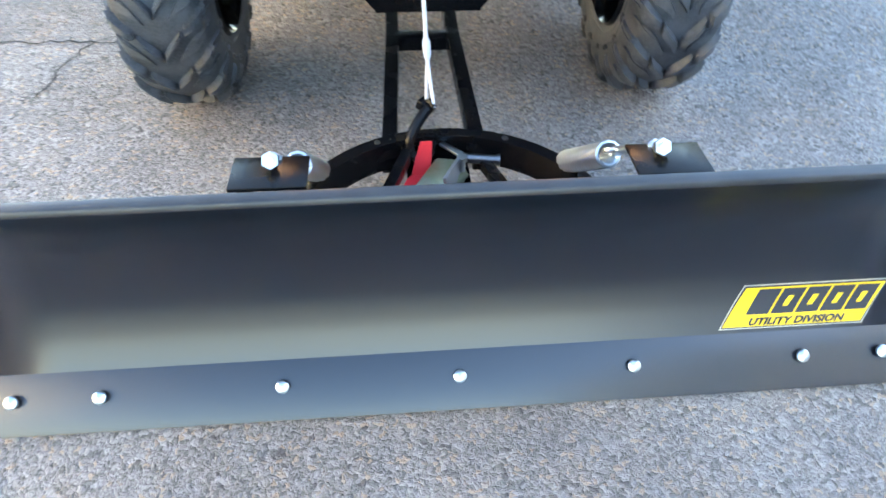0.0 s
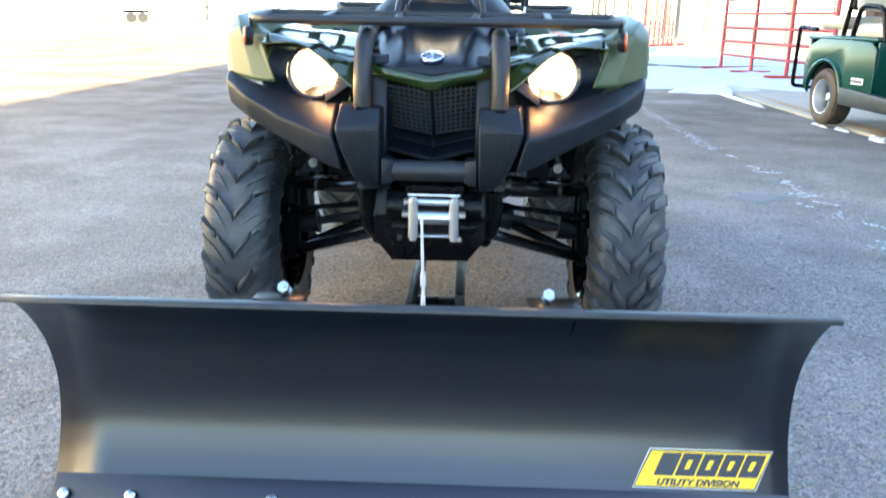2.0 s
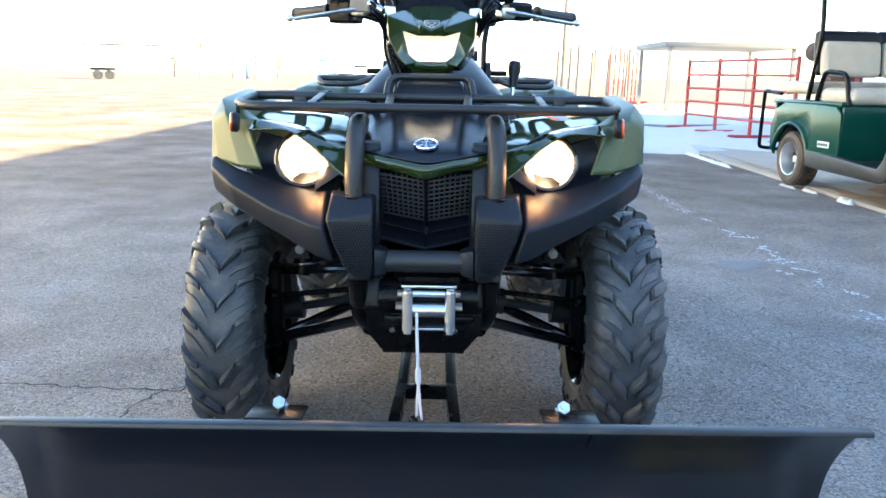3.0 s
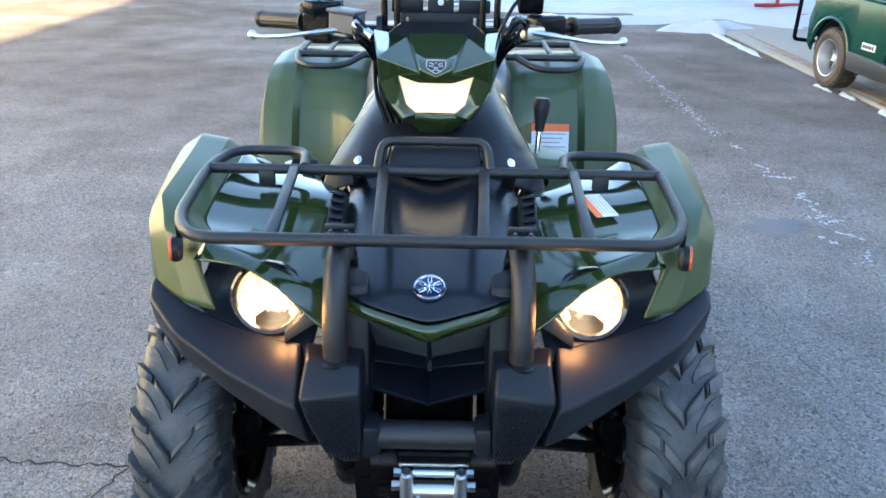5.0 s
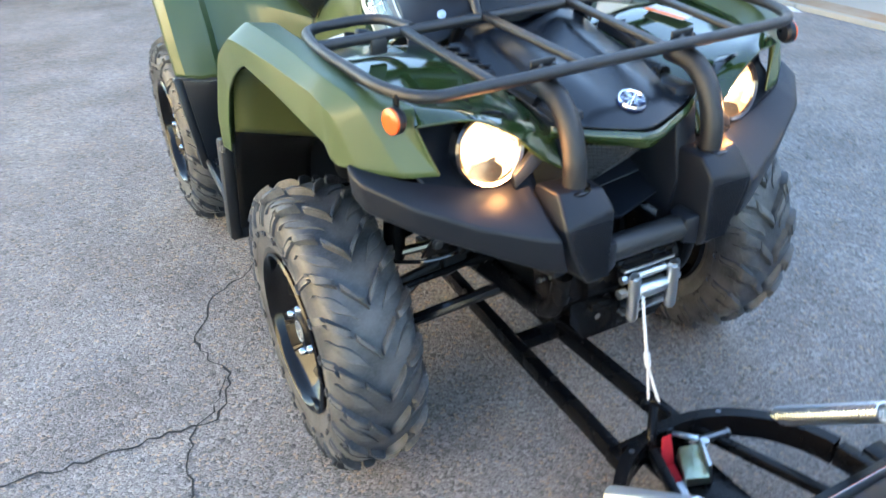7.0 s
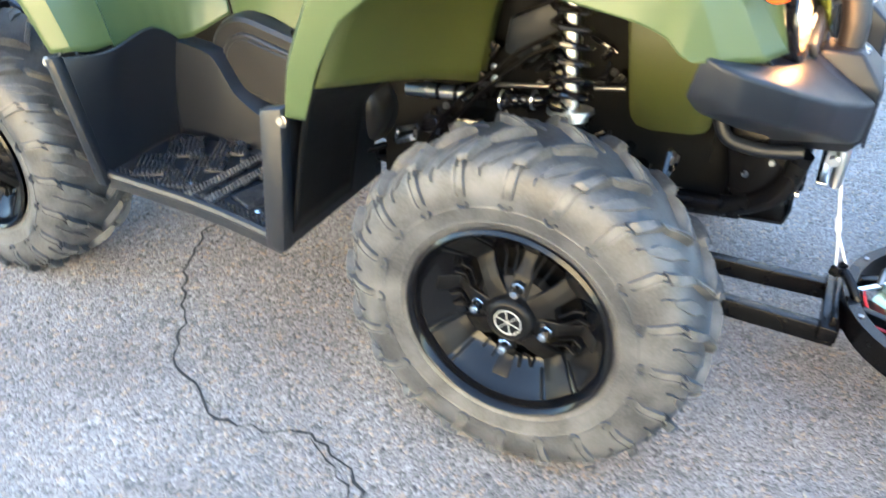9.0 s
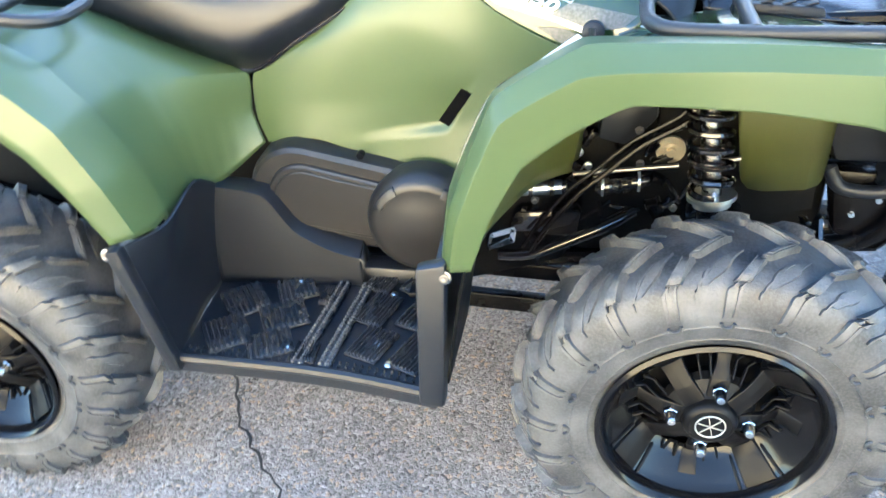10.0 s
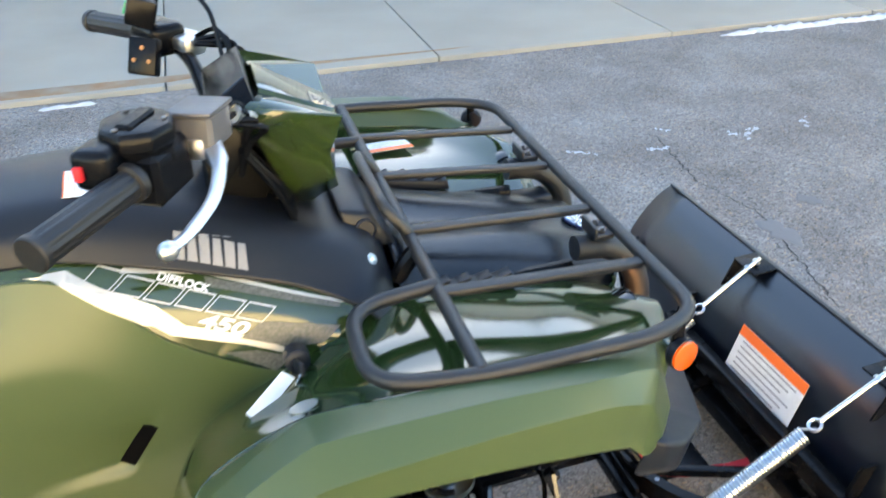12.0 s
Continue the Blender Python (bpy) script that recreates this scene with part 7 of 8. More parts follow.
    bmesh.ops.recalc_face_normals(bm, faces=bm.faces)
    S("slotted_bracket", bm, STEEL, None, "bright slotted steel bracket")
    for r, shift in ((.0052, 0), (.0040, .014)):
        bm = bmesh.new()
        tube(bm, spline([P(.24, y + shift, z + shift * .7) for y, z in ((.012, .712), (.040, .668), (.111, .623), (.173, .565), (.216, .525), (.267, .458), (.300, .400))], 30), r, 8)
        S("brake_hose", bm, BLACK_STEEL, None, "black brake hose")
    bm = bmesh.new()
    frust(bm, [[P(o, .085, .71), P(o, .175, .665), P(o, .185, .60), P(o, .130, .585), P(o, .082, .640)] for o in (.14, .172)], 0.008)
    S("intake_box", bm, BLACK_PLASTIC, None, "black plastic intake box")
    bm = bmesh.new()
    frust(bm, [[P(o, .205, .475), P(o, .330, .470), P(o, .345, .425), P(o, .215, .415)] for o in (.14, .215)], 0.010)
    S("lower_casting", bm, BLACK_GLOSS, None, "glossy black lower casting")
    bm = bmesh.new()
    tube(bm, rounded([P(.20, .115, .47), P(.23, .16, .455), P(.23, .30, .385), P(.22, .36, .378)], .03), 0.011, 12)
    S("lower_arm", bm, BLACK_GLOSS)
    rnd = random.Random(21 + side)
    for k in range(56):
        bm = bmesh.new()
        y, z, o = rnd.uniform(-.04, .34), rnd.uniform(.43, .66), rnd.uniform(.128, .19)
        z -= max(0, y - .18) * .7
        kind = k % 4
        if kind == 0:
            rod(bm, P(o, y, z), P(o + .010, y, z), 0.0048, 6)
            rod(bm, P(o, y, z), P(o + .003, y, z), 0.0075, 12)
            S("fastener", bm, ZINC if k % 8 else BOLT_GREY)
        elif kind == 1:
            q = radians(rnd.uniform(-70, 70))
            w, h = rnd.uniform(.012, .024), rnd.uniform(.007, .012)
            turned = lambda a, b: P(o, y + a * math.cos(q) - b * math.sin(q), z + a * math.sin(q) + b * math.cos(q))
            frust(bm, [[turned(-w, -h), turned(w, -h), turned(w, h), turned(-w, h)], [Vector(turned(a, b)) + Vector((side * .022, 0, 0)) for a, b in ((-w * .85, -h * .8), (w * .85, -h * .8), (w * .85, h * .8), (-w * .85, h * .8))]], 0.003)
            S("casting_lug", bm, BLACK_STEEL)
        elif kind == 2:
            q = radians(rnd.uniform(-80, 80))
            tube(bm, [P(o + .012, y + d * math.cos(q), z + d * math.sin(q)) for d in (-.028, -.01, .01, .028)], [0.0035, 0.0055, 0.0055, 0.0035], 8)
            S("hose_joint", bm, BLACK_GLOSS)
        else:
            y1, z1 = y + rnd.uniform(-.07, .07), z + rnd.uniform(-.07, .05)
            tube(bm, spline([P(o, y, z), P(o + .03, (y + y1) / 2 + .02, (z + z1) / 2 - .015), P(o, y1, z1)], 12), 0.0042, 7)
            S("control_cable", bm, BLACK_STEEL)
    bm = bmesh.new()
    rod(bm, P(.176, .058, .586), P(.182, .058, .586), 0.0255, 26)
    rod(bm, P(.182, .058, .586), P(.196, .058, .586), 0.0085, 6)
    rod(bm, P(.182, .058, .586), P(.186, .058, .586), 0.014, 20)
    S("guide_washer", bm, mat("dull_brass_zinc", (0.36, 0.325, 0.25), 0.42, 1.0, scale=60, bump=0.3, bump_scale=300), None, "dull brass-zinc bolt with a wide washer")
# skid plate
bm = bmesh.new()
prism(bm, [(-.13, -.362, .428), (.13, -.362, .428), (.128, -.365, .38), (.092, -.358, .333), (-.092, -.358, .333), (-.128, -.365, .38)], (0, .006, 0))
prism(bm, [(-.092, -.356, .334), (.092, -.356, .334), (.10, .3, .30), (-.10, .3, .30)], (0, 0, -.006))
sk = S("skid_plate", bm, BLACK_STEEL, None, "black steel front skid plate")
for x in (-.07, .07):
    bm = bmesh.new()
    rod(bm, (x, -.363, .385), (x, -.370, .385), 0.007, 8)
    part("plate_bolt", bm, STEEL, sk)

# winch
wi = new("winch")
wi.parent = atv
tagged(wi, "electric winch with a zinc roller fairlead")
WX = .012
bm = bmesh.new()
rod(bm, (-.10, -.33, .455), (.12, -.33, .455), 0.045, 24)
box(bm, (WX, -.335, .41), (.2, .08, .02), 0.004)
part("motor", bm, BLACK_STEEL, wi)
bm = bmesh.new()
prism(bm, [(WX - .078, -.372, .522), (WX + .078, -.372, .522), (WX + .055, -.410, .500), (WX - .055, -.410, .500)], (0, 0, -.006))
prism(bm, [(WX - .066, -.398, .516), (WX + .066, -.398, .516), (WX + .05, -.398, .40), (WX - .05, -.398, .40)], (0, .006, 0))
part("mount_plate", bm, BLACK_STEEL, wi)
for s in (-1, 1):
    bm = bmesh.new()
    x = WX + s * .046
    rod(bm, (x, -.425, .404), (x, -.425, .490), 0.0115, 18)
    rod(bm, (x, -.425, .488), (x, -.425, .496), 0.0095, 6)
    rod(bm, (x, -.425, .397), (x, -.425, .405), 0.009, 6)
    part("vertical_roller", bm, ZINC, wi)
    bm = bmesh.new()
    rod(bm, (WX + s * .056, -.412, .455), (WX + s * .072, -.412, .455), 0.0095, 6)
    rod(bm, (WX + s * .056, -.412, .483), (WX + s * .068, -.412, .483), 0.008, 6)
    part("roller_nut", bm, ZINC, wi)
for z, r in ((.483, .0075), (.447, .016)):
    bm = bmesh.new()
    rod(bm, (WX - .036, -.412, z), (WX + .036, -.412, z), r, 18)
    part("cross_roller", bm, ZINC, wi)
for z, w in ((.498, .12), (.402, .11)):
    bm = bmesh.new()
    box(bm, (WX, -.402, z), (w, .02, .006), 0.002)
    part("fairlead_plate", bm, ZINC, wi)

# rear rack
rr = new("rear_rack")
rr.parent = atv
tagged(rr, "black tubular steel rear cargo rack")
bm = bmesh.new()
lp = [(-.24, 1.08, .928), (-.30, .985, .905), (-.43, .985, .905), (-.455, 1.08, .925), (-.455, 1.60, .93)]
lp = lp + [(-x, y, z) for x, y, z in reversed(lp)]
tube(bm, rounded(lp, .05, 6), RR, 10)
part("outer_loop", bm, RACK_STEEL, rr)
for y in (1.08, 1.34):
    bm = bmesh.new()
    rod(bm, (-.45, y, .925), (.45, y, .925), RR, 12)
    part("rack_bar", bm, RACK_STEEL, rr)
for x in (-.36, -.2, 0, .2, .36):
    bm = bmesh.new()
    rod(bm, (x, 1.08, .926), (x, 1.6, .93), 0.009, 10)
    part("long_bar", bm, RACK_STEEL, rr)
bm = bmesh.new()
box(bm, (-.462, 1.22, .90), (.01, .03, .02), 0.003)
S("tail_reflector", bm, RED)

# ---- salt spreader on the rear rack ----
sp = thing("salt_spreader", "black salt spreader with a hopper on the rear rack", "spreader", (0, 1.5, .93))


def SP(name, bm, mt, label="", parent=None, **k):
    bmesh.ops.translate(bm, verts=bm.verts, vec=(0, -1.5, -.93))
    return part(name, bm, mt, parent or sp, label, **k)


bm = bmesh.new()
lathe(bm, [(.06, 1.08), (.10, 1.095), (.24, 1.20), (.30, 1.32), (.30, 1.42), (.285, 1.42), (.22, 1.21), (.05, 1.10)], Matrix.Translation((0, 1.72, 0)), 40)
SP("hopper", bm, BLACK_PLASTIC, "round black plastic hopper")
bm = bmesh.new()
box(bm, (-.003, 1.50, 1.02), (.094, .02, .106), 0.004)
cb = SP("control_box", bm, BLACK_PLASTIC, "black control box with a dial and yellow stripe")
bm = bmesh.new()
lathe(bm, [(.011, 0), (.011, .006), (.0001, .007)], frame_of((-.003, 1.489, 1.045), (1, 0, 0), (0, -1, 0)), 20)
SP("dial", bm, WHITE_LABEL, "", cb)
bm = bmesh.new()
box(bm, (-.003, 1.489, .980), (.08, .003, .006))
for k in range(4):
    a = radians(-50 + 40 * k)
    box(bm, (-.003 + .024 * math.sin(a), 1.4885, 1.045 + .024 * math.cos(a)), (.005, .003, .005))
SP("stripe", bm, YELLOW, "", cb)
bm = bmesh.new()
for k in range(4):
    box(bm, (-.018 + .010 * k, 1.489, 1.000), (.007, .002, .010))
SP("name_bar", bm, DECAL_SILVER, "", cb)
for x0, y0 in ((-.205, 1.46), (-.155, 1.40), (.145, 1.40), (.20, 1.46)):
    bm = bmesh.new()
    tube(bm, rounded([(x0, y0, .93), (x0, y0, 1.10), (x0 * 1.25, y0 + .12, 1.28)], .06), 0.012, 10)
    SP("frame_post", bm, BLACK_STEEL)
bm = bmesh.new()
box(bm, (0, 1.56, .975), (.30, .16, .07), 0.01)
SP("motor_housing", bm, BLACK_PLASTIC)
for x in (-.125, .12):
    bm = bmesh.new()
    box(bm, (x, 1.52, 1.028), (.115, .03, .045), 0.005)
    SP("hopper_bracket", bm, BLACK_PLASTIC)
bm = bmesh.new()
box(bm, (0, 1.455, .92), (.37, .02, .055), 0.005)
SP("mount_plate", bm, BLACK_STEEL)
bm = bmesh.new()
box(bm, (0, 1.62, 1.04), (.26, .1, .012), 0.003)
SP("deflector", bm, WALL_METAL)
for x in (-.21, .21):
    bm = bmesh.new()
    rod(bm, (x, 1.45, .945), (x + (.02 if x > 0 else -.02), 1.45, .945), 0.056, 24)
    SP("side_disc", bm, BLACK_PLASTIC)
bm = bmesh.new()
rod(bm, (-.30, 1.44, .955), (.30, 1.44, .955), 0.011, 12)
SP("mount_bar", bm, BLACK_STEEL)
for x in (-.12, .12):
    bm = bmesh.new()
    rod(bm, (x, 1.42, .94), (x, 1.42, 1.0), 0.006, 10)
    rod(bm, (x, 1.42, .955), (x, 1.42, .968), 0.011, 6)
    SP("mount_bolt", bm, ZINC)

# ---- the snow plough ----
plough = thing("snow_plough", "black snow plough blade and push frame on the asphalt", "plough", (0, -.95, 0))
PX0, PX1 = -.645, .678


def Q(name, bm, mt, label="", parent=None, **k):
    bmesh.ops.translate(bm, verts=bm.verts, vec=(0, .95, 0))
    return part(name, bm, mt, parent or plough, label, **k)


PROFILE = [(-1.000, .443), (-.985, .438), (-.956, .419), (-.914, .373), (-.881, .318), (-.864, .260), (-.8615, .212), (-.869, .163), (-.885, .118), (-.906, .076), (-.926, .045)]


def yaw(x):
    return 0.0115 * (x - .015)


def blade():
    global blade_tree
    prof = spline([(y, z, 0) for y, z in PROFILE], 50)
    bm = bmesh.new()
    n = 14
    grid = [[bm.verts.new((x, p[0] + yaw(x), p[1])) for p in prof] for x in (PX0 + (PX1 - PX0) * i / n for i in range(n + 1))]
    for A, B in zip(grid, grid[1:]):
        for j in range(len(A) - 1):
            bm.faces.new((A[j], B[j], B[j + 1], A[j + 1]))
    blade_tree = BVHTree.FromBMesh(bm)
    Q("mouldboard", bm, BLADE, "curved satin black steel mouldboard", thick=0.004, angle=60)
    # folded top lip
    bm = bmesh.new()
    lip = [(-1.002, .447), (-1.005, .439), (-.999, .437), (-.989, .443), (-.988, .449)]
    frust(bm, [[(x, y + yaw(x), z) for y, z in lip] for x in (PX0, PX1)], 0.002)
    Q("top_lip", bm, mat("worn_lip", (0.02, 0.021, 0.023), 0.32, 0.2, spots=(0.05, 0.05, 0.05), scale=20))
    # wear bar with its carriage bolts
    bm = bmesh.new()
    frust(bm, [[(x, y + yaw(x), z) for y, z in ((-.9585, .008), (-.970, .013), (-.9070, .0775), (-.9000, .0735))] for x in (PX0 + .001, PX1 - .001)], 0.002)
    wb = Q("wear_bar", bm, BLADE, "bolted black wear bar along the lower edge")
    for x in (-.616, -.495, -.240, .015, .272, .528, .651):
        bm = bmesh.new()
        m = frame_of((x - .003, -.9385 + yaw(x), .052), (1, 0, 0), (0, -.72, .70))
        lathe(bm, [(.0100, 0), (.0094, .0034), (.0062, .0055), (.0001, .0064)], m, 20)
        Q("carriage_bolt", bm, ZINC, "", wb)
    # ribs and gussets behind
    for x in (-.60, -.30, .33, .63):
        bm = bmesh.new()
        pr = [PROFILE[i] for i in (4, 5, 6, 8, 10)]
        frust(bm, [[(x + dx, y + yaw(x) + .006, z) for y, z in pr] + [(x + dx, y + yaw(x) + .04, z) for y, z in reversed(pr)] for dx in (-.004, .004)], 0)
        Q("back_rib", bm, BLACK_STEEL)
    bm = bmesh.new()
    box(bm, (.015, -.845, .10), (.9, .04, .04), 0.003)
    box(bm, (.015, -.825, .22), (.7, .03, .05), 0.003)
    Q("back_stiffener", bm, BLACK_STEEL)


blade()
# yellow name plate: slanted shape, dark border, plain blocks for the maker's name
Y = (0, 1, 0)
deck = [(.432, 0.1460), (.652, 0.1460), (.620, 0.0820), (.400, 0.0820)]
cx, cz = .526, 0.1140


def scaled(k, kz=None):
    return [(cx + (a - cx) * k, cz + (b - cz) * (kz or k)) for a, b in deck]


def blade_decal(name, pts, lift, material, parent=None):
    ob = drape(name, pts, blade_tree_shift, Y, lift, material, parent or plough)
    return ob


bm = bmesh.new()
prof = spline([(y, z, 0) for y, z in PROFILE], 50)
grid = [[bm.verts.new((x, p[0] + yaw(x), p[1])) for p in prof] for x in (PX0, 0, PX1)]
for A, B in zip(grid, grid[1:]):
    for j in range(len(A) - 1):
        bm.faces.new((A[j], B[j], B[j + 1], A[j + 1]))
bmesh.ops.translate(bm, verts=bm.verts, vec=(0, .95, 0))
blade_tree_shift = BVHTree.FromBMesh(bm)
bm.free()
name_plate = blade_decal("name_plate", scaled(1.0), .0030, DECAL_SILVER)
tagged(name_plate, "yellow and black slanted maker's sticker")
blade_decal("plate_border", scaled(.985, .95), .0036, DECAL_BLACK, name_plate)
blade_decal("plate_yellow", scaled(.965, .88), .0042, YELLOW, name_plate)
for k in range(5):
    x0 = .446 + .0375 * k
    w = .034
    blade_decal("name_block", [(x0 - .008, .103), (x0 + w - .008, .103), (x0 + w + .010, .140), (x0 + .010, .140)], .0050, DECAL_BLACK, name_plate)
    if k != 0:
        blade_decal("block_slot", [(x0 + .009, .114), (x0 + w - .017, .114), (x0 + w - .008, .129), (x0 + .017, .129)], .0056, YELLOW, name_plate)
mtx = Matrix(((1, 0, 0, .515), (0, 0, -1, -1), (0, 1, 0, .0885), (0, 0, 0, 1)))
word = letters("UTILITY DIVISION", .0135, DECAL_BLACK, name_plate, mtx, "word_lettering", 0.35, 0.0, 1.36, 0.0006)
lay_mesh(word, blade_tree_shift, Vector(Y), .0052, 1)

# push frame
bm = bmesh.new()
tube_l = [(-.062, .30, .285), (-.066, -.15, .245), (-.086, -.50, .135)]
for s in (-1, 1):
    bm = bmesh.new()
    frust(bm, [[(s * (o - .014) + .003, y, z + .02), (s * (o + .014) + .003, y, z + .02), (s * (o + .014) + .003, y, z - .02), (s * (o - .014) + .003, y, z - .02)] for o, y, z in ((.062, .45, .150), (.066, -.05, .112), (.082, -.50, .108))], 0.003)
    Q("push_tube", bm, BLACK_STEEL, "black square steel push tube")
for y, z, w in ((-.060, .113, .13), (-.485, .122, .22)):
    bm = bmesh.new()
    box(bm, (.003, y, z), (w, .035, .032), 0.003, rot=(3, 0, 0))
    Q("cross_member", bm, BLACK_STEEL)
bm = bmesh.new()
box(bm, (.003, -.490, .134), (.19, .012, .046), 0.003)
Q("pivot_plate", bm, BLACK_STEEL)
# angling arc
bm = bmesh.new()
arc = [(.012 + .250 * math.sin(a), -.755 + .250 * math.cos(a)) for a in (radians(-78 + 156 * k / 24) for k in range(25))]
ring_out = [(.012 + .262 * math.sin(a), -.755 + .262 * math.cos(a)) for a in (radians(-78 + 156 * k / 24) for k in range(25))]
ring_in = [(.012 + .238 * math.sin(a), -.755 + .238 * math.cos(a)) for a in (radians(-78 + 156 * k / 24) for k in range(25))]
va = [[bm.verts.new((x, y, z)) for x, y in ring] for ring, z in ((ring_out, .178), (ring_out, .125), (ring_in, .125), (ring_in, .178))]
for i in range(24):
    for q in range(4):
        A, B = va[q], va[(q + 1) % 4]
        bm.faces.new((A[i], A[i + 1], B[i + 1], B[i]))
Q("angle_arc", bm, BLACK_STEEL, "black curved angling plate")
for k in (3, 8, 16, 21):
    bm = bmesh.new()
    x, y = arc[k]
    rod(bm, (x, y, .177), (x, y, .180), 0.0055, 10)
    Q("arc_hole_cap", bm, BOLT_GREY)
for s in (-1, 1):
    bm = bmesh.new()
    box(bm, (.012 + s * .29, -.80, .155), (.05, .12, .05), 0.004)
    Q("blade_pivot", bm, BLACK_STEEL)
    bm = bmesh.new()
    frust(bm, [[(.012 + s * .04, -.51, .165), (.012 + s * .06, -.51, .165), (.012 + s * .06, -.51, .145), (.012 + s * .04, -.51, .145)], [(.012 + s * .16, -.85, .165), (.012 + s * .18, -.85, .165), (.012 + s * .18, -.85, .145), (.012 + s * .16, -.85, .145)]], 0.002)
    Q("arc_brace", bm, BLACK_STEEL)
    bm = bmesh.new()
    frust(bm, [[(.012 + s * .232, -.71, .176), (.012 + s * .258, -.71, .176), (.012 + s * .258, -.71, .128), (.012 + s * .232, -.71, .128)], [(.012 + s * .25, -.862, .176), (.012 + s * .276, -.862, .176), (.012 + s * .276, -.862, .128), (.012 + s * .25, -.862, .128)]], 0.002)
    Q("arc_end_bar", bm, BLACK_STEEL)
# latch on its plate
LATCH_SHIFT = Vector((.048, .037, -.043))
bm = bmesh.new()
box(bm, (.006, -.600, .112), (.110, .205, .016), 0.003)
Q("latch_plate", bm, BLACK_STEEL)
bm = bmesh.new()
frust(bm, [[(-.040, -.578, .165), (.012, -.594, .165), (-.026, -.668, .165), (-.078, -.650, .165)], [(-.046, -.586, .200), (-.004, -.600, .204), (-.044, -.672, .194), (-.086, -.650, .192)]], 0.004)
bmesh.ops.translate(bm, verts=bm.verts, vec=LATCH_SHIFT)
lt = Q("latch_box", bm, mat("yellow_zinc", (0.42, 0.45, 0.33), 0.32, 0.9, spots=(0.30, 0.36, 0.22), amount=0.9, scale=34, bump=0.5, bump_scale=120), "folded yellow-zinc latch box")
bm = bmesh.new()
prism(bm, [(-.002, -.596, .17), (-.036, -.668, .17), (-.040, -.662, .214), (-.010, -.606, .218)], (.005, -.002, 0))
bmesh.ops.recalc_face_normals(bm, faces=bm.faces)
bmesh.ops.translate(bm, verts=bm.verts, vec=LATCH_SHIFT)
Q("latch_cheek", bm, ZINC, "", lt)
bm = bmesh.new()
rod(bm, (-.004, -.612, .19), (-.004, -.612, .212), 0.006, 12)
rod(bm, (-.004, -.612, .212), (-.004, -.612, .219), 0.0095, 6)
bmesh.ops.translate(bm, verts=bm.verts, vec=LATCH_SHIFT)
Q("latch_pin", bm, ZINC, "", lt)
bm = bmesh.new()
rod(bm, (-.004, -.598, .206), (.057, -.608, .206), 0.0085, 14)
rod(bm, (.055, -.6077, .206), (.061, -.6086, .206), 0.0105, 14)
bmesh.ops.translate(bm, verts=bm.verts, vec=LATCH_SHIFT)
Q("latch_pull", bm, BOLT_GREY, "", lt)
bm = bmesh.new()
frust(bm, [[(-.040, -.560, .210), (-.031, -.553, .210), (-.031, -.553, .205), (-.040, -.560, .205)], [(-.006, -.601, .212), (.004, -.594, .212), (.004, -.594, .206), (-.006, -.601, .206)]], 0.001)
bmesh.ops.translate(bm, verts=bm.verts, vec=LATCH_SHIFT)
Q("latch_handle", bm, ZINC)
# trip springs, eye bolts and their top brackets
for s, xb in ((-1, -.204), (1, .228)):
    bm = bmesh.new()
    x0, x1 = (-.248, -.164) if s < 0 else (.194, .278)
    frust(bm, [[(x0, -.986, .449), (x1, -.986, .449), (x1, -.986, .444), (x0, -.986, .444)], [(x0, -.922, .443), (x1, -.922, .443), (x1, -.922, .438), (x0, -.922, .438)]], 0.0015)
    Q("spring_bracket", bm, BLACK_STEEL, "black folded spring bracket")
    bm = bmesh.new()
    xw = x0 + .004 if s < 0 else x1 - .008
    prism(bm, [(xw, -.975, .440), (xw, -.922, .440), (xw, -.895, .372), (xw, -.912, .372)], (.004, 0, 0))
    bmesh.ops.recalc_face_normals(bm, faces=bm.faces)
    Q("bracket_web", bm, BLACK_STEEL)
    e0, e1 = Vector((xb, -.958, .464)), Vector((xb - s * .004, -.815, .356))
    bm = bmesh.new()
    rod(bm, e0, e1, 0.0055, 10)
    d = (e1 - e0).normalized()
    rod(bm, e0 + d * .008, e0 + d * .017, 0.0100, 6)
    rod(bm, e0 + d * .034, e0 + d * .042, 0.0100, 6)
    u = d.cross(Vector((0, 0, 1))).normalized()
    c = e1 + d * .012
    tube(bm, [c + .013 * (d * math.cos(q) + u * math.sin(q)) for q in (2 * math.pi * j / 20 for j in range(20))], 0.004, 7, True)
    Q("eye_bolt", bm, ZINC, "zinc-plated threaded eye bolt")
    s0, s1 = Vector((xb - s * .005, -.786, .328)), Vector((xb - s * .010, -.594, .172))
    d2 = (s1 - s0).normalized()
    L = (s1 - s0).length
    u2 = d2.cross(Vector((0, 0, 1))).normalized()
    v2 = u2.cross(d2)
    bm = bmesh.new()
    turns = 34
    tube(bm, [s0 + d2 * (L * k / (turns * 12)) + .0165 * (u2 * math.cos(k * math.pi / 6) + v2 * math.sin(k * math.pi / 6)) for k in range(turns * 12 + 1)], 0.0033, 6)
    tube(bm, [s0 + u2 * .0165, s0 - d2 * .008 + u2 * .008, s0 - d2 * .018, s0 - d2 * .026 - u2 * .006], 0.0032, 6)
    Q("trip_spring", bm, ZINC, "bright coiled trip spring")
warn = warn_label(plough, Matrix.Translation((0, .95, 0)) @ frame_of((.025, -.862, .280), (-1, 0, 0), (0, .965, .26)), .235, .135, 0.2, 7)

# ---- winch rope, hook and strap ----
rope = thing("winch_rope", "grey winch rope with a black hook and printed red strap", "rope", (0, -.45, .0))


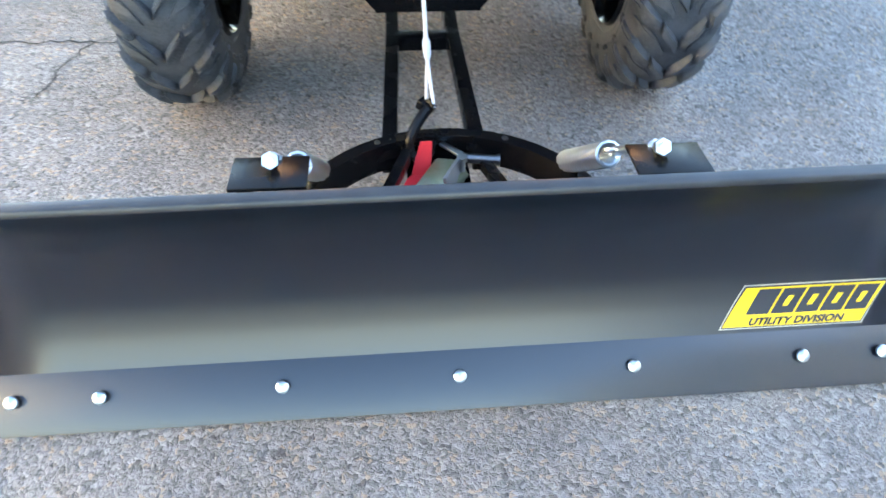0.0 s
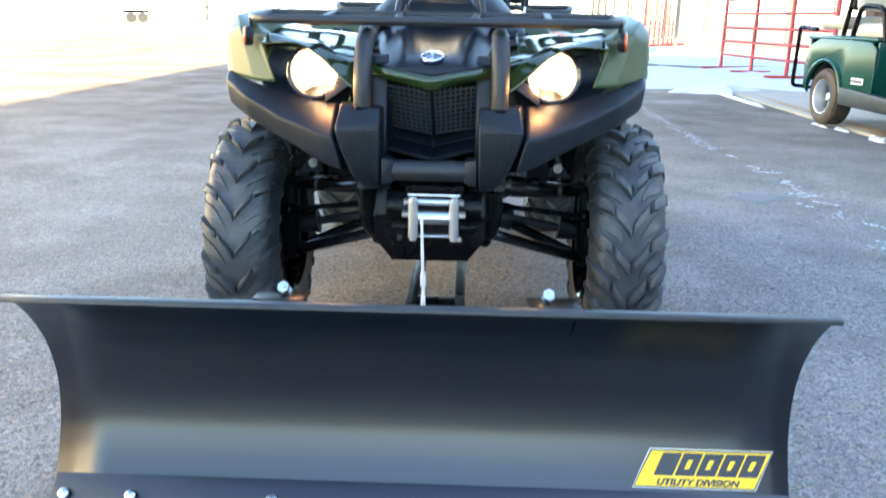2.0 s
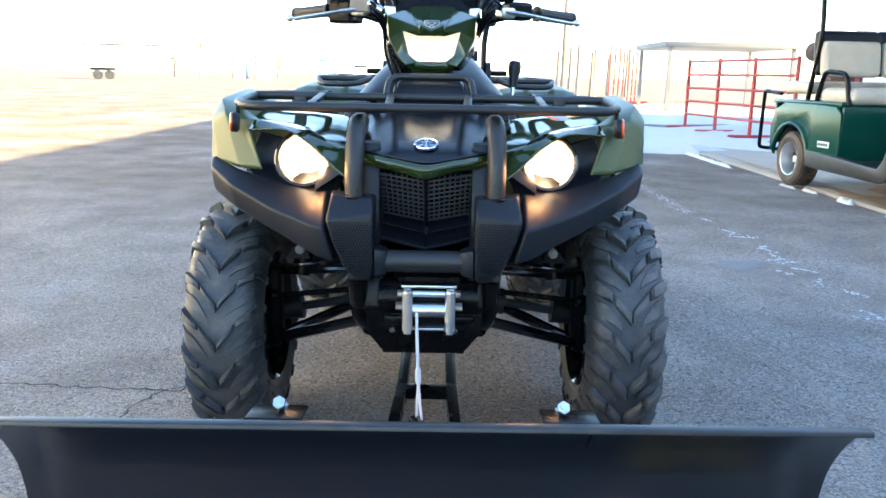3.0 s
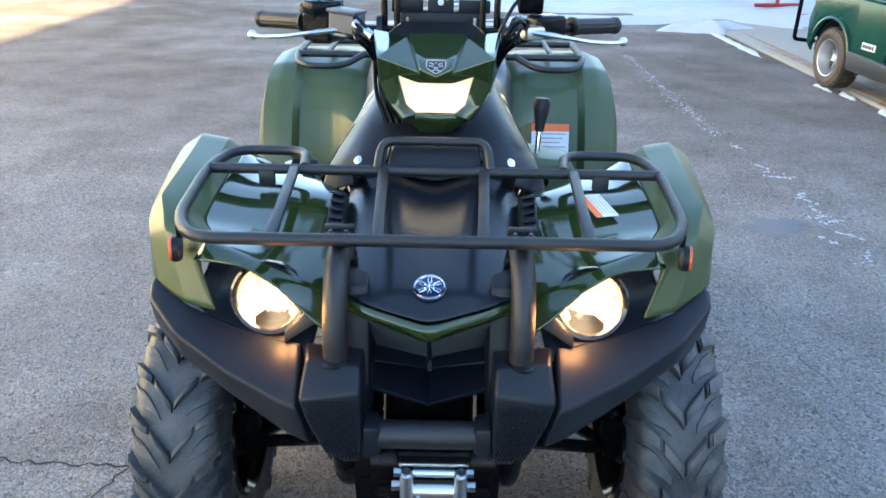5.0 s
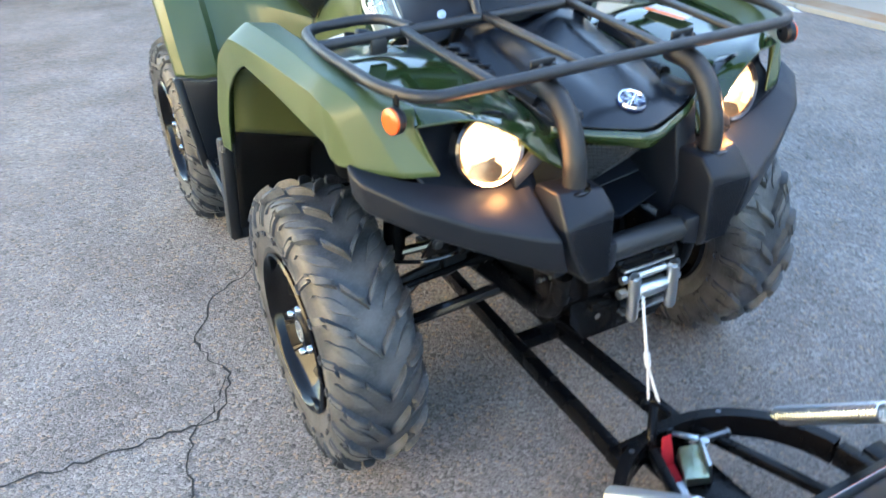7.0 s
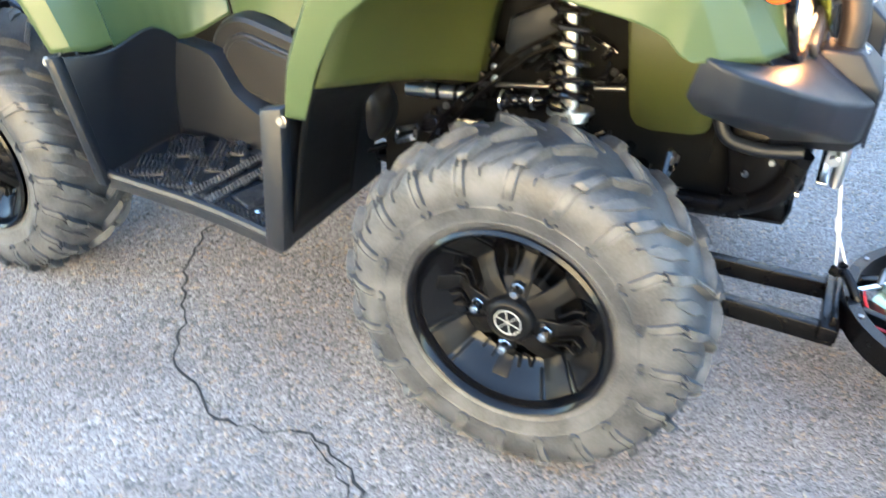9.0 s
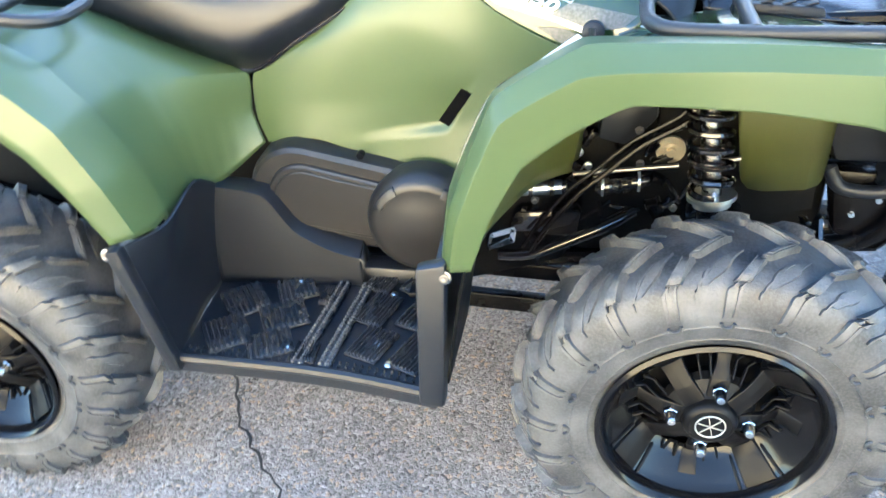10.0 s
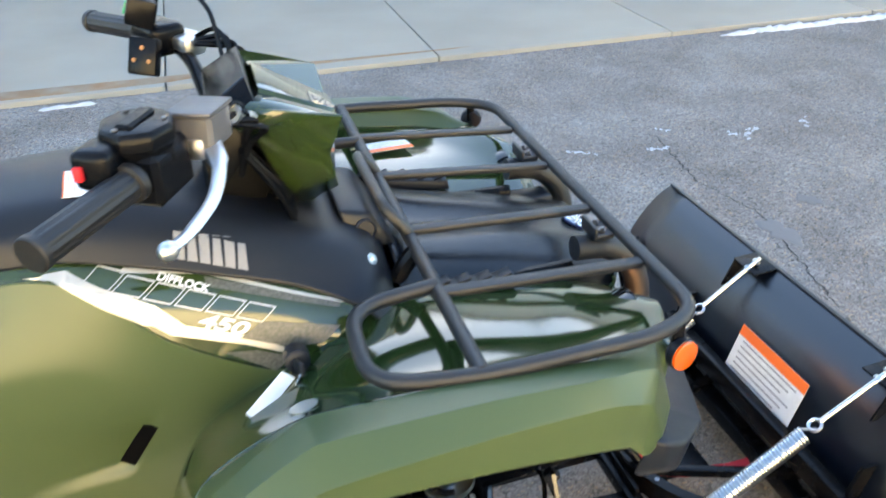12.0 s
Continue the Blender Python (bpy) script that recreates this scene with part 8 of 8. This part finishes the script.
def R(name, bm, mt, label=""):
    bmesh.ops.translate(bm, verts=bm.verts, vec=(0, .45, 0))
    return part(name, bm, mt, rope, label)


ROPE = mat("grey_rope", (0.55, 0.57, 0.6), 0.7, scale=60, bump=0.5, bump_scale=500)
bm = bmesh.new()
tube(bm, [(-.014, -.428, .445), (-.012, -.437, .39), (-.009, -.449, .325)], 0.0034, 8)
R("cable", bm, ROPE, "pale grey winch rope")
bm = bmesh.new()
tube(bm, [(-.0093, -.448, .328), (-.009, -.449, .322), (-.0075, -.454, .300), (-.007, -.456, .292)], [.004, .0066, .0066, .004], 10)
R("rope_splice", bm, ROPE)
for ex, ey in ((-.010, -.470), (.002, -.488)):
    bm = bmesh.new()
    tube(bm, [(-.0073, -.455, .295), ((ex - .0073) / 2 - .001, (ey - .455) / 2, .258), (ex, ey, .218)], 0.0030, 8)
    R("loop_strand", bm, ROPE)
bm = bmesh.new()
box(bm, (-.012, -.474, .212), (.030, .020, .020), 0.004, rot=(0, 20, -35))
tube(bm, [(-.010, -.470, .218), (-.004, -.480, .226), (.002, -.488, .218)], 0.0055, 8)
tube(bm, spline([(-.010, -.486, .214), (-.028, -.505, .197), (-.042, -.522, .174), (-.040, -.532, .154), (-.022, -.538, .146), (-.006, -.532, .156), (-.002, -.522, .174)], 26), [0.0095] * 10 + [0.0085] * 8 + [0.006] * 9, 10)
R("hook", bm, BLACK_STEEL, "black forged hook")
bm = bmesh.new()
rings = []
for x, y, z, w in ((-.014, -.530, .178, .010), (-.020, -.543, .150, .014), (-.025, -.553, .124, .016), (-.034, -.574, .126, .0155), (-.044, -.598, .126, .0150), (-.056, -.632, .125, .0145), (-.068, -.684, .124, .0140), (-.073, -.740, .122, .0135), (-.071, -.790, .122, .0130)):
    n = (w, 0) if y > -.56 else (w * .95, -w * .3)
    up = (0, -.003, .001) if y > -.56 else (0, 0, .003)
    rings.append([(x + n[0] + up[0], y + n[1] + up[1], z + up[2]), (x + n[0], y + n[1], z), (x - n[0], y - n[1], z), (x - n[0] + up[0], y - n[1] + up[1], z + up[2])])
frust(bm, rings, 0)
R("pull_strap", bm, RED, "red webbing pull strap")
bm = bmesh.new()
frust(bm, [[(x, y, z + .0012) for x, y, z in r] for r in rings[4:6]], 0)
R("strap_sleeve", bm, WHITE_LABEL, "white stitched sleeve of the strap")
for k in range(4):
    bm = bmesh.new()
    box(bm, (-.0695 - .0012 * k, -.690 - .0115 * k, .1268), (.014, .0065, .0008))
    R("print_bar", bm, WHITE_LABEL)
